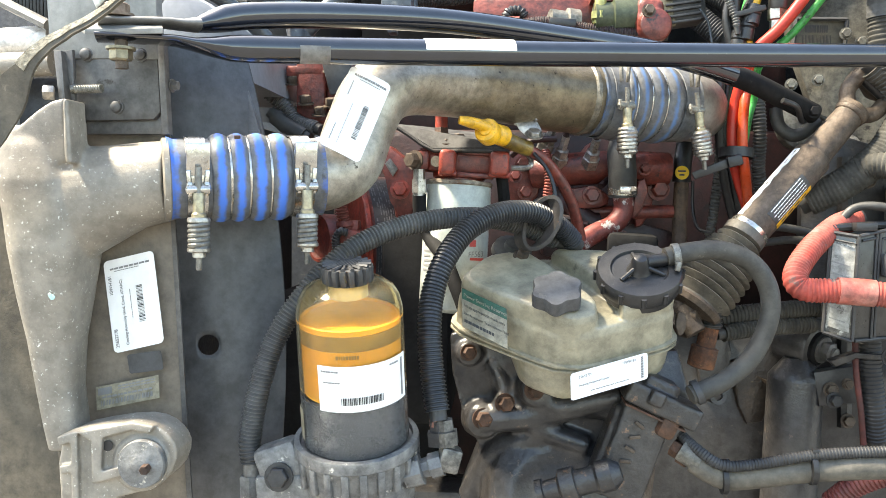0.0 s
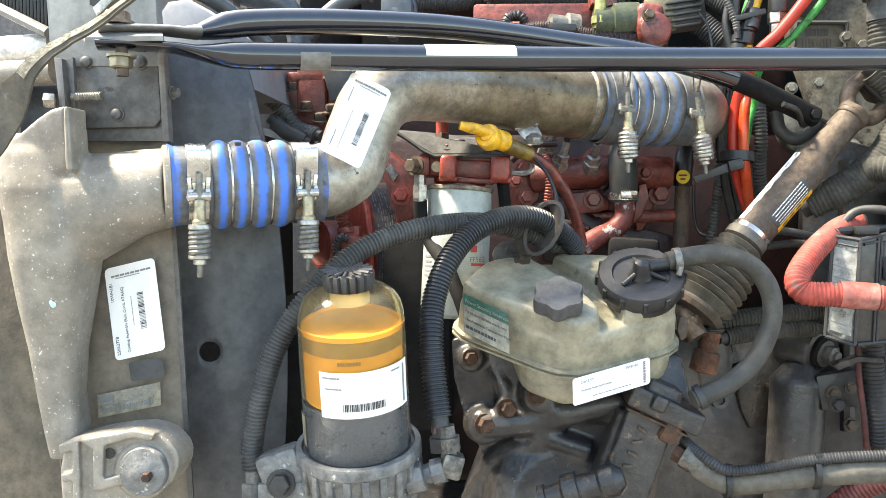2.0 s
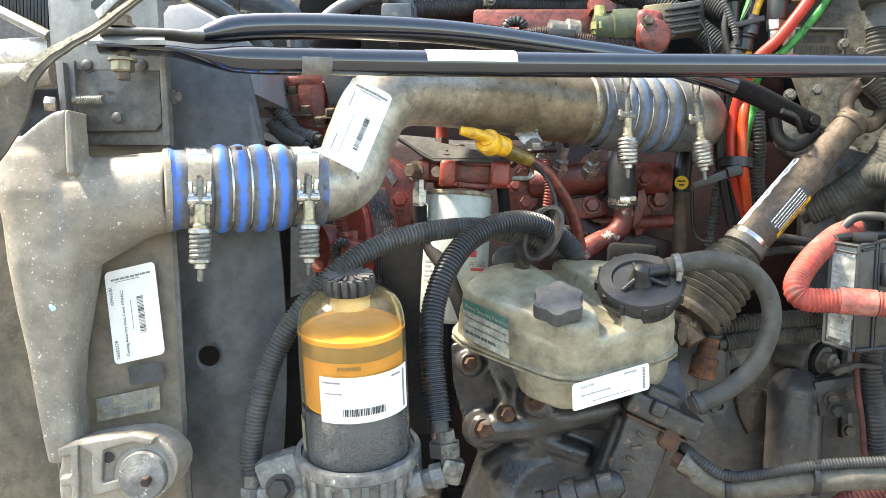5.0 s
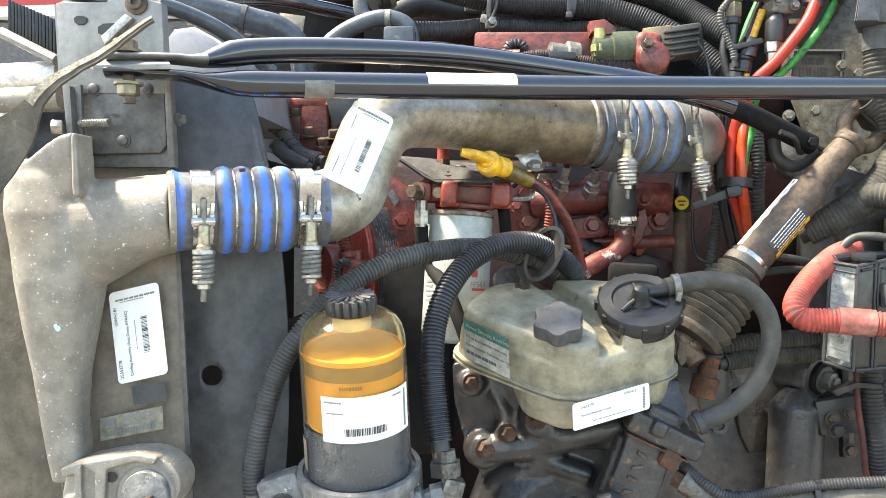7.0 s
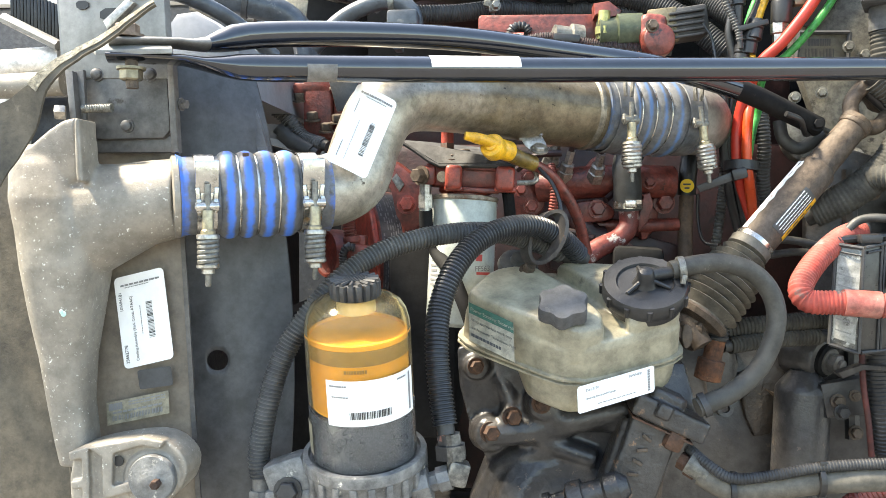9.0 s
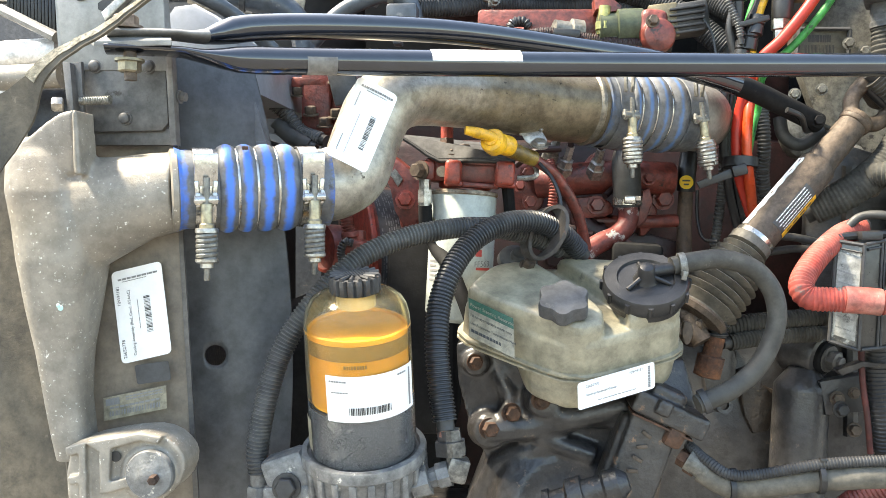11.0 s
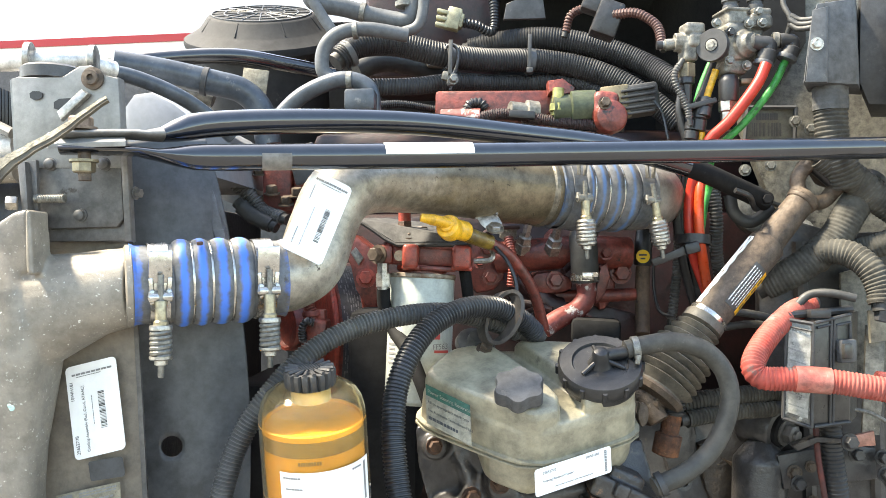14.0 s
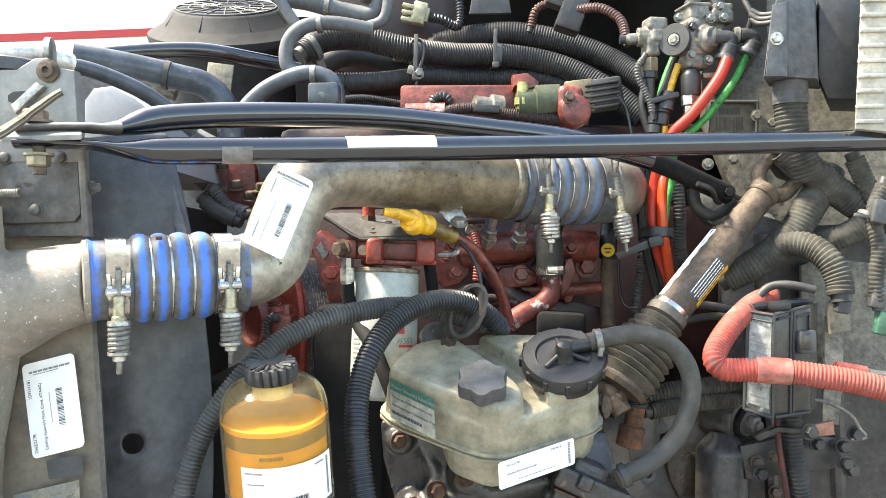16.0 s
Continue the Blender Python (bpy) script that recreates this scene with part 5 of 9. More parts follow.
# ---- steering pump and bracket castings ----
gear = thing("steering_gear_bracket", (0.1684, 1.36, 1.1355), "black cast steering bracket and pump, greasy with rust spots", "casting")
bm = B()
prism(bm, [(-0.0055, 1.31, 1.3188), (0.0633, 1.31, 1.3467), (0.1686, 1.29, 1.3029), (0.321, 1.3, 1.3047), (0.3357, 1.28, 1.2445), (0.331, 1.28, 1.2162), (0.2925, 1.3, 1.1651), (0.2697, 1.32, 1.0663), (0.0368, 1.36, 1.0435), (0.008, 1.36, 1.0601), (0.039, 1.33, 1.1487), (0.0175, 1.31, 1.1916), (-0.0016, 1.31, 1.2622)], 0.09)
lathe(bm, (0.1536, 1.31, 1.0825), (0.05, -1, 0.25), [(0.11, -0.05), (0.112, 0), (0.10, 0.024), (0.07, 0.034), (0.05, 0.030)], 32)
for pts, w in (([(0.1708, 1.3, 1.2232), (0.2341, 1.29, 1.2151), (0.259, 1.29, 1.1669), (0.2312, 1.31, 1.0852)], 0.017), ([(0.0559, 1.315, 1.2794), (0.0898, 1.305, 1.2157), (0.1309, 1.3, 1.1849), (0.1962, 1.3, 1.1621)], 0.015), ([(0.0376, 1.3, 1.1972), (0.1062, 1.3, 1.2049), (0.1624, 1.295, 1.2201)], 0.022), ([(0.024, 1.35, 1.0641), (0.066, 1.325, 1.1425), (0.1315, 1.31, 1.174)], 0.02), ([(0.1136, 1.295, 1.2434), (0.154, 1.29, 1.221), (0.2409, 1.285, 1.2408)], 0.02)):
    sweep(bm, curve(pts, 16), w, 10)
for at, rr in (((0.0439, 1.31, 1.1957), 0.026), ((0.0221, 1.31, 1.2928), 0.018), ((0.1175, 1.29, 1.2446), 0.022), ((0.0758, 1.31, 1.2191), 0.02)):
    lathe(bm, at, (0.2, -1, 0.1), [(rr * 1.2, -0.02), (rr, 0.018), (rr * 0.95, 0.02)], 18)
body = part("bracket_body", bm, CAST_BLACK, gear)
remeshed(body, 0.004, 4)
bm = B()
block(bm, (0.2532, 1.262, 1.1762), (0.068, 0.06, 0.15), (0, 19, 0), 0.006)
block(bm, (0.2191, 1.27, 1.173), (0.022, 0.05, 0.13), (0, 19, 0), 0.005)
remeshed(part("valve_body", bm, CAST_RUSTY, gear, "chipped black valve housing"), 0.0025, 2)
bm = B()
block(bm, (0.2887, 1.25, 1.2418), (0.105, 0.066, 0.030), (0, 24, 0), 0.004)
block(bm, (0.2849, 1.252, 1.2585), (0.050, 0.050, 0.034), (0, 24, 0), 0.006)
block(bm, (0.2781, 1.212, 1.2533), (0.020, 0.012, 0.020), (0, 24, 0), 0.003)
remeshed(part("valve_cap", bm, CAST_RUSTY, gear, "black end cap with a rusty seam"), 0.002, 1)
bm = B()
block(bm, (0.2779, 1.252, 1.2254), (0.088, 0.062, 0.003), (0, 24, 0), 0.0008)
part("rusty_seam", bm, RUST, gear, "rusty joint under the end cap")
for k in range(5):
    bm = B()
    c = V((0.2585, 1.2295, 1.2126)).lerp(V((0.2339, 1.2295, 1.1459)), k / 4)
    block(bm, tuple(c), (0.015, 0.003, 0.005), (0, 19 + (20, -25, 10, -15, 25)[k], 0), 0.0012)
    part("cast_mark", bm, BROWN_STEEL, gear, "raised worn casting mark")
bm = B()
block(bm, (0.2944, 1.236, 1.2118), (0.026, 0.03, 0.030), (8, 24, 10), 0.006)
part("rusty_patch", bm, RUST, gear, "rusty block corner")
bm = B()
lathe(bm, (0.2009, 1.19, 1.152), V((0.124, 1.2, 1.1254)) - V((0.2009, 1.19, 1.152)), [(0.012, -0.03), (0.022, -0.018), (0.022, 0), (0.018, 0.004), (0.018, 0.03), (0.024, 0.031), (0.024, 0.05), (0.015, 0.055), (0.014, 0.075), (0.018, 0.076), (0.018, 0.085)], 12)
part("hydraulic_fitting", bm, CAST_RUSTY, gear, "greasy hydraulic fitting")
for at, rr in (((0.0444, 1.288, 1.2012), 0.0115), ((0.0231, 1.285, 1.2972), 0.009), ((0.1164, 1.262, 1.2507), 0.011), ((0.0758, 1.29, 1.2238), 0.011)):
    bm = B()
    bolt(bm, at, (0.3, -1, 0.1), rr, rr * 1.2)
    part("bolt", bm, RUST, gear, "rusty bolt")
bm = B()
prism(bm, [(0.3067, 1.25, 1.3673), (0.3219, 1.25, 1.3629), (0.3211, 1.25, 1.3365), (0.3091, 1.25, 1.3301)], 0.01, 0.002, rounded=2)
part("tab", bm, BROWN_STEEL, gear)
bm = B()
lathe(bm, (0.3067, 1.25, 1.1797), V((0.341, 1.23, 1.1617)) - V((0.3067, 1.25, 1.1797)), [(0.013, 0), (0.013, 0.012), (0.016, 0.013), (0.016, 0.028), (0.012, 0.03), (0.012, 0.045)], 6)
part("outlet_fitting", bm, RUST, gear, "rusty hose fitting")

# lower pressure hose with its conduit and ties
ph = thing("pressure_hose", (0.457, 1.22, 1.1547), "grey hydraulic pressure hose tied to a thin conduit", "hose")
bm = B()
tube(bm, [(0.3331, 1.236, 1.165), (0.3565, 1.225, 1.1529), (0.3836, 1.22, 1.1485), (0.4681, 1.21, 1.1643), (0.536, 1.2, 1.1742), (0.6768, 1.2, 1.1817)], 0.0173, 18, 50)
part("hose", bm, mat("grey_hydraulic_hose", (0.078, 0.070, 0.056), (0.112, 0.100, 0.080), 0.6, 0, 20), ph)
bm = B()
tube(bm, [(0.3162, 1.24, 1.1789), (0.3409, 1.23, 1.1648)], 0.016, 12)
part("crimp_sleeve", bm, VALVE_ALU, ph)
bm = B()
ribbed(bm, [(0.3178, 1.25, 1.1958), (0.3382, 1.22, 1.1815), (0.3646, 1.205, 1.1686), (0.4068, 1.2, 1.173), (0.4766, 1.195, 1.1887), (0.5594, 1.19, 1.1972), (0.6709, 1.19, 1.2007)], 0.0075, 0.004, 0.0008)
part("conduit", bm, LOOM, ph)
for at in ((0.3693, 1.222, 1.1473), (0.4778, 1.205, 1.1692)):
    bm = B()
    lathe(bm, V(at) - X * 0.004, (1, 0, 0.05), [(0.0215, 0), (0.0225, 0.0002), (0.0225, 0.007), (0.0215, 0.0072)], 24)
    block(bm, tuple(V(at) + Vector((0, -0.012, 0.024))), (0.009, 0.008, 0.008), (0, 0, 0), 0.001)
    part("zip_tie", bm, BLACK, ph, "black zip tie")

# ---- front conduits ----
def conduit(name, label, pts, r, material=None, pitch=0.0048, deep=0.0021, seg=14, category="conduit", group="split conduits"):
    ob = thing(name, pts[len(pts) // 2], label, category, group)
    part("sleeve", ribbed(B(), pts, r, pitch, deep, seg), material or CONDUIT, ob)
    way = curve(pts, 60)
    for a, b in ((way[1], way[0]), (way[-2], way[-1])):
        d = (b - a).normalized()
        bm = B()
        sweep(bm, [b - d * 0.01, b + d * 0.012], r * 0.72, 12)
        part("inner_hose", bm, RUBBER, ob)
    return ob


conduit("conduit", "black corrugated fuel line conduit arching behind the separator", [(-0.2408, 1.11, 1.1823), (-0.243, 1.11, 1.2133), (-0.232, 1.11, 1.2746), (-0.2131, 1.12, 1.3377), (-0.178, 1.13, 1.3944), (-0.1333, 1.16, 1.4434), (-0.0787, 1.19, 1.4737), (-0.0138, 1.22, 1.4888), (0.0464, 1.25, 1.4905), (0.1015, 1.28, 1.4779), (0.1464, 1.3, 1.4593)], 0.0144, GREY_CONDUIT)
conduit("conduit", "black corrugated fuel line conduit rising from the separator fitting", [(-0.0057, 1.088, 1.2591), (-0.0133, 1.1, 1.3035), (-0.0181, 1.11, 1.3505), (-0.0161, 1.13, 1.3973), (-0.0009, 1.15, 1.4423), (0.0261, 1.18, 1.4776), (0.0659, 1.21, 1.4975), (0.1079, 1.24, 1.4991), (0.1443, 1.27, 1.4818), (0.1705, 1.3, 1.4572)], 0.0154)
end = thing("fuel_line_end", (-0.0049, 1.088, 1.2473), "fuel line end joining the conduit to its fitting", "fitting")
bm = B()
lathe(bm, (-0.0071, 1.088, 1.2632), (0.06, 0, -1), [(0.0095, 0), (0.0095, 0.022)], 16)
part("copper_end", bm, mat("pinkish_hose_end", (0.26, 0.11, 0.08), (0.2, 0.09, 0.07), 0.5), end, "pinkish hose end")
bm = B()
lathe(bm, (-0.0049, 1.088, 1.248), (0.1, 0, -1), [(0.0115, 0), (0.0115, 0.012), (0.0155, 0.013), (0.0155, 0.03), (0.012, 0.031)], 6)
part("swivel_nut", bm, DARK_METAL, end)
low = thing("fuel_line_fitting", (-0.2342, 1.09, 1.1659), "grey fuel line fitting below the conduit", "fitting")
bm = B()
lathe(bm, (-0.2408, 1.11, 1.1867), (0.03, 0, -1), [(0.0115, 0), (0.0115, 0.024)], 20)
part("collar", bm, GREY_CAST, low)
bm = B()
lathe(bm, (-0.2401, 1.11, 1.1664), (0.03, 0, -1), [(0.0150, 0), (0.0165, 0.002), (0.0165, 0.028), (0.014, 0.030), (0.012, 0.05)], 6)
part("hex_nut", bm, GREY_CAST, low)
loop = thing("rubber_tie", (0.1181, 1.26, 1.4841), "looped rubber strap tying the conduits", "strap")
bm = B()
ring = []
for k in range(40):
    t = 2 * math.pi * k / 40
    c = V((0.1179, 1.255, 1.4835)) + Vector((0.020 * math.cos(t) + 0.012 * math.sin(t), -0.014 * math.cos(t), 0.034 * math.sin(t)))
    o = Vector((math.cos(t), 0, math.sin(t)))
    ring.append([c + o * a + Vector((0.5, -0.85, 0.1)) * b for a, b in ((0.0034, -0.012), (0.0044, 0.012), (-0.0008, 0.012), (-0.0008, -0.012))])
rings(bm, ring + ring[:1], False)
bmesh.ops.remove_doubles(bm, verts=bm.verts, dist=1e-6)
part("strap", bm, mat("brown_dusty_rubber", (0.060, 0.050, 0.043), (0.034, 0.031, 0.029), 0.6, 0, 30, 160, 0.2, (0.13, 0.07, 0.045), 0.02), loop)

# ---- dipstick ----
dip = thing("oil_dipstick", (0.0516, 1.3, 1.6153), "oil dipstick with a yellow pull handle in its tube", "dipstick")
bm = B()
sweep(bm, curve([(0.0087, 1.235, 1.6231), (0.0178, 1.238, 1.6215), (0.036, 1.25, 1.6179), (0.0513, 1.262, 1.6127)], 14), [0.0072 + 0.0025 * min(1, i / 4) for i in range(14)], 14, True, 0.8)
lathe(bm, (0.0472, 1.264, 1.6096), (-0.35, -1, 0.3), [(0.0155, -0.011), (0.0178, -0.008), (0.0178, 0.005), (0.0160, 0.009), (0.0100, 0.0095), (0.0090, 0.013), (0.0065, 0.0135)], 28)
lathe(bm, (0.0525, 1.272, 1.609), V((0.0876, 1.3, 1.6006)) - V((0.0525, 1.272, 1.609)), [(0.0135, 0), (0.0145, 0.002), (0.0145, 0.022), (0.0125, 0.026)], 24)
part("handle", bm, YELLOW, dip, "yellow plastic handle")
bm = B()
tube(bm, [(0.064, 1.285, 1.603), (0.1047, 1.32, 1.5896)], 0.0115, 16)
part("sleeve", bm, mat("oily_yellow_sleeve", (0.22, 0.14, 0.025), (0.06, 0.04, 0.015), 0.3, 0, 40), dip, "oil-browned sleeve")
bm = B()
tube(bm, [(0.1006, 1.32, 1.5912), (0.1303, 1.34, 1.5736), (0.1569, 1.36, 1.5411), (0.1758, 1.38, 1.5033), (0.1895, 1.4, 1.4555)], 0.0085, 14, 40)
part("tube", bm, RED, dip, "red painted dipstick tube")
bm = B()
prism(bm, [(0.0796, 1.33, 1.6375), (0.1124, 1.33, 1.6384), (0.1263, 1.32, 1.6124), (0.1207, 1.32, 1.6043), (0.0963, 1.32, 1.609)], 0.004, 0.001, rounded=1)
bolt(bm, (0.1124, 1.315, 1.6087), (0.1, -0.5, 0.8), 0.010, 0.006)
tube(bm, [(0.0856, 1.33, 1.6245), (0.0903, 1.33, 1.6392), (0.1041, 1.33, 1.6441), (0.1164, 1.325, 1.6307)], 0.003, 8, 20)
part("clip", bm, ZINC, dip, "bright zinc clip")
bm = B()
tube(bm, [(0.0808, 1.33, 1.5621), (0.1054, 1.33, 1.5639), (0.1095, 1.335, 1.5732), (0.1045, 1.34, 1.5858)], 0.004, 8, 20)
part("wire_hook", bm, ZINC, dip)

# ---- steering shaft ----
shaft = thing("steering_shaft", (0.5115, 1.43, 1.5501), "rusty brown telescoping steering shaft with rubber bellows and warning label", "steering shaft")
s0, s1 = V((0.6121, 1.46, 1.6608)), V((0.4298, 1.395, 1.4599))
sd = (s1 - s0).normalized()
L = (s1 - s0).length
bm = B()
lathe(bm, s0, sd, [(0.024, 0.0), (0.026, 0.006), (0.022, 0.012), (0.024, 0.10), (0.026, 0.105), (0.0285, 0.12)], 28)
part("inner_tube", bm, BROWN_STEEL, shaft)
bm = B()
lathe(bm, s0, sd, [(0.0265, 0.10), (0.0295, 0.105), (0.0295, L - 0.005)], 32)
part("outer_tube", bm, BROWN_STEEL, shaft)
bm = B()
lathe(bm, s0, sd, [(0.0302, L - 0.022), (0.0318, L - 0.021), (0.0318, L - 0.008), (0.0302, L - 0.007)], 32, False)
part("band", bm, STAINLESS, shaft, "bright steel band")
e1 = V((0.3628, 1.37, 1.3746))
bd = (e1 - s1).normalized()
prof = [(0.029, -0.018), (0.033, -0.012), (0.033, 0.0)]
nb = 9
for k in range(nb):
    h = 0.003 + (e1 - s1).length * k / nb
    big = 0.036 + 0.016 * min(1, k / 4)
    prof += [(big - 0.013, h), (big - 0.002, h + 0.0035), (big, h + 0.005), (big - 0.002, h + 0.0065)]
prof += [(0.04, (e1 - s1).length + 0.008), (0.038, (e1 - s1).length + 0.025)]
bm = B()
lathe(bm, s1, bd, prof, 40)
part("bellows", bm, TAN_RUBBER, shaft, "ribbed rubber bellows")
bm = B()
lathe(bm, e1 + bd * 0.012, bd, [(0.046, 0), (0.048, 0.004), (0.044, 0.012), (0.026, 0.016), (0.022, 0.05)], 24)
sweep(bm, [V((0.3336, 1.355, 1.3588)), V((0.3543, 1.34, 1.3236))], 0.016, 14)
sweep(bm, [V((0.3233, 1.36, 1.3453)), V((0.3569, 1.34, 1.3486))], 0.012, 12)
part("lower_yoke", bm, BROWN_STEEL, shaft, "brown greasy lower yoke")
bm = B()
fx = sd.cross(Y).normalized()
lathe(bm, s0 + sd * 0.014, -sd, [(0.024, 0), (0.026, 0.008), (0.024, 0.018)], 20)
for s in (-1, 1):
    sweep(bm, curve([s0 + fx * s * 0.010, s0 - sd * 0.018 + fx * s * 0.027, s0 - sd * 0.05 + fx * s * 0.030], 12), 0.0125, 12)
    lathe(bm, s0 - sd * 0.052 + fx * s * 0.021, fx * s, [(0.021, 0), (0.022, 0.004), (0.022, 0.016), (0.019, 0.019), (0.012, 0.017)], 20)
remeshed(part("yoke", bm, BROWN_STEEL, shaft, "brown universal joint yoke"), 0.0024, 2)
bm = B()
sweep(bm, [s0 - sd * 0.052 - fx * 0.026, s0 - sd * 0.052 + fx * 0.026], 0.009, 14)
part("cross_pin", bm, DARK_METAL, shaft)
bm = B()
block(bm, tuple(s0 - sd * 0.075 + Y * 0.02), (0.05, 0.05, 0.06), (20, -40, 0), 0.012)
part("upper_yoke", bm, BROWN_STEEL, shaft)
# labels on the shaft
nrm = (Vector((0.35, -1, -0.15)) - sd * Vector((0.35, -1, -0.15)).dot(sd)).normalized()
acr = sd.cross(nrm).normalized()
if acr.x > 0:
    acr = -acr


def on_shaft(h, ang, lift):
    a = radians(ang)
    return s0 + sd * h + (nrm * math.cos(a) - acr * math.sin(a)) * (0.0295 + lift)


def shaft_patch(h0, h1, a0, a1, lift):
    bm = B()
    n = 8
    g2 = [[bm.verts.new(on_shaft(h, a0 + (a1 - a0) * i / n, lf)) for i in range(n + 1)] for h, lf in ((h0, lift), (h1, lift), (h1, lift - 0.0006), (h0, lift - 0.0006))]
    for r0, r1 in ((0, 1), (1, 2), (2, 3), (3, 0)):
        for i in range(n):
            bm.faces.new((g2[r0][i], g2[r0][i + 1], g2[r1][i + 1], g2[r1][i]))
    return bm


plate = part("warning_label", shaft_patch(L - 0.128, L - 0.045, -26, 22, 0.0006), INK, shaft, "black and yellow warning label")
part("yellow_strip", shaft_patch(L - 0.128, L - 0.045, 22, 46, 0.0006), YELLOW, plate, "yellow warning strip")
random.seed(12)
for a in (-22, -13, -4, 5, 14):
    h = L - 0.124 + random.random() * 0.006
    while h < L - 0.052:
        w = random.uniform(0.002, 0.0075)
        part("print", shaft_patch(h, min(h + w, L - 0.049), a, a + 2.8, 0.0010), PAPER, plate)
        h += w + 0.0014
for k in range(4):
    part("print", shaft_patch(L - 0.115 + k * 0.016, L - 0.104 + k * 0.016, 28, 34, 0.0010), INK, plate)
wl = B()
n = 22
edge = [[wl.verts.new(on_shaft(L - 0.165 + 0.14 * i / n, -108 + (25 + 2.5 * math.sin(i * 1.7) + 1.5 * math.sin(i * 0.6)) * k, lf)) for i in range(n + 1)] for k, lf in ((0, 0.0006), (1, 0.0010), (1, 0.0002), (0, 0.0002))]
for q in range(4):
    for i in range(n):
        wl.faces.new((edge[q][i], edge[q][i + 1], edge[(q + 1) % 4][i + 1], edge[(q + 1) % 4][i]))
part("white_label", wl, PAPER, shaft, "torn white paper label edge")

# ---- fuse box and its red loom ----
fuse = thing("fuse_box", (0.5906, 1.37, 1.3997), "scuffed translucent fuse box on a dark holder", "fuse box")
bm = B()
prism(bm, [(0.5389, 1.335, 1.4753), (0.5725, 1.32, 1.4698), (0.5686, 1.32, 1.3182), (0.5319, 1.335, 1.3298)], 0.06, 0.003, (0.5, 0.87, 0))
part("clear_lid", bm, CLEAR_LID, fuse, "scuffed clear lid")
bm = B()
prism(bm, [(0.576, 1.325, 1.4713), (0.6392, 1.35, 1.4826), (0.6359, 1.35, 1.3198), (0.5721, 1.325, 1.3175)], 0.07, 0.003, (0.5, 0.87, 0))
part("housing", bm, CLOUDY, fuse, "cloudy dark housing")
for a, b in (((0.5382, 1.333, 1.4745), (0.5718, 1.318, 1.4691)), ((0.5718, 1.318, 1.4691), (0.5677, 1.318, 1.3194)), ((0.5677, 1.318, 1.3194), (0.532, 1.333, 1.3301)), ((0.532, 1.333, 1.3301), (0.5382, 1.333, 1.4745)), ((0.5749, 1.322, 1.4698), (0.6368, 1.348, 1.481)), ((0.5724, 1.322, 1.3196), (0.6341, 1.348, 1.3218))):
    bm = B()
    sweep(bm, [V(a), V(b)], 0.0028, 8)
    part("lid_rim", bm, DUSTY_BLACK, fuse)
bm = B()
sweep(bm, [V((0.5421, 1.34, 1.48)), V((0.6434, 1.36, 1.4873))], 0.006, 8)
block(bm, (0.5858, 1.335, 1.4824), (0.03, 0.02, 0.012), (0, 0, 0), 0.002)
part("lid_hinge", bm, BLACK, fuse)
bm = B()
sweep(bm, [V((0.5425, 1.331, 1.4641)), V((0.5686, 1.317, 1.4587))], 0.0014, 6)
part("lid_ridge", bm, DUSTY_BLACK, fuse)
o = V((0.5319, 1.3345, 1.3298))
sh = Sheet(o, V((0.5686, 1.3195, 1.3182)) - o, V((0.5389, 1.3345, 1.4753)) - o)
chart = part("fuse_chart", sh.patch(B(), 0.10, 0.08, 0.86, 0.90, 0.0012), mat("smeared_fuse_chart", (0.36, 0.36, 0.335), (0.20, 0.20, 0.185), 0.45, 0, 24, 200, 0.05, (0.045, 0.045, 0.042), 0.05, speckscale=42, grime=0.5), fuse, "smeared pale fuse chart")
for k in range(6):
    part("print", scribble(sh, [(0.18, 0.16 + 0.11 * k, 0.74, 0.175 + 0.11 * k)], k + 3), GREY_INK, chart)
c00, c10, c01, c11 = V((0.5721, 1.3235, 1.3175)), V((0.6359, 1.3485, 1.3198)), V((0.576, 1.3235, 1.4713)), V((0.6392, 1.3485, 1.4826))


def on_housing(a, b):
    return c00.lerp(c10, a).lerp(c01.lerp(c11, a), b)


for run in (((0.44, 0.02), (0.44, 0.98)), ((0.52, 0.02), (0.52, 0.98)), ((0.58, 0.70), (0.96, 0.70)), ((0.58, 0.92), (0.96, 0.92)), ((0.58, 0.70), (0.58, 0.92)), ((0.96, 0.70), (0.96, 0.92)), ((0.58, 0.34), (0.96, 0.34)), ((0.06, 0.94), (0.40, 0.94))):
    bm = B()
    sweep(bm, [on_housing(*run[0]), on_housing(*run[1])], 0.0022, 8)
    part("housing_rib", bm, DUSTY_BLACK, fuse)
latch = part("latch", block(B(), (0.6254, 1.335, 1.4279), (0.030, 0.012, 0.034), (0, 0, 25), 0.003), GREY_BOX, fuse, "grey moulded latch")
part("latch_tongue", block(B(), (0.6223, 1.326, 1.4285), (0.016, 0.008, 0.022), (0, 0, 25), 0.002), CLOUDY, latch)
red_loom = conduit("battery_cable_conduit", "faded red corrugated battery cable conduit in front of the fuse box", [(0.5926, 1.39, 1.4927), (0.5542, 1.36, 1.4812), (0.5077, 1.32, 1.4513), (0.4756, 1.285, 1.4174), (0.481, 1.272, 1.3983), (0.5162, 1.265, 1.3965), (0.559, 1.26, 1.3955), (0.6065, 1.25, 1.3898), (0.6748, 1.24, 1.3772), (0.8065, 1.22, 1.3397)], 0.0172, PINK_CONDUIT, 0.0052, 0.0013, 18)

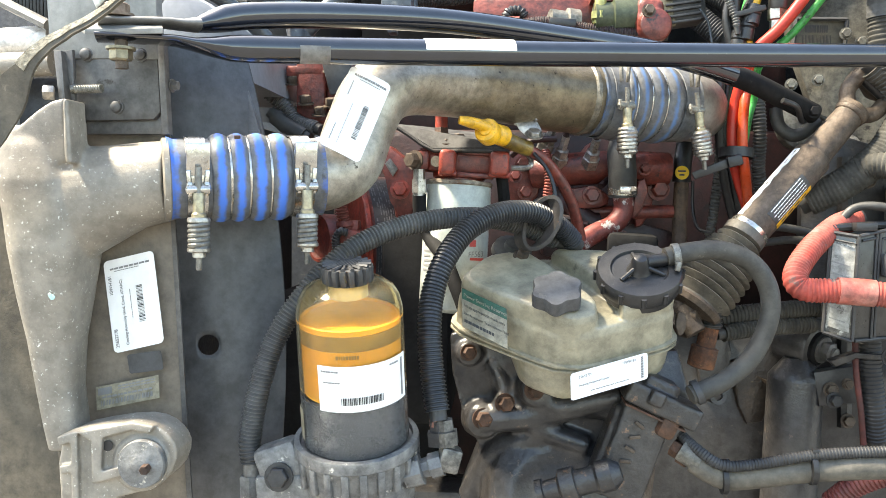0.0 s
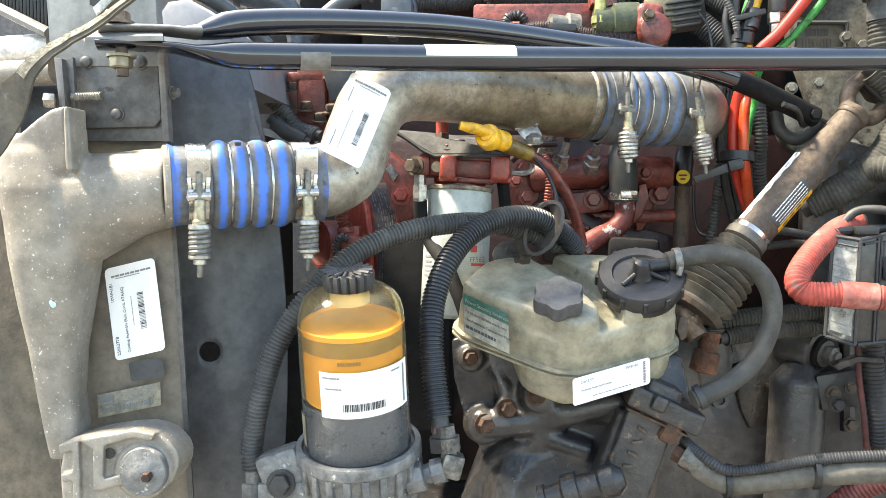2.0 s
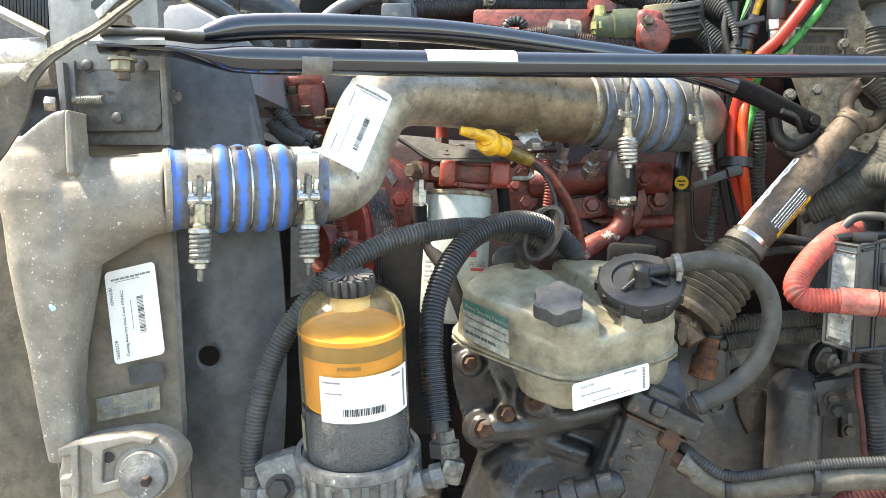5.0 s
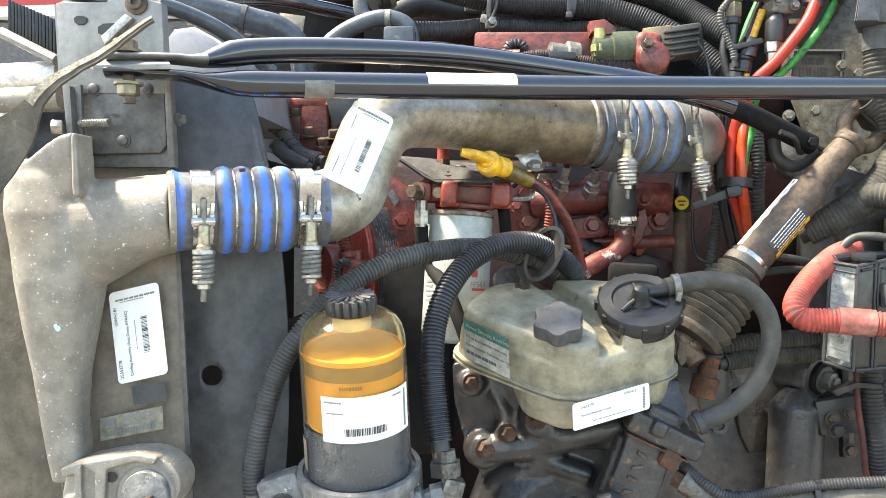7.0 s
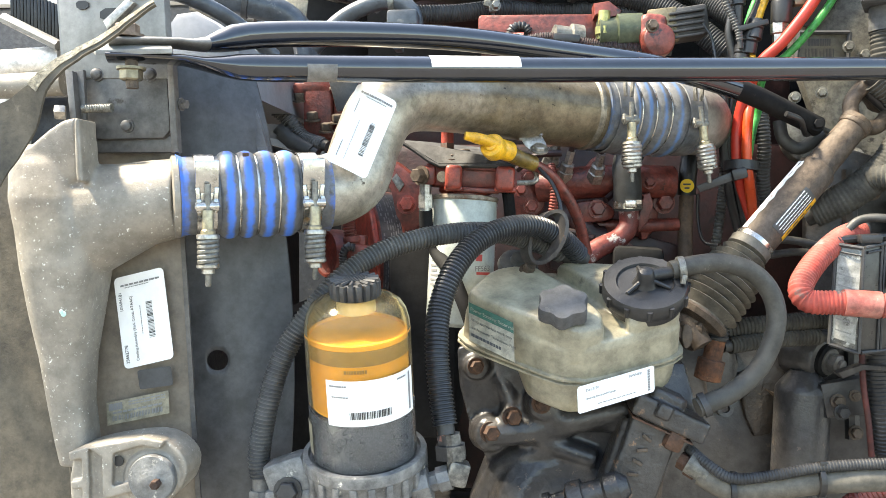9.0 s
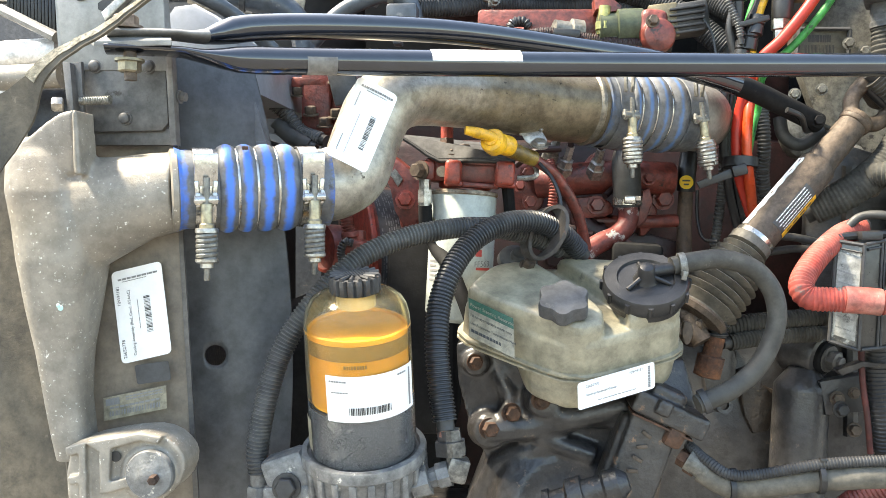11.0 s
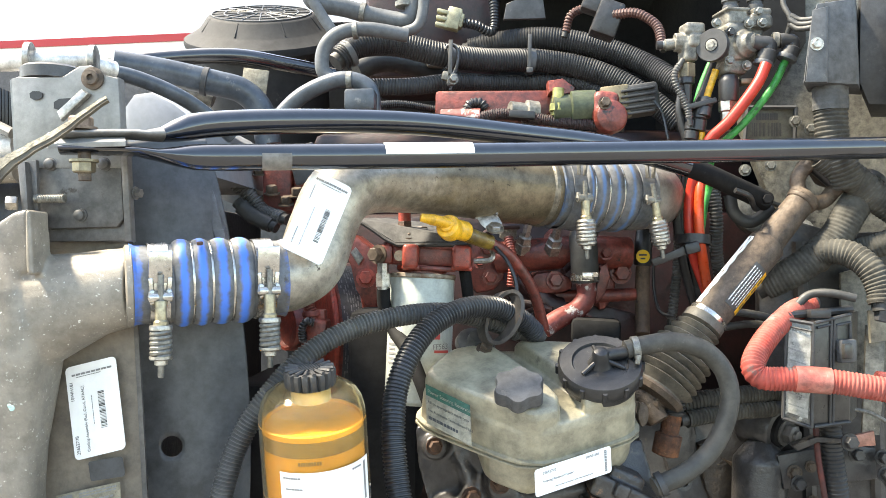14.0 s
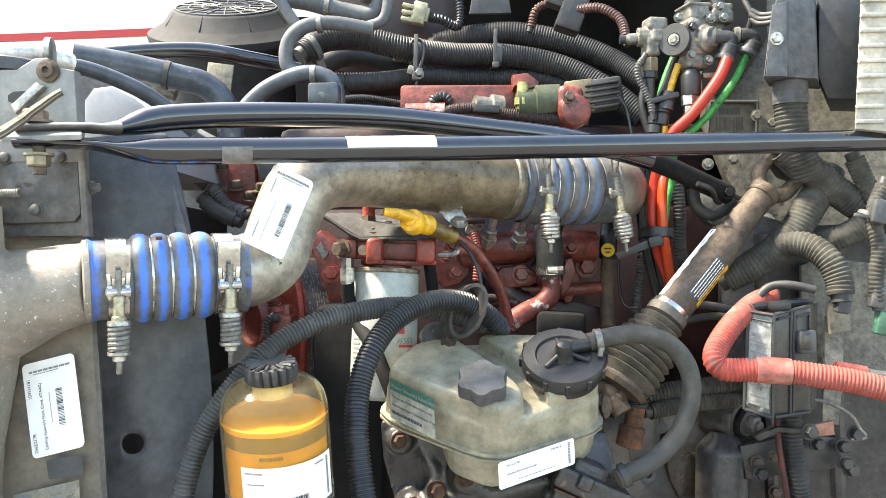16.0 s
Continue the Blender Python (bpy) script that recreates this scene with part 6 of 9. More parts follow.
bm = B()
tube(bm, [(0.5245, 1.263, 1.3969), (0.5483, 1.261, 1.396), (0.5716, 1.258, 1.3944)], 0.0185, 20)
part("tape_wrap", bm, mat("faded_pink_tape", (0.34, 0.15, 0.12), (0.36, 0.075, 0.055), 0.5, 0, 25, 180, 0.05, (0.25, 0.20, 0.17), 0.02), red_loom, "faded pink tape wrap")

# ---- engine ----
eng = thing("engine", (0.1, 1.95, 0.95), "red painted diesel engine, grimy, with pulleys and fuel rails", "engine")
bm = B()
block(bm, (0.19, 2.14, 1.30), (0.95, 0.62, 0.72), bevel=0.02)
part("block", bm, RED_SHADED, eng)
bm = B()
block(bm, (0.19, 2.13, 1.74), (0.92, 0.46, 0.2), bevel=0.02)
part("cylinder_head", bm, RED_SHADED, eng)
bm = B()
block(bm, (0.2, 2.12, 0.86), (0.8, 0.5, 0.24), bevel=0.04)
part("oil_pan", bm, DARK_METAL, eng)
# front of the engine: damper, covers and pulleys
dax = Vector((1, 0.44, 0)).normalized()
dmp = V((-0.2041, 1.76, 1.4153))
bm = B()
lathe(bm, dmp, dax, [(0.09, -0.020), (0.140, -0.024), (0.144, -0.022), (0.144, 0.036), (0.140, 0.040), (0.10, 0.042)], 72)
part("vibration_damper", bm, RED, eng, "red crank damper with a worn dark label")
bm = B()
lathe(bm, dmp - dax * 0.024, dax, [(0.10, -0.010), (0.146, -0.009), (0.149, -0.006), (0.149, 0.000), (0.146, 0.003), (0.10, 0.004)], 64)
part("red_flange", bm, RED_SUNLIT, eng)
part("damper_label", wrap(B(), dmp, dax, 0.144, -34, 72, -0.016, 0.034, 0.0012, 30), mat("worn_dark_label", (0.028, 0.032, 0.038), (0.055, 0.060, 0.068), 0.42, 0, 18, 160, 0.1, (0.11, 0.115, 0.12), 0.02, speckscale=50), eng, "curved dark grey label")
random.seed(31)
bm = B()
for q in range(9):
    h = -0.012 + q * 0.0047
    a = -30 + random.random() * 6
    while a < 64:
        w = random.uniform(1.2, 5.5)
        if random.random() < 0.72:
            wrap(bm, dmp, dax, 0.144, a, a + w, h, h + random.choice((0.0013, 0.0018, 0.0026)), 0.0017, 2)
        a += w + random.uniform(0.6, 2.5)
part("damper_print", bm, mat("worn_pale_print", (0.20, 0.21, 0.22), (0.05, 0.055, 0.06), 0.5, 0, 70, 200, 0.0, grime=0), eng, "worn pale print")
bm = B()
prism(bm, [(-0.1612, 1.59, 1.5902), (-0.1317, 1.58, 1.6097), (-0.0854, 1.58, 1.5723), (-0.0809, 1.58, 1.5188), (-0.0966, 1.58, 1.4767), (-0.1187, 1.58, 1.4704), (-0.125, 1.58, 1.5163), (-0.1401, 1.585, 1.5522)], 0.09, 0.008)
part("timing_cover", bm, RED, eng)
bm = B()
bolt(bm, (-0.1129, 1.578, 1.5323), (0.1, -1, 0.1), 0.013, 0.014)
part("cover_bolt", bm, RED_SUNLIT, eng)
bm = B()
prism(bm, [(-0.1397, 1.574, 1.5776), (-0.1308, 1.574, 1.5876), (-0.1166, 1.574, 1.5689), (-0.1255, 1.574, 1.555)], 0.005, 0.001)
part("rating_plate", bm, ZINC_DULL, eng, "small worn metal plate")
bm = B()
lathe(bm, (-0.2693, 1.64, 1.4419), (-0.75, -0.66, 0), [(0.044, -0.03), (0.046, -0.002), (0.044, 0.004), (0.039, 0.004), (0.036, -0.004), (0.02, -0.006)], 40)
part("idler_pulley", bm, RED, eng)
bm = B()
ribbed(bm, [(-0.2142, 1.55, 1.5222), (-0.2101, 1.55, 1.4878), (-0.2041, 1.55, 1.4682)], 0.012, 0.005, 0.002, 14)
part("ribbed_sleeve", bm, RED, eng)
bm = B()
block(bm, (-0.1997, 1.56, 1.4283), (0.04, 0.05, 0.07), (0, 8, 0), 0.006)
block(bm, (-0.1939, 1.56, 1.4631), (0.026, 0.03, 0.03), (0, 0, 0), 0.004)
lathe(bm, (-0.2055, 1.552, 1.476), (0.1, 0, -1), [(0.016, 0), (0.017, 0.003), (0.017, 0.009), (0.014, 0.011), (0.014, 0.03)], 16)
part("sensor_block", bm, RED, eng)
bm = B()
ribbed(bm, [(-0.1983, 1.53, 1.4572), (-0.2092, 1.525, 1.4591), (-0.217, 1.525, 1.4455), (-0.2159, 1.53, 1.4238)], 0.0075, 0.0045, 0.0016, 12)
part("small_conduit", bm, CONDUIT, eng, "small black corrugated conduit")
bm = B()
block(bm, (-0.2895, 1.7, 1.7161), (0.055, 0.10, 0.12), (0, 0, 0), 0.006)
block(bm, (-0.3013, 1.68, 1.7505), (0.07, 0.06, 0.02), (0, 0, 0), 0.004)
block(bm, (-0.2459, 1.7, 1.7162), (0.03, 0.08, 0.10), (0, 0, 0), 0.004)
part("thermostat_housing", bm, RED, eng)
for at in ((-0.3244, 1.66, 1.7267), (-0.2974, 1.645, 1.6886), ((-0.271, 1.645, 1.668)), (-0.2499, 1.645, 1.6836), (-0.3233, 1.66, 1.6693), (-0.2512, 1.645, 1.7475)):
    bm = B()
    bolt(bm, at, (0, -0.3, 1), 0.011, 0.014)
    part("housing_bolt", bm, BROWN_STEEL, eng)
bm = B()
block(bm, (-0.2306, 1.62, 1.7418), (0.05, 0.012, 0.07), (0, -15, 0), 0.003)
part("grey_bracket", bm, GREY_BOX, eng)
# engine front roughed in, blackened to stand in for the unlit gap
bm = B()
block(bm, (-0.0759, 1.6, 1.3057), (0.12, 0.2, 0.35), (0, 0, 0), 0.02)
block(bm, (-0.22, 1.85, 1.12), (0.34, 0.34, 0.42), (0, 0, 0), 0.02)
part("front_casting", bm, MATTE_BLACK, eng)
# side of the block: rails, bosses and pipes
bm = B()
tube(bm, [(0.1242, 1.66, 1.5678), (0.1895, 1.64, 1.5727), (0.2702, 1.64, 1.5774), (0.364, 1.66, 1.5749)], 0.030, 18)
part("fuel_manifold", bm, RED, eng)
bm = B()
tube(bm, [(0.1821, 1.66, 1.499), (0.2833, 1.65, 1.4962), (0.376, 1.66, 1.4991)], 0.012, 14)
part("lower_rail", bm, RED, eng)
bm = B()
tube(bm, [(0.1661, 1.66, 1.5268), (0.2208, 1.63, 1.4794), (0.241, 1.63, 1.4756)], 0.02, 14)
part("oil_gallery_pipe", bm, RED_SHADED, eng)
for o in ([(0.1787, 1.62, 1.5367), (0.2286, 1.62, 1.5442), (0.2588, 1.62, 1.5274), (0.2543, 1.62, 1.5042), (0.1894, 1.62, 1.4995)], [(0.0564, 1.66, 1.6035), (0.108, 1.66, 1.6121), (0.1396, 1.66, 1.5731), (0.1303, 1.66, 1.5109), (0.0683, 1.66, 1.4978)],
          [(0.312, 1.66, 1.5488), (0.3341, 1.66, 1.5562), (0.345, 1.66, 1.5235), (0.3259, 1.66, 1.4718), (0.3056, 1.66, 1.4695)], [(0.2189, 1.64, 1.6237), (0.2412, 1.64, 1.6157), (0.2381, 1.64, 1.5731), (0.2098, 1.64, 1.5729)], [(0.1422, 1.68, 1.4689), (0.3905, 1.68, 1.4772), (0.3925, 1.68, 1.399), (0.1434, 1.68, 1.3951)]):
    bm = B()
    prism(bm, o, 0.12, 0.006, rounded=1)
    # the wide boss takes the red that has shade in its colour
    part("boss", bm, RED_SHADED if abs(o[1][0] - o[0][0]) > 0.2 else RED, eng)
for at, rr in (((0.2257, 1.618, 1.5261), 0.0125), ((0.3497, 1.66, 1.5379), 0.015), ((0.1032, 1.655, 1.5829), 0.011), ((0.2856, 1.66, 1.4506), 0.010), ((0.1092, 1.655, 1.5314), 0.011)):
    bm = B()
    bolt(bm, at, (0.1, -1, 0.05), rr, rr)
    part("head_bolt", bm, RED, eng)
for a, b in (((0.1678, 1.62, 1.5869), (0.1758, 1.6, 1.6207)), ((0.2218, 1.61, 1.5858), (0.2279, 1.58, 1.6196)), ((0.1423, 1.62, 1.6119), (0.1557, 1.6, 1.6453))):
    bm = B()
    lathe(bm, a, V(b) - V(a), [(0.016, -0.01), (0.016, 0.008), (0.013, 0.009), (0.013, 0.022), (0.008, 0.024), (0.008, 0.05)], 6)
    part("injector_line_nut", bm, ZINC, eng, "paint-chipped line nut")
bm = B()
for pts in ([(0.1758, 1.6, 1.6207), (0.1788, 1.58, 1.6534), (0.1647, 1.6, 1.6897), (0.1269, 1.66, 1.7169)], [(0.2279, 1.58, 1.6196), (0.2311, 1.57, 1.6527), (0.2655, 1.62, 1.6823)], [(0.1557, 1.6, 1.6453), (0.1354, 1.6, 1.6748), (0.0964, 1.66, 1.6964)]):
    sweep(bm, curve(pts, 20), 0.0055, 8)
part("injector_lines", bm, RED_SHADED, eng)
bm = B()
ribbed(bm, [(0.1415, 1.6, 1.6027), (0.1482, 1.58, 1.5604), (0.145, 1.58, 1.5161)], 0.009, 0.005, 0.0015, 10)
part("sensor_sleeve", bm, RED, eng)
# coolant hose and flaking pipe
bm = B()
tube(bm, [(0.2818, 1.6, 1.6262), (0.2725, 1.585, 1.6026), (0.2735, 1.58, 1.5712), (0.2761, 1.585, 1.5244)], 0.0245, 20, 30)
wh = part("coolant_hose", bm, RUBBER, eng, "black rubber coolant hose")
bm = B()
lathe(bm, (0.2758, 1.585, 1.5401), (0, 0, -1), [(0.0252, 0), (0.026, 0.0005), (0.026, 0.014), (0.0252, 0.0145)], 30)
block(bm, (0.2778, 1.556, 1.5348), (0.022, 0.008, 0.014), (0, 0, 0), 0.002)
lathe(bm, (0.2871, 1.555, 1.5339), (1, -0.2, 0), [(0.0085, 0), (0.0085, 0.008), (0.006, 0.009)], 6)
part("worm_clamp", bm, STAINLESS, wh, "steel worm drive clamp")
FLAKE = mat("flaking_red_pipe_paint", (0.20, 0.04, 0.03), (0.13, 0.03, 0.025), 0.5, 0.1, 30, 140, 0.3, (0.50, 0.46, 0.43), 0.10, speckscale=34)
bm = B()
tube(bm, [(0.276, 1.585, 1.5273), (0.2776, 1.585, 1.4979), (0.26, 1.58, 1.4751), (0.2301, 1.57, 1.4613), (0.2005, 1.56, 1.4438)], 0.0175, 18, 30)
part("water_pipe", bm, FLAKE, eng, "red pipe with flaking paint")
bm = B()
block(bm, (0.2914, 1.57, 1.4387), (0.085, 0.06, 0.045), (0, 3, -6), 0.010)
part("black_module", bm, MATTE_BLACK, eng, "small black plastic module")
# tube with the yellow dot
bm = B()
tube(bm, [(0.401, 1.68, 1.6275), (0.3936, 1.668, 1.5856), (0.3928, 1.67, 1.5528)], 0.0165, 16)
dot = part("rubber_sleeve", bm, BLACK, eng, "black rubber sleeve")
bm = B()
lathe(bm, (0.3896, 1.651, 1.5686), (0, -1, 0.1), [(0.0125, 0), (0.0125, 0.001)], 24)
part("yellow_dot", bm, mat("yellow_sticker", (0.80, 0.50, 0.01), (0.74, 0.45, 0.01), 0.5, 0, 30, 150, 0.0, grime=0.1), dot, "round yellow sticker")
for w, dz in ((0.014, 0.0028), (0.009, -0.0040)):
    bm = B()
    block(bm, tuple(V((0.3893, 1.6495, 1.5686)) + Z * dz), (w, 0.0006, 0.0030), (0, 0, 0))
    part("print", bm, INK, dot)
bm = B()
tube(bm, [(0.3929, 1.67, 1.5497), (0.3893, 1.66, 1.4931), (0.386, 1.64, 1.4273)], 0.0135, 14)
part("breather_pipe", bm, mat("rust_tan_pipe", (0.15, 0.095, 0.062), (0.075, 0.050, 0.036), 0.7, 0.05, 24, 140, 0.4, (0.045, 0.032, 0.025), 0.02), eng, "brown rusted pipe")
# valve cover, sensors on top
bm = B()
block(bm, (0.1355, 1.66, 1.8349), (0.24, 0.16, 0.06), (0, 1, -3), 0.006)
part("valve_cover", bm, RED, eng)
bm = B()
block(bm, (0.1362, 1.68, 1.8596), (0.23, 0.14, 0.010), (0, 1, -3), 0.003)
part("cover_rim", bm, RED, eng)
bm = B()
ribbed(bm, [(0.0682, 1.57, 1.8267), (0.0753, 1.57, 1.8386), (0.0913, 1.57, 1.8404), (0.1012, 1.57, 1.8303)], 0.010, 0.005, 0.002)
part("small_sleeve", bm, BLACK, eng)
bm = B()
lathe(bm, (0.1908, 1.57, 1.8203), (-1, -0.3, 0.1), [(0.022, 0), (0.022, 0.02), (0.016, 0.022), (0.016, 0.05)], 20)
part("sensor_cup", bm, VALVE_ALU, eng)
bm = B()
lathe(bm, (0.2357, 1.55, 1.8263), (1, 0.1, 0.03), [(0.014, -0.02), (0.024, -0.018), (0.024, 0.01), (0.030, 0.012), (0.030, 0.055), (0.024, 0.06)], 24)
block(bm, (0.2662, 1.56, 1.8227), (0.09, 0.05, 0.04), (0, 0, 0), 0.006)
part("olive_casting", bm, OLIVE, eng, "olive painted casting")
bm = B()
block(bm, (0.306, 1.55, 1.8258), (0.046, 0.06, 0.052), (0, 6, 0), 0.012)
lathe(bm, (0.314, 1.525, 1.8058), (0.1, -1, 0), [(0.028, -0.03), (0.029, 0), (0.026, 0.012), (0.012, 0.016)], 24)
remeshed(part("red_elbow", bm, RED, eng), 0.0022, 3)
bm = B()
bolt(bm, (0.3019, 1.512, 1.8269), (0.1, -1, 0.2), 0.0085, 0.009)
part("elbow_bolt", bm, BROWN_STEEL, eng)
bm = B()
block(bm, (0.326, 1.545, 1.8344), (0.050, 0.010, 0.058), (0, -6, 0), 0.004)
part("gasket_plate", bm, mat("brassy_plate", (0.20, 0.165, 0.10), (0.12, 0.10, 0.062), 0.5, 0.3), eng, "brown brassy plate")
bm = B()
block(bm, (0.3673, 1.575, 1.8413), (0.066, 0.07, 0.050), (0, -8, 0), 0.006)
actuator = part("black_actuator", bm, DUSTY_BLACK, eng, "ribbed black actuator")
for k in range(5):
    bm = B()
    block(bm, tuple(V((0.3627, 1.537, 1.8354)) + Z * (0.020 - 0.010 * k)), (0.058, 0.006, 0.004), (0, -8, 0), 0.001)
    part("rib", bm, DUSTY_BLACK, actuator)
bm = B()
tube(bm, [(0.2249, 1.54, 1.8119), (0.2272, 1.54, 1.8589)], 0.010, 12)
lathe(bm, (0.226, 1.54, 1.8198), (0, 0, 1), [(0.016, 0), (0.016, 0.012)], 6)
part("brass_fitting", bm, mat("green_brass", (0.25, 0.26, 0.09), (0.33, 0.30, 0.12), 0.4, 0.6), eng, "green tarnished fitting")
bm = B()
prism(bm, [(0.2088, 1.54, 1.8729), (0.2351, 1.54, 1.8765), (0.2554, 1.54, 1.8605), (0.2534, 1.54, 1.8469), (0.234, 1.54, 1.853), (0.2106, 1.54, 1.8513)], 0.04, 0.004)
part("red_cap", bm, RED, eng)
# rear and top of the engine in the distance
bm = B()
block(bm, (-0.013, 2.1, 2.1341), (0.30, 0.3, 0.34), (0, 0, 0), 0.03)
part("rocker_housing", bm, RED_SHADED, eng)
for at in ((0.0337, 1.9, 2.0785), (-0.0043, 1.92, 1.9981)):
    bm = B()
    block(bm, at, (0.04, 0.04, 0.035), (0, 0, 10), 0.005)
    part("connector", bm, VALVE_ALU, eng)
bm = B()
prism(bm, [(0.1479, 1.85, 2.0986), (0.1775, 1.85, 2.11), (0.2189, 1.85, 2.1449), (0.2302, 1.85, 2.0665), (0.1418, 1.85, 2.0655)], 0.01, 0.002)
part("heat_shield", bm, GREY_BOX, eng)

# ---- left: canvas flap, baffle and cooler top ----
flap = thing("canvas_flap", (-0.3898, 0.88, 1.6284), "grimy rubber canvas flap with a frayed edge", "flap")
path = curve([(-0.5252, 0.905, 1.5401), (-0.4853, 0.91, 1.5799), (-0.446, 0.915, 1.6127), (-0.4111, 0.92, 1.6535), (-0.3792, 0.925, 1.6818), (-0.3404, 0.935, 1.7137), (-0.3033, 0.945, 1.7354)], 40)
wd = [0.0500, 0.0450, 0.0270, 0.0095, 0.0055, 0.0044, 0.0028]
def ribbon(i0, i1, a, b, back):
    bm = B()
    sec = []
    for i in range(i0, i1):
        k = i / 39 * 6
        q = min(5, int(k))
        w = wd[q] + (wd[q + 1] - wd[q]) * (k - q)
        d = (path[min(39, i + 1)] - path[max(0, i - 1)]).normalized()
        twist = radians(-20 + 50 * i / 39)
        n = (Vector((0.0, -1, 0)) * math.cos(twist) + Z * math.sin(twist))
        n = (n - d * n.dot(d)).normalized()
        s = d.cross(n)
        jit = 0.0012 * noise.noise(path[i] * 90)
        bend = n * 0.006 * math.sin(i * 0.35)
        sec.append([path[i] + bend + s * (w * a + jit) + n * back, path[i] + bend + s * (w * b + jit) + n * back, path[i] + bend + s * (w * b + jit) + n * (back - 0.004), path[i] + bend + s * (w * a + jit) + n * (back - 0.004)])
    return rings(bm, sec)
part("strip", ribbon(0, 40, -1, 1, 0.0), CANVAS, flap)
bm = B()
sweep(bm, curve([(-0.5048, 0.907, 1.5425), (-0.5772, 0.96, 1.5305), (-0.6885, 1.06, 1.5273), (-0.7522, 1.124, 1.528)], 16), 0.018, 10, flat=0.3)
part("hem", bm, CANVAS, flap)
part("frayed_edge", ribbon(19, 40, -1.12, 0.1, 0.0012), FRAY, flap, "pale frayed edge")
bm = B()
prism(bm, [(-0.7666, 1.12, 1.5895), (-0.5341, 1.11, 1.59), (-0.4755, 1.105, 1.1162), (-0.4846, 1.1, 1.0736), (-0.7818, 1.12, 1.0541)], 0.006)
baffle = thing("rubber_baffle", (-0.63, 1.11, 1.06), "dusty brown rubber air baffle beside the cooler tank", "baffle")
part("sheet", bm, CANVAS, baffle)
bm = B()
sweep(bm, [V((-0.5335, 1.106, 1.588)), V((-0.5045, 1.104, 1.352)), V((-0.4765, 1.101, 1.117))], 0.004, 8)
part("edge_bead", bm, CANVAS, baffle)

cool = thing("cooler_core", (-0.6, 1.2, 1.6), "pale aluminium cooler core with black fins and a pale top rail", "cooler")
bm = B()
block(bm, (-0.62, 1.45, 1.62), (0.09, 0.62, 0.16), (0, 0, 0), 0.008)
part("core_end", bm, mat("bright_aluminium", (0.72, 0.71, 0.68), (0.62, 0.60, 0.57), 0.4, 0.3), cool, "bright dusty aluminium end")
bm = B()
tube(bm, [(-0.5905, 1.12, 1.6774), (-0.4976, 1.12, 1.6816)], 0.016, 16)
part("header_tube", bm, ALU, cool)
bm = B()
tube(bm, [(-0.6085, 1.15, 1.7097), (-0.5132, 1.15, 1.7152)], 0.02, 16)
part("header_tube", bm, mat("pale_aluminium", (0.6, 0.58, 0.55), (0.7, 0.68, 0.66), 0.45, 0.3), cool)
f0, f1 = V((-0.5843, 1.13, 1.7674)), V((-0.4991, 1.11, 1.727))
g0, g1 = V((-0.5835, 1.13, 1.8117)), V((-0.4984, 1.11, 1.776))
bm = B()
sweep(bm, [f0, f1], 0.007, 8)
part("fin_rail", bm, POST, cool)
bm = B()
prism(bm, [f0 + Y * 0.03, f1 + Y * 0.03, g1 + Y * 0.03, g0 + Y * 0.03], 0.01)
part("fin_backing", bm, ALU_DULL, cool, "grey core behind the fins")
for k in range(16):
    t = (k + 0.5) / 16
    bm = B()
    a, b = f0.lerp(f1, t), g0.lerp(g1, t)
    block(bm, tuple(a.lerp(b, 0.5) + Y * 0.02), (0.0035, 0.03, (b - a).length), (0, 0, 20), 0.0005)
    part("fin", bm, BLACK, cool)
bm = B()
lathe(bm, (-0.4439, 1.1, 1.8007), (0, 0, 1), [(0.036, -0.01), (0.036, 0.004), (0.032, 0.007)], 28)
part("cap", bm, GREY_BOX, cool)
bm = B()
tube(bm, [(-0.5388, 1.14, 1.8253), (-0.4789, 1.14, 1.826), (-0.4361, 1.16, 1.8285), (-0.4078, 1.2, 1.8248)], 0.013, 14)
part("condenser_line", bm, mat("pale_line_metal", (0.68, 0.67, 0.64), (0.6, 0.58, 0.55), 0.4, 0.4), cool)
for x0 in ((-0.4877, 1.12, 1.8251), (-0.4133, 1.14, 1.8251)):
    bm = B()
    lathe(bm, x0, (1, 0.2, 0), [(0.018, 0), (0.02, 0.001), (0.02, 0.008), (0.018, 0.009)], 20)
    part("line_clamp", bm, ZINC, cool)
# white fan cowl above the shroud
bm = B()
prism(bm, [(-0.4622, 1.36, 1.7005), (-0.4621, 1.36, 1.8058), (-0.4479, 1.36, 1.825), (-0.416, 1.36, 1.829), (-0.3805, 1.36, 1.8101), (-0.3469, 1.36, 1.7834), (-0.3329, 1.36, 1.6994)], 0.45, 0.012)
tagged(part("fan_cowl", bm, mat("pale_grey_cowl", (0.19, 0.195, 0.21), (0.235, 0.24, 0.25), 0.35, 0, 6, 160, 0.04, grime=0.15)), "pale grey curved fan cowl above the shroud", "cowl")

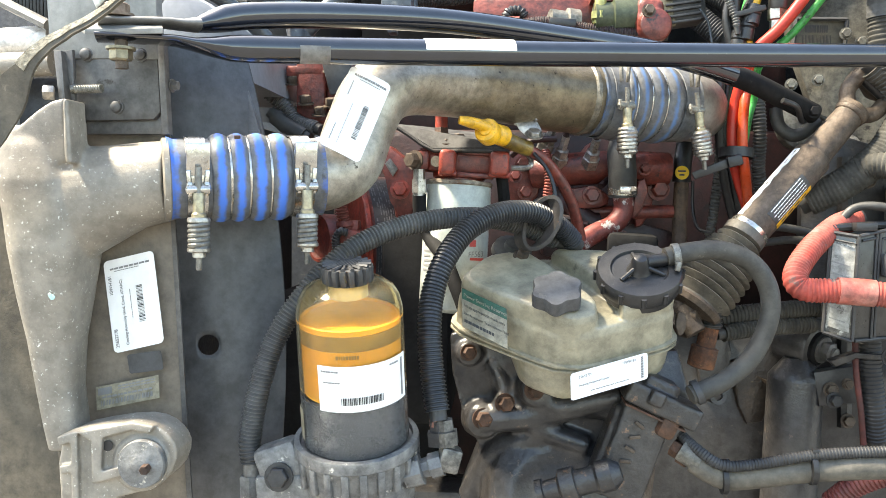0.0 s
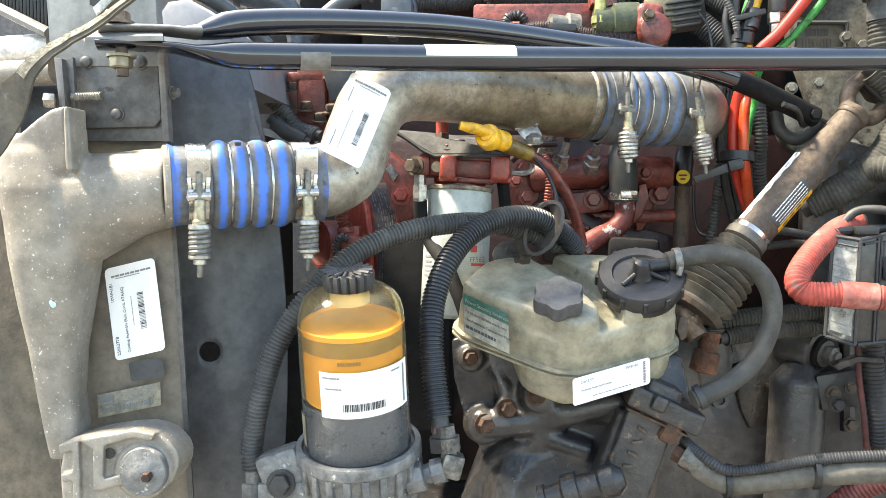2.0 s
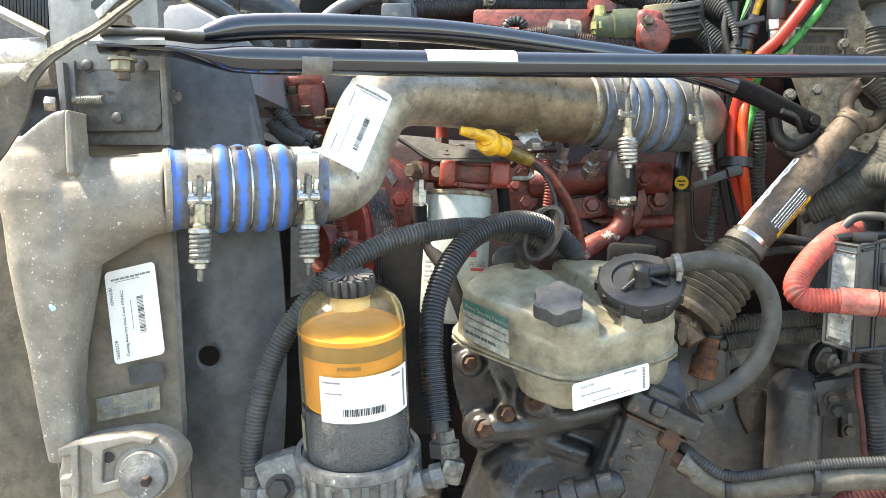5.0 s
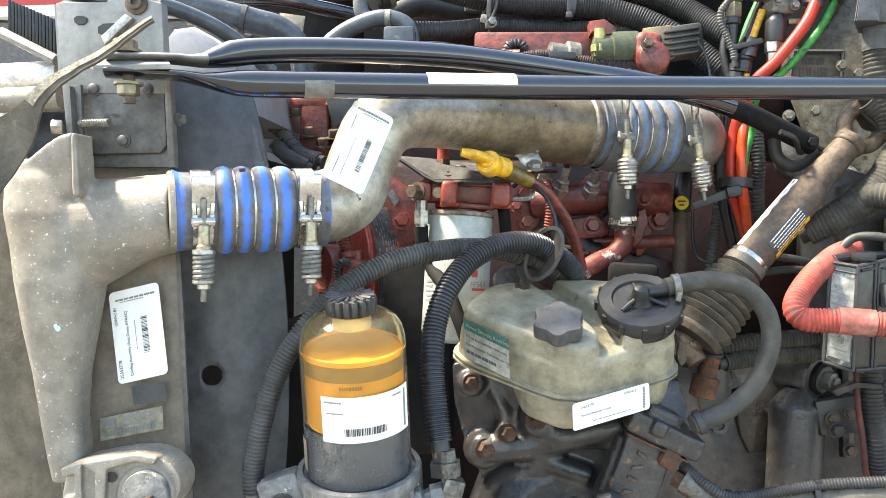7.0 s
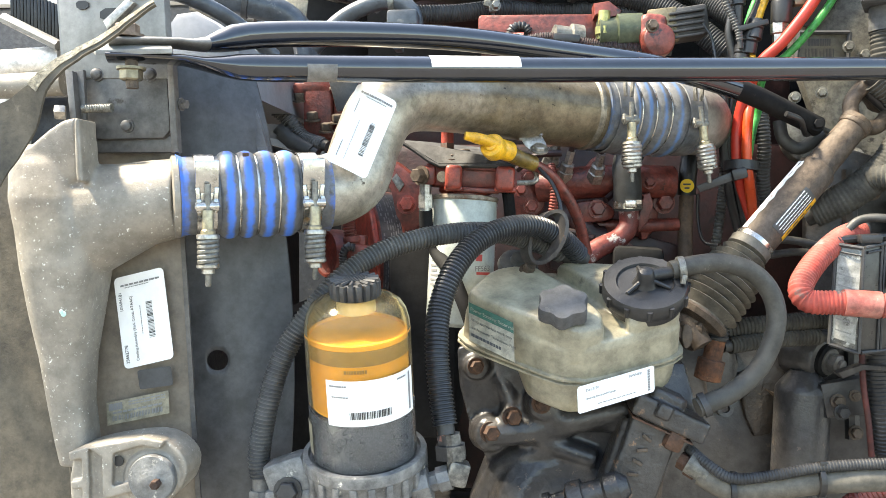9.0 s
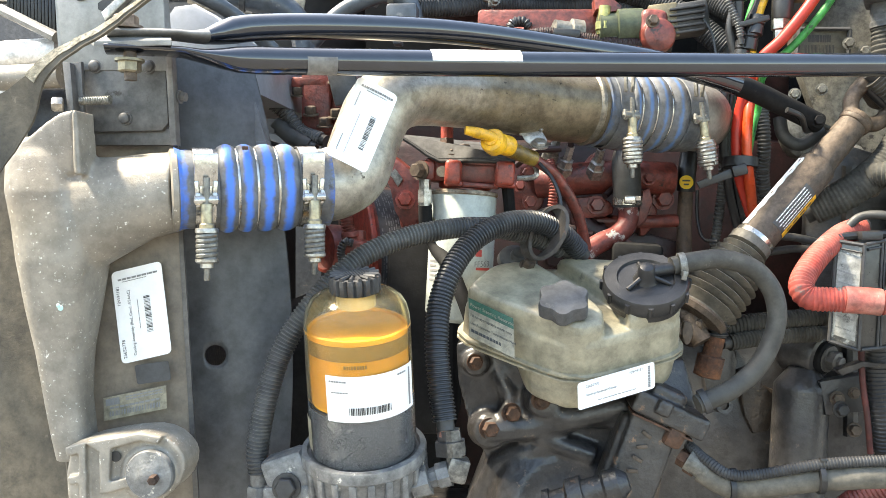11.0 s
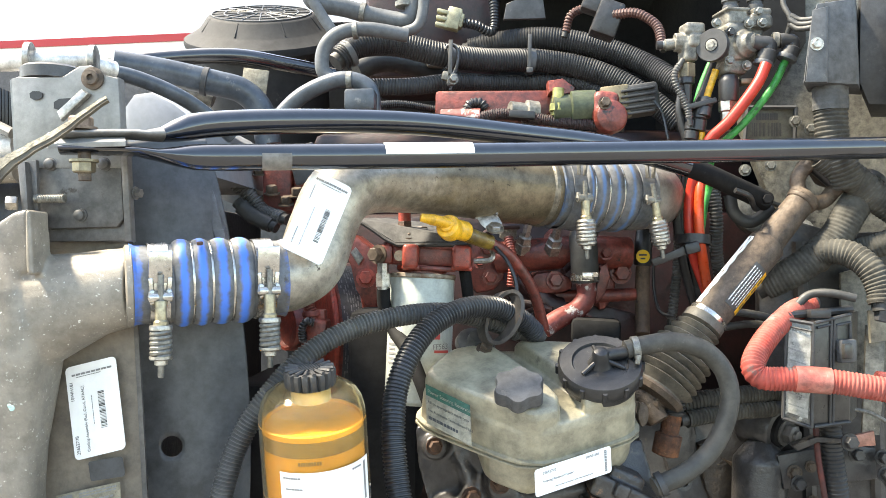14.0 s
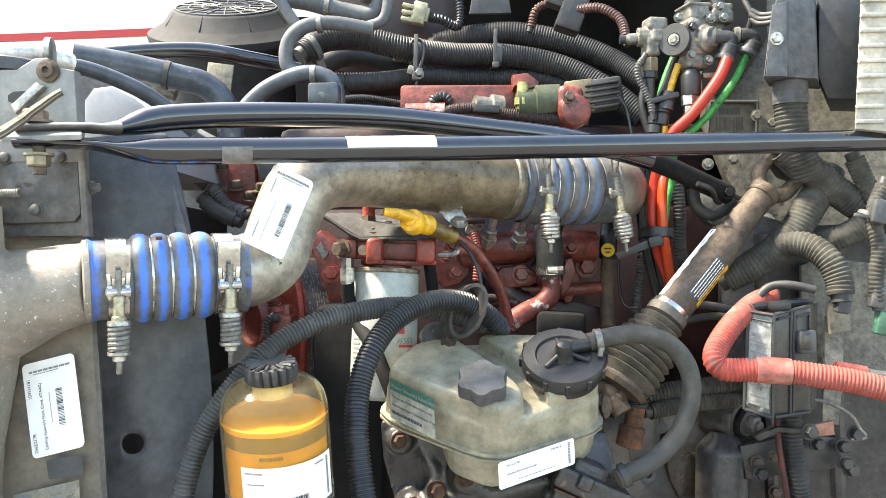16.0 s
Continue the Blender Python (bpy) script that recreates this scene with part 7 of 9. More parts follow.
# ---- top: air cleaner, hoses and looms ----
air = thing("air_cleaner", (-0.4536, 2.2, 2.0112), "black round air cleaner with a ribbed lid", "air cleaner")
ac, an = V((-0.4644, 2.25, 2.1355)), Vector((0.03, -0.46, 1)).normalized()
ax1 = an.cross(Y).normalized() * -1
ax2 = an.cross(ax1)
ra = 0.1973
bm = B()
ac = ac + an * 0.016
AIR_LID = mat("chalky_black_plastic", (0.018, 0.019, 0.021), (0.033, 0.034, 0.036), 0.75, 0, 10, 160, 0.06, (0.075, 0.075, 0.075), 0.0, 0.25, speckscale=20, grime=0.25)
lathe(bm, ac, an, [(ra * 0.80, -0.42), (ra * 0.82, -0.05), (ra * 0.95, -0.035), (ra, -0.026), (ra * 1.01, -0.016), (ra * 1.0, -0.008), (ra * 0.88, 0.004), (ra * 0.84, 0.010), (ra * 0.80, 0.014), (ra * 0.69, 0.042), (ra * 0.665, 0.046), (ra * 0.63, 0.048), (ra * 0.1, 0.051)], 64)
part("canister", bm, AIR_LID, air)
for k in range(16):
    t = 2 * math.pi * (k + 0.5) / 16
    d = ax1 * math.cos(t) + ax2 * math.sin(t)
    bm = B()
    sweep(bm, [ac + an * 0.052 + d * ra * 0.12, ac + an * 0.049 + d * ra * 0.63], 0.0018, 6)
    part("lid_rib", bm, SHROUD, air)
    if k % 2:
        bm = B()
        sweep(bm, [ac + an * 0.044 + d * ra * 0.67, ac + an * 0.015 + d * ra * 0.795], 0.0024, 6)
        part("side_rib", bm, AIR_LID, air)
for q in (0.12, 0.30, 0.47, 0.63):
    bm = B()
    lathe(bm, ac, an, [(ra * q - 0.0016, 0.046), (ra * q - 0.0016, 0.0535 - 0.004 * q), (ra * q + 0.0016, 0.0535 - 0.004 * q), (ra * q + 0.0016, 0.046)], 48, False)
    part("lid_ring", bm, SHROUD, air)
bm = B()
block(bm, (-0.428, 2.02, 1.9718), (0.06, 0.004, 0.07), (0, 8, 0), 0.001)
part("placard", bm, CREAM, air, "yellowed placard")


def hose(name, label, pts, r, material, category="hose", n=None, clamps=(), band=None):
    ob = thing(name, pts[len(pts) // 2], label, category)
    bm = B()
    tube(bm, pts, r, 16, n or 10 * len(pts))
    part("hose", bm, material, ob)
    for a, d in clamps:
        bm = B()
        lathe(bm, a, d, [(r + 0.0006, -0.005), (r + 0.0022, -0.0045), (r + 0.0022, 0.0045), (r + 0.0006, 0.005)], 24)
        part("clamp", bm, band or ZINC_DULL, ob)
    return ob


BLUEGREY = mat("blue_grey_rubber", (0.036, 0.044, 0.056), (0.058, 0.068, 0.080), 0.38, 0, 14, 180, 0.08, (0.13, 0.13, 0.13), 0.03)
hose("duct_tube", "long black duct tube running behind the radiator", [(-0.6666, 1.75, 1.9511), (-0.5821, 1.8, 1.9808), (-0.4316, 1.85, 1.9975), (-0.3223, 1.9, 1.988), (-0.2323, 1.95, 1.9766)], 0.0164, PAINT_BLACK, "duct")
hose("radiator_hose", "blue-grey radiator hose elbow with a taped joint", [(-0.515, 1.45, 1.8927), (-0.4503, 1.48, 1.8862), (-0.3662, 1.52, 1.8722), (-0.3223, 1.54, 1.8608), (-0.293, 1.55, 1.8274), (-0.2801, 1.55, 1.7674)], 0.0226, BLUEGREY, clamps=[((-0.3808, 1.51, 1.8733), (1, 0.2, -0.2))], band=DUSTY_BLACK)
hose("coolant_hose", "blue-grey coolant hose dropping behind the bars", [(-0.4363, 1.22, 1.8295), (-0.4048, 1.25, 1.8276), (-0.3587, 1.28, 1.811), (-0.326, 1.32, 1.7903), (-0.2905, 1.36, 1.7557)], 0.0112, BLUEGREY)
hose("coolant_hose", "blue-grey hose curving up to its clamp", [(-0.2629, 1.5, 1.7944), (-0.2143, 1.5, 1.8421), (-0.161, 1.5, 1.8675), (-0.1224, 1.5, 1.8699), (-0.0935, 1.5, 1.8503), (-0.0889, 1.5, 1.7974)], 0.0141, BLUEGREY, clamps=[((-0.1291, 1.5, 1.869), (1, 0, 0))])
hose("heater_hose", "grey heater hose looped at the front of the engine", [(-0.166, 1.62, 1.8899), (-0.1952, 1.62, 1.9112), (-0.194, 1.62, 1.9529), (-0.1657, 1.62, 1.9817), (-0.1161, 1.64, 1.9935), (-0.044, 1.66, 1.986)], 0.0133, PALE_RUBBER, clamps=[((-0.1379, 1.63, 1.9881), (1, 0, 0.1))])
hose("heater_hose", "grey heater hose with a push-on elbow", [(-0.231, 1.66, 2.0702), (-0.2149, 1.66, 2.0506), (-0.1644, 1.68, 2.0449), (-0.1018, 1.7, 2.0322), (-0.045, 1.7, 2.0269), (-0.0339, 1.7, 2.0683), (-0.0446, 1.7, 2.1123)], 0.0169, PALE_RUBBER, clamps=[((-0.1311, 1.69, 2.0386), (1, 0, -0.2)), ((-0.0514, 1.7, 2.0555), (0, 0, 1))])
hose("vent_hose", "thin grey vent hose crossing upwards", [(-0.2217, 1.64, 2.0533), (-0.1953, 1.64, 2.0106), (-0.1743, 1.64, 1.9807)], 0.0103, PALE_RUBBER)
hose("vent_hose", "thin grey vent hose beside the elbow", [(-0.0128, 1.68, 2.1052), (-0.0152, 1.68, 2.0404), (-0.0262, 1.68, 2.0082), (-0.0564, 1.68, 1.9957)], 0.0106, PALE_RUBBER)
conduit("loom_conduit", "thick black corrugated wiring loom over the engine", [(-0.1821, 1.72, 1.9569), (-0.146, 1.74, 1.9879), (-0.077, 1.78, 1.9991), (0.0134, 1.8, 1.9819), (0.1058, 1.84, 1.9783), (0.2259, 1.88, 1.9834), (0.3331, 1.88, 1.9603), (0.4241, 1.86, 1.9098), (0.5009, 1.84, 1.8443)], 0.025, LOOM, 0.0058, 0.0015, 16)
conduit("loom_conduit", "black corrugated wiring loom arching to the firewall", [(0.0693, 1.95, 2.0265), (0.1439, 1.94, 2.0405), (0.2421, 1.93, 2.044), (0.3508, 1.92, 2.0202), (0.4438, 1.9, 1.9777), (0.5154, 1.85, 1.9162)], 0.0252, LOOM, 0.0058, 0.0015, 16)
conduit("loom_conduit", "black corrugated wiring loom under the larger one", [(-0.1308, 1.75, 1.9068), (-0.0431, 1.78, 1.914), (0.0472, 1.82, 1.9301), (0.1657, 1.88, 1.9361), (0.2873, 1.9, 1.941), (0.392, 1.88, 1.8973)], 0.0182, LOOM, 0.006, 0.0016, 16)
hose("intake_hose", "short thick black hose above the valve cover", [(-0.1689, 1.86, 1.965), (-0.1232, 1.88, 1.9881), (-0.0537, 1.92, 1.9889), (0.0432, 1.98, 1.973)], 0.0238, RUBBER)
conduit("sensor_conduit", "brown corrugated sensor conduit", [(0.2662, 1.8, 2.0244), (0.2778, 1.8, 2.0588), (0.3122, 1.8, 2.0755)], 0.0091, mat("brown_conduit", (0.075, 0.032, 0.026), (0.10, 0.05, 0.04), 0.5), 0.006, 0.0018, 10)
conduit("sensor_conduit", "brown corrugated sensor conduit by the valve", [(0.351, 1.72, 2.0352), (0.3909, 1.7, 2.0311), (0.4241, 1.68, 2.0014), (0.4302, 1.66, 1.959)], 0.0097, bpy.data.materials["brown_conduit"], 0.006, 0.0018, 10)
bm = B()
block(bm, (0.3397, 1.74, 2.0299), (0.05, 0.05, 0.07), (0, 20, 0), 0.006)
block(bm, (0.3212, 1.74, 2.0579), (0.06, 0.04, 0.035), (0, 20, 0), 0.006)
tagged(part("pressure_sensor", bm, DARK_METAL), "dark pressure sensor on the engine", "sensor")
for at, hgt in (((0.0333, 1.755, 1.9576), 0.085), ((0.1953, 1.845, 1.9947), 0.075)):
    bm = B()
    block(bm, at, (0.008, 0.006, hgt), (0, 2, 0), 0.001)
    block(bm, tuple(V(at) - Z * hgt * 0.5), (0.014, 0.010, 0.012), (0, 0, 0), 0.002)
    tagged(part("zip_tie", bm, GREY_CONDUIT), "grey zip tie round a wiring loom", "zip tie", "loom ties")
bm = B()
block(bm, (-0.1045, 1.46, 1.8268), (0.05, 0.04, 0.035), (0, 0, 0), 0.005)
block(bm, (-0.112, 1.46, 1.8053), (0.014, 0.03, 0.05), (0, 0, 0), 0.003)
tagged(part("hose_bracket", bm, BLUEGREY), "blue-grey hose bracket with a bolt", "bracket")
# connectors behind the pipe
conduit("sensor_conduit", "grey corrugated sensor conduit near the thermostat", [(-0.4034, 1.62, 1.754), (-0.3971, 1.62, 1.7265), (-0.3685, 1.63, 1.7125), (-0.3395, 1.64, 1.6879), (-0.3131, 1.64, 1.657), (-0.2717, 1.62, 1.6421)], 0.0143, GREY_CONDUIT, 0.006, 0.0018)
conduit("sensor_conduit", "black sensor conduit below the grey one", [(-0.3517, 1.63, 1.6662), (-0.3317, 1.63, 1.6488), (-0.2925, 1.62, 1.6297)], 0.0153, RUBBER, 0.02, 0.001)
bm = B()
block(bm, (-0.3622, 1.6, 1.7308), (0.030, 0.03, 0.045), (0, 4, 0), 0.004)
tagged(part("connector_plug", bm, BLUEGREY), "dark blue-grey connector plug", "connector")

# ---- right: air valve, lines, boxes and looms ----
val = thing("air_valve", (0.5167, 1.5, 1.9185), "weathered metal air brake valve with push-in fittings", "valve")
bm = B()
block(bm, (0.512, 1.5, 1.9194), (0.0442, 0.055, 0.0616), (0, 0, 12), 0.0070)
block(bm, (0.5105, 1.5, 1.9602), (0.0357, 0.050, 0.0259), (0, 0, 12), 0.0050)
block(bm, (0.5099, 1.5, 1.9729), (0.0417, 0.054, 0.0057), (0, 0, 12), 0.0020)
block(bm, (0.5501, 1.5, 1.9537), (0.0411, 0.045, 0.0237), (0, 0, 12), 0.0060)
block(bm, (0.5535, 1.5, 1.9707), (0.0316, 0.040, 0.0117), (0, 0, 12), 0.0040)
block(bm, (0.5082, 1.5, 1.8782), (0.0398, 0.048, 0.0237), (0, 0, 12), 0.0060)
block(bm, (0.5433, 1.505, 1.9193), (0.0316, 0.040, 0.0569), (0, 0, 12), 0.0080)
lathe(bm, (0.5233, 1.485, 1.9147), (0.55, -1, 0.05), [(0.024, -0.01), (0.024, 0.012), (0.019, 0.016), (0.016, 0.024)], 24)
remeshed(part("valve_body", bm, VALVE_ALU, val), 0.0014, 1)
bm = B()
block(bm, (0.4455, 1.5, 1.9451), (0.0344, 0.035, 0.0202), (0, 0, 12), 0.0050)
block(bm, (0.4468, 1.5, 1.9252), (0.0269, 0.038, 0.0237), (0, 0, 12), 0.0060)
block(bm, (0.4385, 1.5, 1.9076), (0.0253, 0.032, 0.0338), (0, 0, 12), 0.0060)
sweep(bm, [V((0.4161, 1.5, 1.9249)), V((0.4365, 1.5, 1.9246))], 0.016, 12)
sweep(bm, [V((0.4539, 1.5, 1.9243)), V((0.4664, 1.5, 1.9225))], 0.012, 12)
remeshed(part("quick_release_valve", bm, VALVE_ALU, val), 0.0014, 1)
bm = B()
sweep(bm, [V((0.3955, 1.5, 1.9211)), V((0.4003, 1.5, 1.9211)), V((0.4009, 1.5, 1.9214)), V((0.4154, 1.5, 1.9221)), V((0.4167, 1.5, 1.9221))], [0.007, 0.007, 0.0095, 0.0095, 0.012], 14)
part("inlet_nozzle", bm, ZINC_DULL, val, "worn steel nozzle")
bm = B()
sweep(bm, [V((0.387, 1.5, 1.921)), V((0.3965, 1.5, 1.9211))], 0.0075, 12)
part("nozzle_cap", bm, BLACK, val, "small black cap")
bm = B()
lathe(bm, (0.4731, 1.475, 1.9131), (-0.72, -1, 0), [(0.027, -0.004), (0.0275, 0.002), (0.026, 0.0055), (0.011, 0.006), (0.010, 0.004)], 40)
kn = part("dial", bm, DUSTY_BLACK, val, "round grey plastic dial")
bm = B()
lathe(bm, (0.4737, 1.475, 1.9128), (-0.72, -1, 0), [(0.009, 0.0055), (0.0095, 0.008), (0.006, 0.0085), (0.005, 0.010), (0.002, 0.0102)], 20)
part("screw", bm, ZINC_DULL, kn)
bm = B()
bolt(bm, (0.5316, 1.475, 1.948), (0.1, -1, 0), 0.0062, 0.006)
part("valve_bolt", bm, ZINC_DULL, val)
bm = B()
bolt(bm, (0.5007, 1.47, 1.9331), (0.1, -1, 0), 0.0062, 0.006)
part("valve_bolt", bm, DARK_METAL, val)
bm = B()
bolt(bm, (0.4985, 1.47, 1.8866), (0.1, -1, 0), 0.0062, 0.006)
part("valve_bolt", bm, ZINC_DULL, val)
bm = B()
bolt(bm, (0.5276, 1.475, 1.8795), (0.1, -1, 0), 0.0062, 0.006)
part("valve_bolt", bm, ZINC_DULL, val)
bm = B()
bolt(bm, (0.4805, 1.48, 1.9511), (0.1, -1, 0), 0.0062, 0.006)
part("valve_bolt", bm, ZINC_DULL, val)
bm = B()
bolt(bm, (0.5532, 1.475, 1.9492), (0.1, -1, 0), 0.0062, 0.006)
part("valve_bolt", bm, ZINC_DULL, val)
bm = B()
bolt(bm, (0.5489, 1.48, 1.9687), (0.1, -1, 0), 0.0062, 0.006)
part("valve_bolt", bm, ZINC_DULL, val)
bm = B()
sweep(bm, curve([(0.5358, 1.47, 1.9155), (0.5481, 1.47, 1.9143), (0.5619, 1.47, 1.9119), (0.5602, 1.47, 1.8996), (0.5544, 1.47, 1.881)], 24), [0.0125 + 0.0028 * (i > 14) for i in range(24)], 16)
part("elbow_fitting", bm, DUSTY_BLACK, val, "black push-in elbow fitting")
bm = B()
lathe(bm, (0.5538, 1.47, 1.8829), V((0.5544, 1.47, 1.881)) - V((0.5602, 1.47, 1.8996)), [(0.0155, -0.002), (0.0162, 0.0), (0.0162, 0.004), (0.0155, 0.006)], 20)
part("release_ring", bm, RELAY_GREY, val, "grey release ring")
bm = B()
sweep(bm, curve([(0.5789, 1.47, 1.9179), (0.5896, 1.47, 1.9186), (0.6003, 1.47, 1.9154), (0.5986, 1.47, 1.9051), (0.5914, 1.47, 1.8898)], 24), [0.0115 + 0.0028 * (i > 14) for i in range(24)], 16)
part("elbow_fitting", bm, DUSTY_BLACK, val, "black push-in elbow fitting")
bm = B()
lathe(bm, (0.5908, 1.47, 1.8916), V((0.5914, 1.47, 1.8898)) - V((0.5986, 1.47, 1.9051)), [(0.0155, -0.002), (0.0162, 0.0), (0.0162, 0.004), (0.0155, 0.006)], 20)
part("release_ring", bm, RELAY_GREY, val, "grey release ring")
for at, r in (((0.5411, 1.475, 1.9163), 0.0165), ((0.5806, 1.475, 1.9194), 0.014)):
    bm = B()
    lathe(bm, at, (1, -0.1, 0), [(r * 0.8, -0.012), (r, -0.010), (r, -0.002), (r * 0.85, 0), (r * 0.85, 0.006)], 16)
    part("ferrule", bm, VALVE_ALU, val)
bm = B()
lathe(bm, (0.5096, 1.5, 1.9773), (0, 0, 1), [(0.0135, -0.006), (0.0135, 0), (0.0135, 0.006), (0.0115, 0.007), (0.0115, 0.013), (0.0149, 0.0135), (0.0135, 0.035)], 16)
part("push_fitting", bm, GREY_BOX, val, "dark push-in fitting")
bm = B()
lathe(bm, (0.5505, 1.5, 1.9782), (0, 0, 1), [(0.0125, -0.006), (0.0125, 0), (0.0125, 0.006), (0.0106, 0.007), (0.0106, 0.013), (0.0138, 0.0135), (0.0125, 0.035)], 16)
part("push_fitting", bm, GREY_BOX, val, "dark push-in fitting")
bm = B()
lathe(bm, (0.4999, 1.48, 1.856), (0, 0, -1), [(0.013, -0.008), (0.016, 0), (0.0165, 0.002), (0.0165, 0.032), (0.0155, 0.035)], 20)
part("check_valve", bm, BLACK, val, "black round check valve")
bm = B()
lathe(bm, (0.4973, 1.48, 1.8217), (0, 0, -1), [(0.0145, 0), (0.0145, 0.016), (0.011, 0.018), (0.011, 0.035)], 6)
part("steel_nut", bm, ZINC, val, "bright steel nut")
bm = B()
lathe(bm, (0.4326, 1.485, 1.8854), (0, 0, -1), [(0.0135, 0), (0.0145, 0.001), (0.0145, 0.022), (0.0125, 0.024)], 6)
part("brass_nut", bm, mat("old_brass", (0.20, 0.165, 0.105), (0.13, 0.105, 0.07), 0.45, 0.5), val, "dull brass nut")
bm = B()
lathe(bm, (0.4323, 1.485, 1.8628), (0, 0, -1), [(0.0125, 0), (0.013, 0.001), (0.013, 0.010), (0.009, 0.012), (0.008, 0.05)], 14)
part("push_fitting", bm, BLACK, val, "black push-in fitting")
bm = B()
block(bm, (0.5286, 1.485, 1.8544), (0.02, 0.02, 0.009), (0, 0, 0), 0.002)
part("brass_port", bm, bpy.data.materials["old_brass"], val, "brass port")


def line(name, label, pts, r, material, group="air lines"):
    bm = B()
    tube(bm, pts, r, 12, 14 * len(pts))
    return tagged(part(name, bm, material), label, "air line", group)


line("air_line", "bright red nylon air line running down from the valve", [(0.5524, 1.455, 1.8767), (0.5351, 1.45, 1.842), (0.4969, 1.46, 1.7892), (0.4606, 1.48, 1.7489), (0.4423, 1.5, 1.679), (0.4385, 1.5, 1.6243), (0.448, 1.51, 1.57), (0.4819, 1.55, 1.4958), (0.5012, 1.58, 1.4373)], 0.0092, RED_LINE)
line("air_line", "orange nylon air line beside the red one", [(0.4712, 1.52, 1.7363), (0.454, 1.49, 1.6778), (0.4509, 1.485, 1.6143), (0.4621, 1.5, 1.5514), (0.4852, 1.55, 1.4768)], 0.0084, ORANGE_LINE)
line("air_line", "scuffed green nylon air line running down from the valve", [(0.59, 1.475, 1.8863), (0.5659, 1.47, 1.841), (0.5255, 1.48, 1.7875), (0.4797, 1.5, 1.7391), (0.4807, 1.53, 1.6917), (0.4726, 1.53, 1.6593), (0.4622, 1.52, 1.6075)], 0.0062, GREEN_LINE)
line("air_line", "short green nylon air line under the small valve", [(0.4918, 1.54, 1.9092), (0.4701, 1.54, 1.8559), (0.4581, 1.54, 1.8074)], 0.0068, GREEN_LINE)
line("air_line", "yellow nylon air line with a black fitting", [(0.4847, 1.5, 1.8782), (0.4712, 1.5, 1.8386), (0.4609, 1.49, 1.8039), (0.4558, 1.49, 1.7522)], 0.0061, YELLOW)
for pts in ([(0.4941, 1.52, 1.9093), (0.4692, 1.51, 1.85), (0.4504, 1.5, 1.8104), (0.4404, 1.5, 1.7442)], [(0.434, 1.5, 1.8627), (0.4241, 1.5, 1.8107), (0.4377, 1.5, 1.7537)], [(0.4299, 1.55, 1.7222), (0.4285, 1.55, 1.6375), (0.4426, 1.56, 1.5527), (0.4668, 1.58, 1.4757)], [(0.4453, 1.56, 1.7236), (0.4386, 1.56, 1.6289), (0.4604, 1.57, 1.5434), (0.4763, 1.58, 1.4759)]):
    line("air_line", "black nylon air line in the bundle", pts, 0.0076, BLACK)
for a, b in (((0.4636, 1.485, 1.8283), (0.4574, 1.48, 1.7975)), ((0.444, 1.49, 1.7899), (0.4401, 1.49, 1.7617)), ((0.456, 1.485, 1.8125), (0.4501, 1.485, 1.775))):
    bm = B()
    d = V(b) - V(a)
    lathe(bm, a, d, [(0.009, 0), (0.013, 0.001), (0.013, d.length * 0.45), (0.011, d.length * 0.5), (0.0125, d.length * 0.55), (0.0125, d.length), (0.009, d.length + 0.001)], 14)
    tagged(part("line_joiner", bm, BLACK), "black line joiner fitting", "fitting", "line joiners")
conduit("small_conduit", "thin grey corrugated lead curving under the small valve", [(0.4188, 1.475, 1.8812), (0.4116, 1.475, 1.8688), (0.4129, 1.475, 1.8516), (0.4234, 1.475, 1.8297), (0.4324, 1.475, 1.8077), (0.4344, 1.475, 1.7937)], 0.0062, GREY_CONDUIT, 0.0045, 0.0012, 12)
bm = B()
block(bm, (0.4536, 1.475, 1.8173), (0.05, 0.012, 0.009), (0, -14, 0), 0.002)
tagged(part("zip_tie", bm, BLACK), "black zip tie bundling the air lines", "zip tie", "loom ties")
conduit("small_conduit", "black corrugated conduit beside the red lines", [(0.4949, 1.56, 1.6859), (0.4993, 1.56, 1.6292), (0.5039, 1.58, 1.573), (0.5189, 1.6, 1.5151)], 0.0118, GREY_CONDUIT, 0.006, 0.0018)
conduit("small_conduit", "black corrugated conduit behind the strap", [(0.4533, 1.6, 1.7292), (0.443, 1.6, 1.6514), (0.4446, 1.61, 1.5736), (0.4394, 1.62, 1.4943), (0.4336, 1.62, 1.4542)], 0.0091, GREY_CONDUIT, 0.006, 0.0018)
strap = thing("cable_strap", (0.4377, 1.48, 1.5958), "wide black cable strap with a loose tail round the lines", "strap")
bm = B()
lathe(bm, (0.4456, 1.5, 1.5952), (0.05, 0.1, 1), [(0.026, -0.008), (0.0275, -0.0075), (0.0275, 0.0075), (0.026, 0.008)], 30)
part("loop", bm, BLACK, strap)
bm = B()
prism(bm, [(0.3689, 1.47, 1.5625), (0.4341, 1.465, 1.5896), (0.438, 1.465, 1.5754), (0.3745, 1.47, 1.5517)], 0.003, 0.0008)
part("tail", bm, BLACK, strap)
bm = B()
block(bm, (0.4345, 1.466, 1.5816), (0.024, 0.014, 0.018), (0, -15, 0), 0.003)
part("buckle", bm, BLACK, strap)
hose("heater_pipe", "thick black rubber heater hose under the bar", [(0.5051, 1.5, 1.67), (0.5132, 1.5, 1.6383), (0.5403, 1.5, 1.6249), (0.5751, 1.5, 1.6477)], 0.0104, RUBBER)

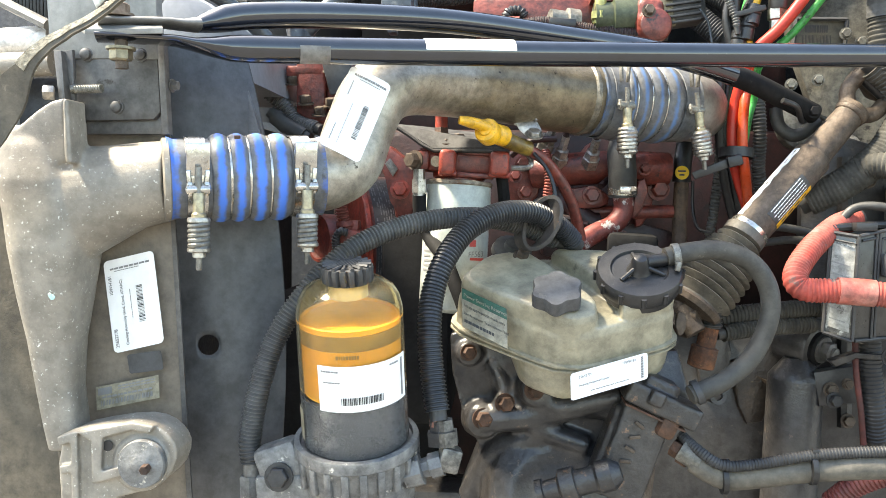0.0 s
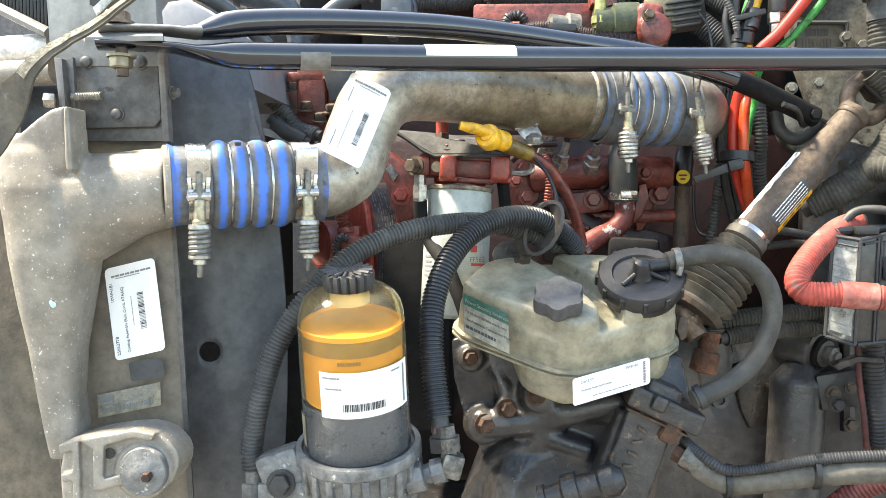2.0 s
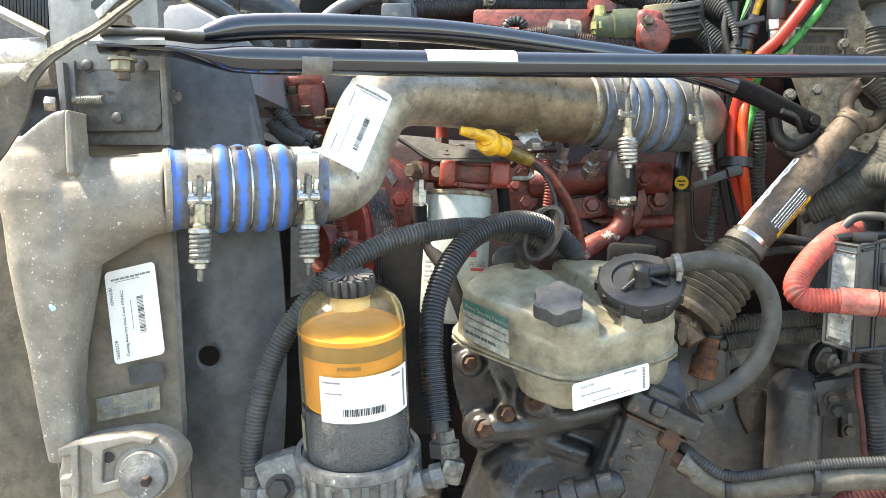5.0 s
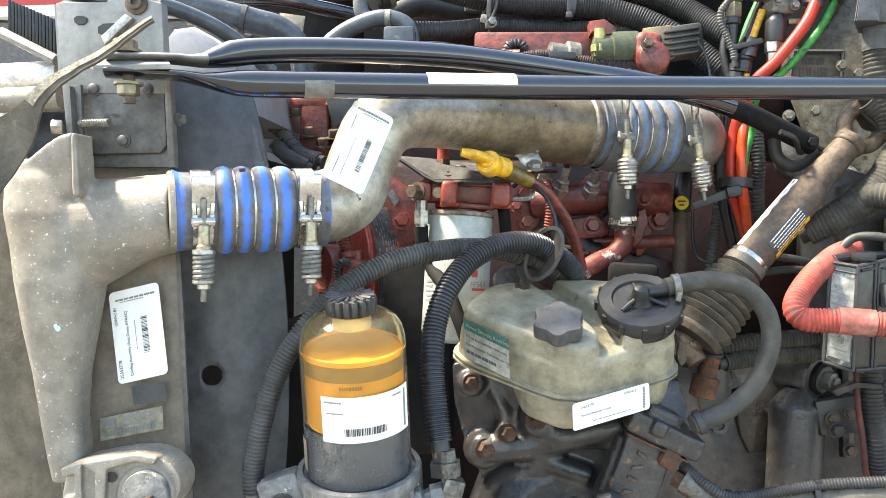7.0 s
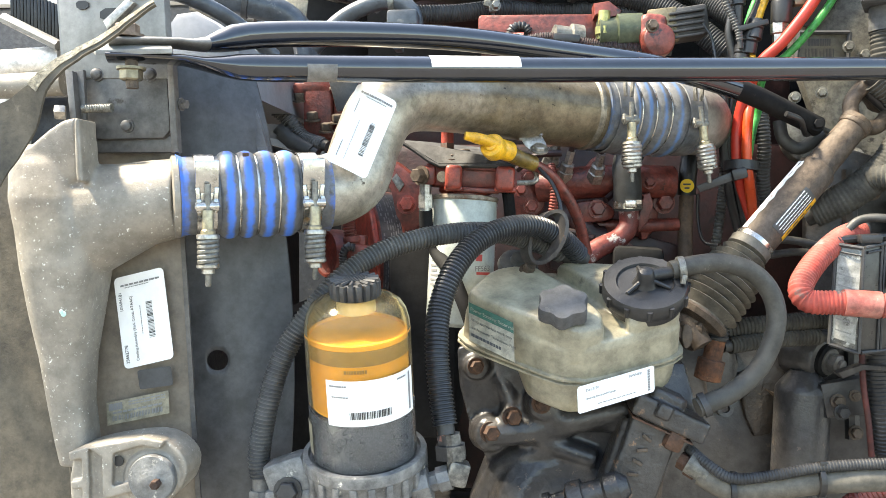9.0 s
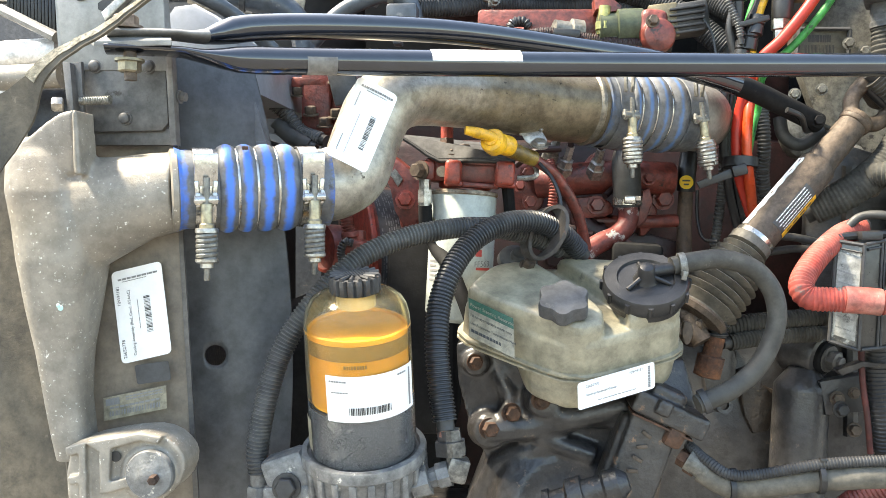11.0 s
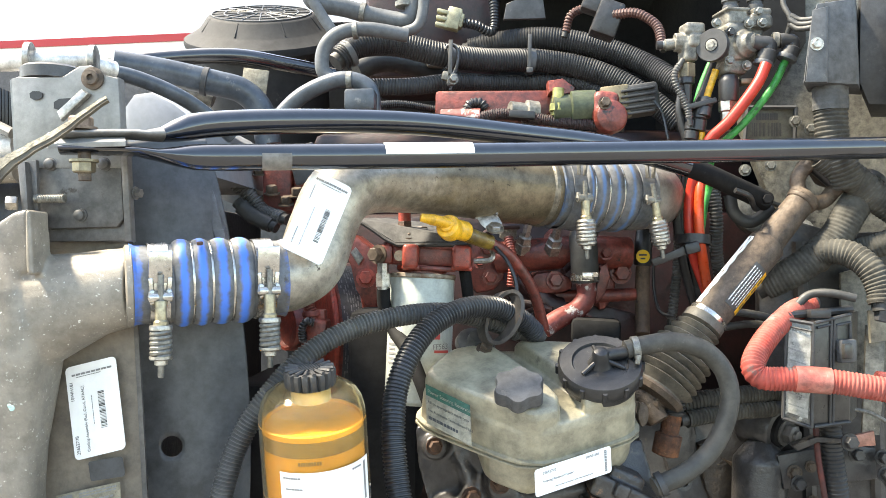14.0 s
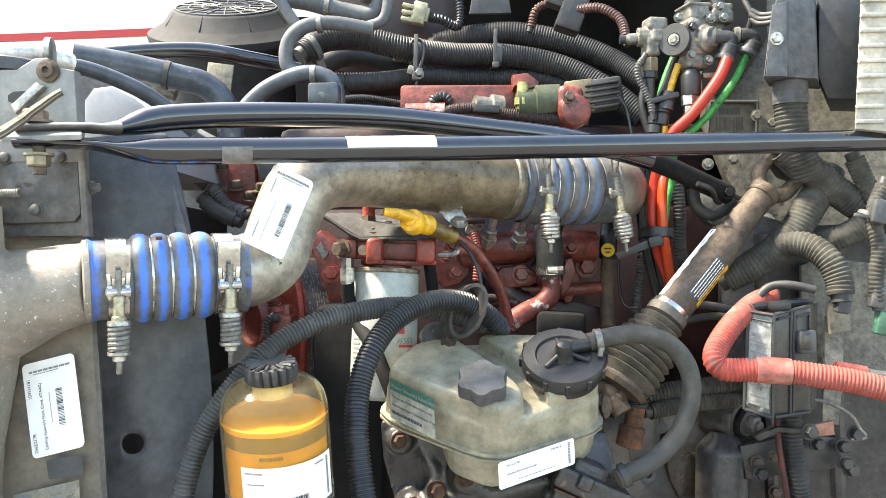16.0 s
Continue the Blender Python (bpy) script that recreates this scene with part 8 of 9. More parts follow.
# firewall fittings
plate = thing("firewall_plate", (0.6193, 1.64, 1.8033), "stained data plate with a barcode on the firewall", "plate")
bm = B()
prism(bm, [(0.5784, 1.632, 1.8355), (0.6596, 1.632, 1.8346), (0.6569, 1.632, 1.7729), (0.5717, 1.632, 1.7737)], 0.004, 0.001)
part("plate", bm, mat("stained_data_plate", (0.19, 0.18, 0.14), (0.11, 0.10, 0.075), 0.5), plate)
sh = Sheet((0.583, 1.629, 1.7794), V((0.6478, 1.629, 1.7787)) - V((0.583, 1.629, 1.7794)), V((0.5835, 1.629, 1.8267)) - V((0.583, 1.629, 1.7794)))
part("barcode", barcode(sh, 0.0, 0.1, 0.8, 0.62), INK, plate)
part("print", scribble(sh, [(0.1, 0.72, 0.7, 0.98)]), INK, plate)
for a, b in (((0.5758, 1.63, 1.8372), (0.6609, 1.63, 1.8363)), ((0.6609, 1.63, 1.8363), (0.6582, 1.63, 1.7705)), ((0.5758, 1.63, 1.8372), (0.5691, 1.63, 1.7714))):
    bm = B()
    sweep(bm, [V(a), V(b)], 0.004, 6)
    part("dark_frame", bm, INK, plate, "dark printed border")
for at in ((0.6831, 1.62, 1.7955), (0.6158, 1.63, 1.7315), (0.5903, 1.63, 1.6843), (0.6531, 1.6, 1.604), (0.6563, 1.62, 1.8096), (0.5698, 1.63, 1.7236)):
    bm = B()
    bolt(bm, at, (-0.2, -1, 0), 0.008, 0.010)
    tagged(part("firewall_stud", bm, ZINC_DULL), "bare stud and nut on the firewall", "stud", "firewall studs")
bm = B()
prism(bm, [(0.5352, 1.6, 1.6712), (0.5612, 1.6, 1.6906), (0.5996, 1.6, 1.6762), (0.6105, 1.6, 1.6328), (0.5783, 1.6, 1.6035), (0.5491, 1.6, 1.6227)], 0.03, 0.006, rounded=2)
tagged(part("grommet_plate", bm, VALVE_ALU), "weathered metal plate behind the hose", "plate")

gb = thing("relay_box", (0.6518, 1.4500, 1.9091), "grey moulded relay box with one screw", "relay box")
bm = B()
prism(bm, [(0.6069, 1.3850, 1.9546), (0.6715, 1.4000, 1.9667), (0.6752, 1.4000, 1.8303), (0.5870, 1.3900, 1.8339), (0.5963, 1.3850, 1.9198)], 0.09, 0.006, (0.42, 0.9, 0))
part("box", bm, RELAY_GREY, gb)
bm = B()
prism(bm, [(0.5981, 1.3800, 1.9428), (0.6220, 1.3800, 1.9484), (0.6191, 1.3800, 1.8314), (0.5866, 1.3800, 1.8318)], 0.012, 0.003, (0.42, 0.9, 0))
part("front_panel", bm, RELAY_GREY, gb)
bm = B()
bolt(bm, (0.6039, 1.3790, 1.8895), (-0.1, -1, 0), 0.0075, 0.005)
part("screw", bm, ZINC, gb)
TAPE = mat("grey_tape_wrap", (0.040, 0.041, 0.042), (0.068, 0.067, 0.064), 0.6, 0, 30, 150, 0.3)
bm = B()
rng = curve([(0.6431, 1.43, 1.8413), (0.6433, 1.43, 1.8233), (0.6435, 1.43, 1.7964)], 16)
sweep(bm, rng, [0.0272 * (1 + 0.02 * math.sin(i * 2.1)) for i in range(16)], 18)
part("taped_collar", bm, TAPE, gb, "grey tape wrapped round the trunk")
bm = B()
ribbed(bm, [(0.6435, 1.43, 1.7964), (0.6482, 1.43, 1.7425), (0.6763, 1.44, 1.6804)], 0.0258, 0.0068, 0.0016, 20)
part("corrugated_trunk", bm, DUSTY_LOOM, gb, "dusty corrugated cable trunk")
bm = B()
prism(bm, [(0.6893, 1.4300, 2.0294), (0.8080, 1.4300, 2.0274), (0.8051, 1.4300, 1.7989), (0.7000, 1.4300, 1.8029), (0.6845, 1.4300, 1.8407)], 0.12, 0.015, (0.45, 0.9, 0))
tagged(part("black_cover", bm, DUSTY_BLACK), "large rounded black plastic cover on the firewall", "cover")
ecm = thing("control_module", (0.7331, 1.3500, 1.8450), "finned pale beige control module casting", "control module")
bm = B()
prism(bm, [(0.7118, 1.3300, 1.9581), (0.8082, 1.3300, 1.9566), (0.8048, 1.3300, 1.7310), (0.6988, 1.3300, 1.7423)], 0.05, 0.004, (0.5, 0.9, 0))
PALE_CAST = mat("pale_beige_casting", (0.42, 0.40, 0.34), (0.30, 0.285, 0.24), 0.55, 0, 14, 200, 0.15, (0.15, 0.135, 0.11), 0.01, grime=0.35)
part("housing", bm, PALE_CAST, ecm)
for k in range(9):
    bm = B()
    a = V((0.7105, 1.3280, 1.9324)).lerp(V((0.6996, 1.3280, 1.7529)), k / 8)
    block(bm, tuple(a + X * 0.02), (0.04, 0.008, 0.006), (0, 0, 0), 0.001)
    part("fin", bm, PALE_CAST, ecm)

# heavy looms on the right
conduit("grey_loom", "thick dusty corrugated trunk over the shaft yoke", [(0.6343, 1.4400, 1.7286), (0.6833, 1.4400, 1.6890), (0.7279, 1.4400, 1.6522), (0.7904, 1.4400, 1.6153), (0.8922, 1.4300, 1.5824)], 0.0247, DUSTY_LOOM, 0.0062, 0.0011, 20)
conduit("grey_loom", "thick taped loom running down behind the shaft", [(0.7188, 1.46, 1.6861), (0.683, 1.45, 1.6399), (0.6514, 1.45, 1.5901), (0.6026, 1.46, 1.5476), (0.5535, 1.48, 1.52)], 0.0257, DUSTY_LOOM, 0.0062, 0.0009, 20)
conduit("grey_loom", "dusty corrugated branch bending to the fuse box", [(0.6165, 1.455, 1.5622), (0.6365, 1.44, 1.5746), (0.6662, 1.42, 1.5704), (0.6875, 1.4, 1.5488), (0.6985, 1.39, 1.5191), (0.6994, 1.385, 1.4949)], 0.0211, DUSTY_LOOM, 0.0062, 0.0013, 20)
conduit("grey_loom", "dusty corrugated conduit high on the firewall", [(0.7392, 1.42, 1.7072), (0.759, 1.42, 1.6641), (0.7757, 1.41, 1.6258), (0.8054, 1.4, 1.6004)], 0.016, DUSTY_LOOM, 0.006, 0.0012, 14)
conduit("grey_loom", "bluish taped loom drooping to its connectors", [(0.7387, 1.33, 1.6571), (0.7192, 1.32, 1.6151), (0.7227, 1.31, 1.5653), (0.7172, 1.31, 1.5243), (0.7191, 1.31, 1.4874)], 0.0116, DUSTY_LOOM, 0.006, 0.001, 14)
conduit("grey_loom", "dusty taped branch crossing behind the drooping loom", [(0.6488, 1.46, 1.5811), (0.6949, 1.45, 1.5777), (0.7314, 1.43, 1.5896), (0.7757, 1.41, 1.6205), (0.8412, 1.4, 1.6527)], 0.0196, DUSTY_LOOM, 0.006, 0.0008, 16)
bm = B()
lathe(bm, (0.7134, 1.32, 1.6118), (0.6, 0, 1), [(0.017, -0.003), (0.018, -0.003), (0.018, 0.003), (0.017, 0.003)], 18, False)
block(bm, (0.6926, 1.3, 1.6128), (0.02, 0.006, 0.005), (0, 10, 0), 0.001)
tagged(part("zip_tie", bm, GREY_CONDUIT), "grey zip tie with a clipped tail on the loom", "zip tie", "loom ties")
for at in ((0.6403, 1.56, 1.5978), (0.6525, 1.58, 1.6132)):
    bm = B()
    bolt(bm, at, (-0.3, -1, 0.1), 0.014, 0.014)
    tagged(part("firewall_stud", bm, ZINC), "bare stud and nut on the firewall", "stud", "firewall studs")
fb = thing("fuse_box_bracket", (0.7106, 1.4300, 1.3777), "bent steel bracket with a clip and lug beside the fuse box", "bracket")
bm = B()
prism(bm, [(0.6999, 1.4400, 1.4579), (0.7296, 1.4400, 1.4576), (0.7190, 1.4300, 1.3417), (0.7116, 1.4250, 1.2873), (0.6850, 1.4250, 1.2875), (0.6905, 1.4300, 1.3421)], 0.006, 0.001)
part("upright", bm, VALVE_ALU, fb)
bm = B()
prism(bm, [(0.6953, 1.4200, 1.4816), (0.7095, 1.4200, 1.4860), (0.7110, 1.4200, 1.4627), (0.7288, 1.4200, 1.4697), (0.7302, 1.4200, 1.4367), (0.6981, 1.4200, 1.4308)], 0.008, 0.0015)
part("clip", bm, mat("beige_metal_clip", (0.20, 0.185, 0.15), (0.14, 0.13, 0.105), 0.5, 0.3), fb)
bm = B()
tube(bm, [(0.6566, 1.4000, 1.3328), (0.6859, 1.3950, 1.3265), (0.7139, 1.3900, 1.3088), (0.7282, 1.3900, 1.2869), (0.7367, 1.3900, 1.2746), (0.7156, 1.3950, 1.2703)], 0.003, 8, 30)
part("wire_rod", bm, ZINC_DULL, fb)
for at in ((0.6238, 1.325, 1.2974), (0.7239, 1.4, 1.278), (0.735, 1.44, 1.212), (0.7262, 1.44, 1.2229), (0.6817, 1.44, 1.2539), (0.7265, 1.45, 1.2478), (0.591, 1.44, 1.2077)):
    bm = B()
    bolt(bm, at, (0.1, -1, 0.05), 0.0095, 0.011)
    part("bolt", bm, DARK_METAL, fb)
hose("battery_cable", "grey battery cable with a red sleeve behind the conduit", [(0.6538, 1.3, 1.3933), (0.6861, 1.3, 1.3865), (0.7215, 1.29, 1.3811), (0.7881, 1.28, 1.3787)], 0.0089, GREY_CONDUIT, "cable")
bm = B()
tube(bm, [(0.6513, 1.298, 1.3936), (0.6691, 1.298, 1.391), (0.6949, 1.298, 1.3859)], 0.0102, 16)
tagged(part("cable_sleeve", bm, PINK_CONDUIT), "red shrink sleeve on the battery cable", "sleeve")
for at, m, lb in (((0.7192, 1.31, 1.4956), GREY_CONDUIT, "grey connector plug hanging from the loom"), ((0.726, 1.31, 1.4569), MUTED_GREEN, "muted green connector plug on the loom"), ((0.7178, 1.3, 1.6182), GREY_BOX, "grey connector plug on the thick loom"), ((0.7027, 1.385, 1.4835), GREY_BOX, "grey loom end beside the fuse box")):
    bm = B()
    block(bm, at, (0.022, 0.02, 0.035), (0, 12, 0), 0.004)
    tagged(part("connector_plug", bm, m), lb, "connector", "loom connectors")
conduit("grey_loom", "dusty corrugated conduit under the bellows", [(0.3655, 1.42, 1.3206), (0.421, 1.42, 1.3394), (0.4836, 1.43, 1.3464), (0.5674, 1.45, 1.3517)], 0.0151, DUSTY_LOOM, 0.0055, 0.0013, 16)
conduit("grey_loom", "thin dusty corrugated conduit under the bellows", [(0.4082, 1.4, 1.3157), (0.4729, 1.42, 1.3228), (0.5562, 1.44, 1.3261)], 0.0134, DUSTY_LOOM, 0.0055, 0.0013, 16)
for pts in ([(0.471, 1.46, 1.4791), (0.5234, 1.46, 1.4753), (0.5759, 1.46, 1.4626)], [(0.4863, 1.48, 1.4515), (0.5392, 1.48, 1.4568), (0.5888, 1.47, 1.4444)], [(0.5557, 1.36, 1.4829), (0.5789, 1.36, 1.5079), (0.6065, 1.35, 1.5124), (0.6418, 1.34, 1.5048)]):
    hose("cable", "thin dark cable behind the fuse box", pts, 0.0064, RUBBER, "cable")

# dark panel laid over the lower firewall
low_panel = thing("lower_dark_panel", (0.7189, 1.53, 1.2389), "dark panel over the lower firewall behind the fuse box", "panel")
bm = B()
prism(bm, [(0.5624, 1.53, 1.6024), (0.6289, 1.53, 1.626), (0.7042, 1.53, 1.6015), (0.9855, 1.5, 1.6176), (0.9778, 1.5, 1.0614), (0.5569, 1.53, 1.0478)], 0.02, 0.004)
part("sheet", bm, DARK_METAL, low_panel)
for a, b in (((0.6268, 1.525, 1.5923), (0.6409, 1.525, 1.1449)), ((0.7444, 1.515, 1.5819), (0.7487, 1.515, 1.1483)), ((0.625, 1.525, 1.4205), (0.8946, 1.505, 1.4313))):
    bm = B()
    sweep(bm, [V(a), V(b)], 0.012, 8)
    part("pressed_rib", bm, DARK_METAL, low_panel)
for at in ((0.6621, 1.52, 1.5539), (0.7152, 1.515, 1.4685), (0.6791, 1.52, 1.3924), (0.7555, 1.51, 1.5252)):
    bm = B()
    bolt(bm, at, (0, -1, 0), 0.010, 0.010)
    part("panel_bolt", bm, BROWN_STEEL, low_panel)

bm = B()
prism(bm, [(0.6792, 1.485, 1.5392), (0.7278, 1.485, 1.5527), (0.8112, 1.485, 1.5378), (0.9967, 1.485, 1.5452), (0.9937, 1.485, 1.3515), (0.8086, 1.485, 1.3587), (0.7528, 1.485, 1.3499), (0.6787, 1.485, 1.3664)], 0.008, 0.002)
tagged(part("firewall_sheet", bm, FIREWALL), "mottled beige painted firewall sheet behind the fuse box", "panel")
# lower right: spring hanger, shock absorber and brackets
hang = thing("spring_hanger", (0.4699, 1.56, 1.1853), "dark greasy cast spring hanger on the frame", "hanger")
bm = B()
prism(bm, [(0.3623, 1.56, 1.2904), (0.4566, 1.56, 1.3216), (0.5606, 1.56, 1.3092), (0.6361, 1.56, 1.2866), (0.7468, 1.56, 1.2986), (0.7791, 1.56, 0.9399), (0.3228, 1.56, 0.9221)], 0.08, 0.008)
part("hanger_plate", bm, DARK_METAL, hang)
bm = B()
prism(bm, [(0.4044, 1.535, 1.2951), (0.4461, 1.535, 1.3075), (0.456, 1.535, 1.2866), (0.454, 1.535, 1.1904), (0.4171, 1.535, 1.1701), (0.4012, 1.535, 1.2373)], 0.03, 0.006, rounded=1)
part("ear", bm, DARK_METAL, hang)
bm = B()
prism(bm, [(0.4606, 1.545, 1.2465), (0.481, 1.545, 1.2547), (0.4937, 1.54, 1.2213), (0.5219, 1.54, 1.2143), (0.5249, 1.54, 1.1758), (0.5128, 1.54, 1.1445), (0.4867, 1.54, 1.1398), (0.4727, 1.54, 1.1705), (0.4657, 1.545, 1.1982)], 0.03, 0.006)
part("rusty_lug", bm, mat("greasy_rust", (0.040, 0.026, 0.015), (0.014, 0.011, 0.009), 0.45, 0, 30, 120, 0.7, (0.08, 0.055, 0.025), 0.02, speckscale=60, grime=0.7), hang, "greasy rusty lug")
sk = thing("shock_absorber", (0.5563, 1.5, 1.1258), "black shock absorber with a bolted rubber eye", "shock absorber")
bm = B()
lathe(bm, (0.551, 1.5, 1.2336), (-0.03, 0, -1), [(0.02, -0.03), (0.036, -0.01), (0.043, 0.0), (0.044, 0.006), (0.044, 0.25)], 32)
part("body", bm, CAST_BLACK, sk)
eye0, eyed = V((0.547, 1.54, 1.2896)), Vector((0.62, -0.76, -0.16)).normalized()
bm = B()
lathe(bm, eye0, eyed, [(0.030, -0.01), (0.038, -0.004), (0.040, 0.0), (0.040, 0.052), (0.037, 0.057), (0.030, 0.059), (0.028, 0.057)], 36)
part("eye", bm, DARK_METAL, sk, "greasy black eye with a rubber bush")
bm = B()
lathe(bm, eye0, eyed, [(0.027, 0.05), (0.027, 0.064), (0.024, 0.067)], 28)
part("bush", bm, MATTE_BLACK, sk)
bm = B()
lathe(bm, eye0 + eyed * 0.067, eyed, [(0.022, 0), (0.022, 0.003), (0.0175, 0.0035)], 24)
part("washer", bm, STEEL_GREY, sk)
bm = B()
lathe(bm, eye0 + eyed * 0.0705, eyed, [(0.0165, 0), (0.0165, 0.013), (0.013, 0.015)], 6)
lathe(bm, eye0 + eyed * 0.084, eyed, [(0.009, 0), (0.009, 0.007), (0.007, 0.008)], 14)
part("eye_bolt", bm, STEEL_GREY, sk, "grey hex nut and bolt end")
link = thing("steering_link_end", (0.3728, 1.36, 1.2871), "rusty pitman stud with a rubber gaiter", "link")
bm = B()
ribbed(bm, [(0.3822, 1.36, 1.3676), (0.3799, 1.36, 1.3296)], 0.017, 0.006, 0.003, 16)
part("gaiter", bm, RUBBER, link)
bm = B()
lathe(bm, (0.3783, 1.36, 1.3295), V((0.3651, 1.36, 1.2656)) - V((0.3783, 1.36, 1.3295)), [(0.014, 0), (0.014, 0.028), (0.020, 0.030), (0.020, 0.06), (0.014, 0.062)], 18)
part("stud", bm, FLAKY_RUST, link, "flaking rusty stud")
bm = B()
lathe(bm, (0.4006, 1.4, 1.2193), (0.1, -1, 0.1), [(0.013, 0), (0.013, 0.008), (0.007, 0.008), (0.007, 0.0)], 20, False)
part("ring_tab", bm, DARK_METAL, link)
brk2 = thing("cable_bracket", (0.6201, 1.44, 1.2162), "dark steel bracket with conduits below the fuse box", "bracket")
bm = B()
prism(bm, [(0.5657, 1.46, 1.2466), (0.6693, 1.46, 1.2672), (0.7214, 1.46, 1.2594), (0.7233, 1.46, 1.2099), (0.5763, 1.46, 1.1923)], 0.02, 0.003)
part("bracket", bm, DARK_METAL, brk2)
for at, rr in (((0.6362, 1.5, 1.1611), 0.009), ((0.591, 1.455, 1.2211), 0.009), ((0.6167, 1.455, 1.2308), 0.007), ((0.6777, 1.5, 1.1295), 0.009), ((0.642, 1.455, 1.2494), 0.007)):
    bm = B()
    bolt(bm, at, (0, -1, 0.1), rr, rr)
    part("bolt", bm, BROWN_STEEL, brk2)
bm = B()
prism(bm, [(0.5655, 1.39, 1.2776), (0.5983, 1.38, 1.293), (0.6678, 1.38, 1.2887), (0.668, 1.38, 1.2819), (0.5986, 1.38, 1.2854), (0.5741, 1.39, 1.2692)], 0.02, 0.001)
part("thin_rod", bm, DARK_METAL, brk2)
conduit("battery_cable_conduit", "black taped battery cable conduit hanging under the fuse box", [(0.626, 1.4, 1.3116), (0.6294, 1.4, 1.2599), (0.6361, 1.4, 1.2081), (0.6446, 1.41, 1.1534)], 0.0165, LOOM, 0.006, 0.0012)
hose("battery_cable", "thin red cable beside the taped conduit", [(0.601, 1.392, 1.313), (0.6045, 1.392, 1.26), (0.613, 1.392, 1.205), (0.622, 1.4, 1.150)], 0.0045, mat("dull_red_cable", (0.085, 0.015, 0.012), (0.04, 0.010, 0.009), 0.7), "cable")
conduit("battery_cable_conduit", "dull red conduit low behind the pressure hose", [(0.5766, 1.4, 1.0576), (0.6014, 1.38, 1.0897), (0.6413, 1.36, 1.1164), (0.6925, 1.35, 1.1297)], 0.0173, mat("dull_red_conduit", (0.13, 0.022, 0.018), (0.09, 0.018, 0.016), 0.5), 0.006, 0.0016)
bm = B()
prism(bm, [(0.6242, 1.33, 1.3039), (0.6617, 1.33, 1.3119), (0.6639, 1.33, 1.2911), (0.6199, 1.33, 1.2873)], 0.006, 0.001)
tagged(part("copper_lug", bm, mat("tarnished_copper", (0.33, 0.16, 0.12), (0.25, 0.13, 0.10), 0.5, 0.5)), "tarnished copper cable lug under the fuse box", "lug")

# small parts between filter and reservoir
bm = B()
lathe(bm, (0.0824, 1.3, 1.4398), (0.2, -0.6, 0.7), [(0.03, 0), (0.028, 0.008), (0.014, 0.012), (0.012, 0.02)], 22)
tagged(part("pipe_flange", bm, GREY_CONDUIT), "grey flange beside the reservoir", "flange")
bm = B()
bolt(bm, (0.0957, 1.275, 1.4351), (0.3, -0.6, 0.6), 0.009, 0.012)
tagged(part("flange_bolt", bm, BROWN_STEEL), "worn bolt on the reservoir flange", "bolt")
hose("thin_cable", "thin black cable looping from the dipstick clip", [(0.1128, 1.315, 1.5828), (0.1311, 1.3, 1.5597), (0.1423, 1.29, 1.5276), (0.1392, 1.28, 1.4918), (0.1256, 1.28, 1.4559)], 0.0028, BLACK, "cable")
hose("thin_cable", "thin black wire beside the brown pipe", [(0.4025, 1.62, 1.5538), (0.4038, 1.62, 1.5039), (0.4102, 1.6, 1.4695), (0.4309, 1.58, 1.4636)], 0.003, BLACK, "cable")
hose("thin_cable", "pale wire bent over the valve cover", [(0.3969, 1.55, 1.8539), (0.3899, 1.54, 1.8374), (0.4042, 1.54, 1.8128), (0.4135, 1.54, 1.7689)], 0.0022, BLUEGREY, "cable")

# ---- labels ----
rl = thing("stock_label", (-0.3822, 1.086, 1.3814), "white printed stock label on the radiator side panel", "label")
o, q = V((-0.4056, 1.084, 1.3209)), V((-0.3425, 1.084, 1.3363))
sh = Sheet(o, q - o, V((-0.4187, 1.084, 1.434)) - o)
part("paper", sh.card(B(), 0.0008, 0.006), PAPER, rl)
part("barcode", barcode(sh, 0.58, 0.28, 0.70, 0.68, False, 26, 4), INK, rl)
for k, rect in enumerate([(0.12, 0.89, 0.92, 0.91), (0.2, 0.868, 0.7, 0.876), (0.45, 0.34, 0.46, 0.66)]):
    part("print", scribble(sh, [rect], k + 5), GREY_INK, rl)
for txt, s, t, hh in (("25652778", 0.12, 0.05, 0.0042), ("10WH181", 0.12, 0.62, 0.0042), ("Cooling Assembly (Rad, Cond, ATAAC)", 0.32, 0.06, 0.0036)):
    writing(txt, "lettering", sh.p(s, t, 0.0012), sh.u, -sh.r, hh, INK, rl)
gl = thing("stock_label", (-0.3671, 1.086, 1.3116), "grey blank sticker on the radiator side panel", "label")
o = V((-0.3864, 1.084, 1.296))
sh = Sheet(o, V((-0.3434, 1.084, 1.3027)) - o, V((-0.3898, 1.084, 1.3198)) - o)
part("paper", sh.card(B(), 0.0008, 0.003), GREY_BOX, gl)
ml = thing("maker_label", (-0.389, 1.086, 1.2722), "yellowed maker label with a barcode on the radiator", "label")
o = V((-0.4287, 1.084, 1.2496))
sh = Sheet(o, V((-0.3487, 1.084, 1.2674)) - o, V((-0.4299, 1.084, 1.278)) - o)
part("paper", sh.patch(B(), 0, 0, 1, 1, 0.0008), CREAM, ml)
part("barcode", barcode(sh, 0.08, 0.14, 0.9, 0.36, True, 34, 8), GREY_INK, ml)
for k, rect in enumerate([(0.04, 0.62, 0.26, 0.92), (0.36, 0.84, 0.95, 0.9), (0.36, 0.72, 0.95, 0.78), (0.1, 0.46, 0.9, 0.54)]):
    part("print", scribble(sh, [rect], k + 9), GREY_INK, ml)
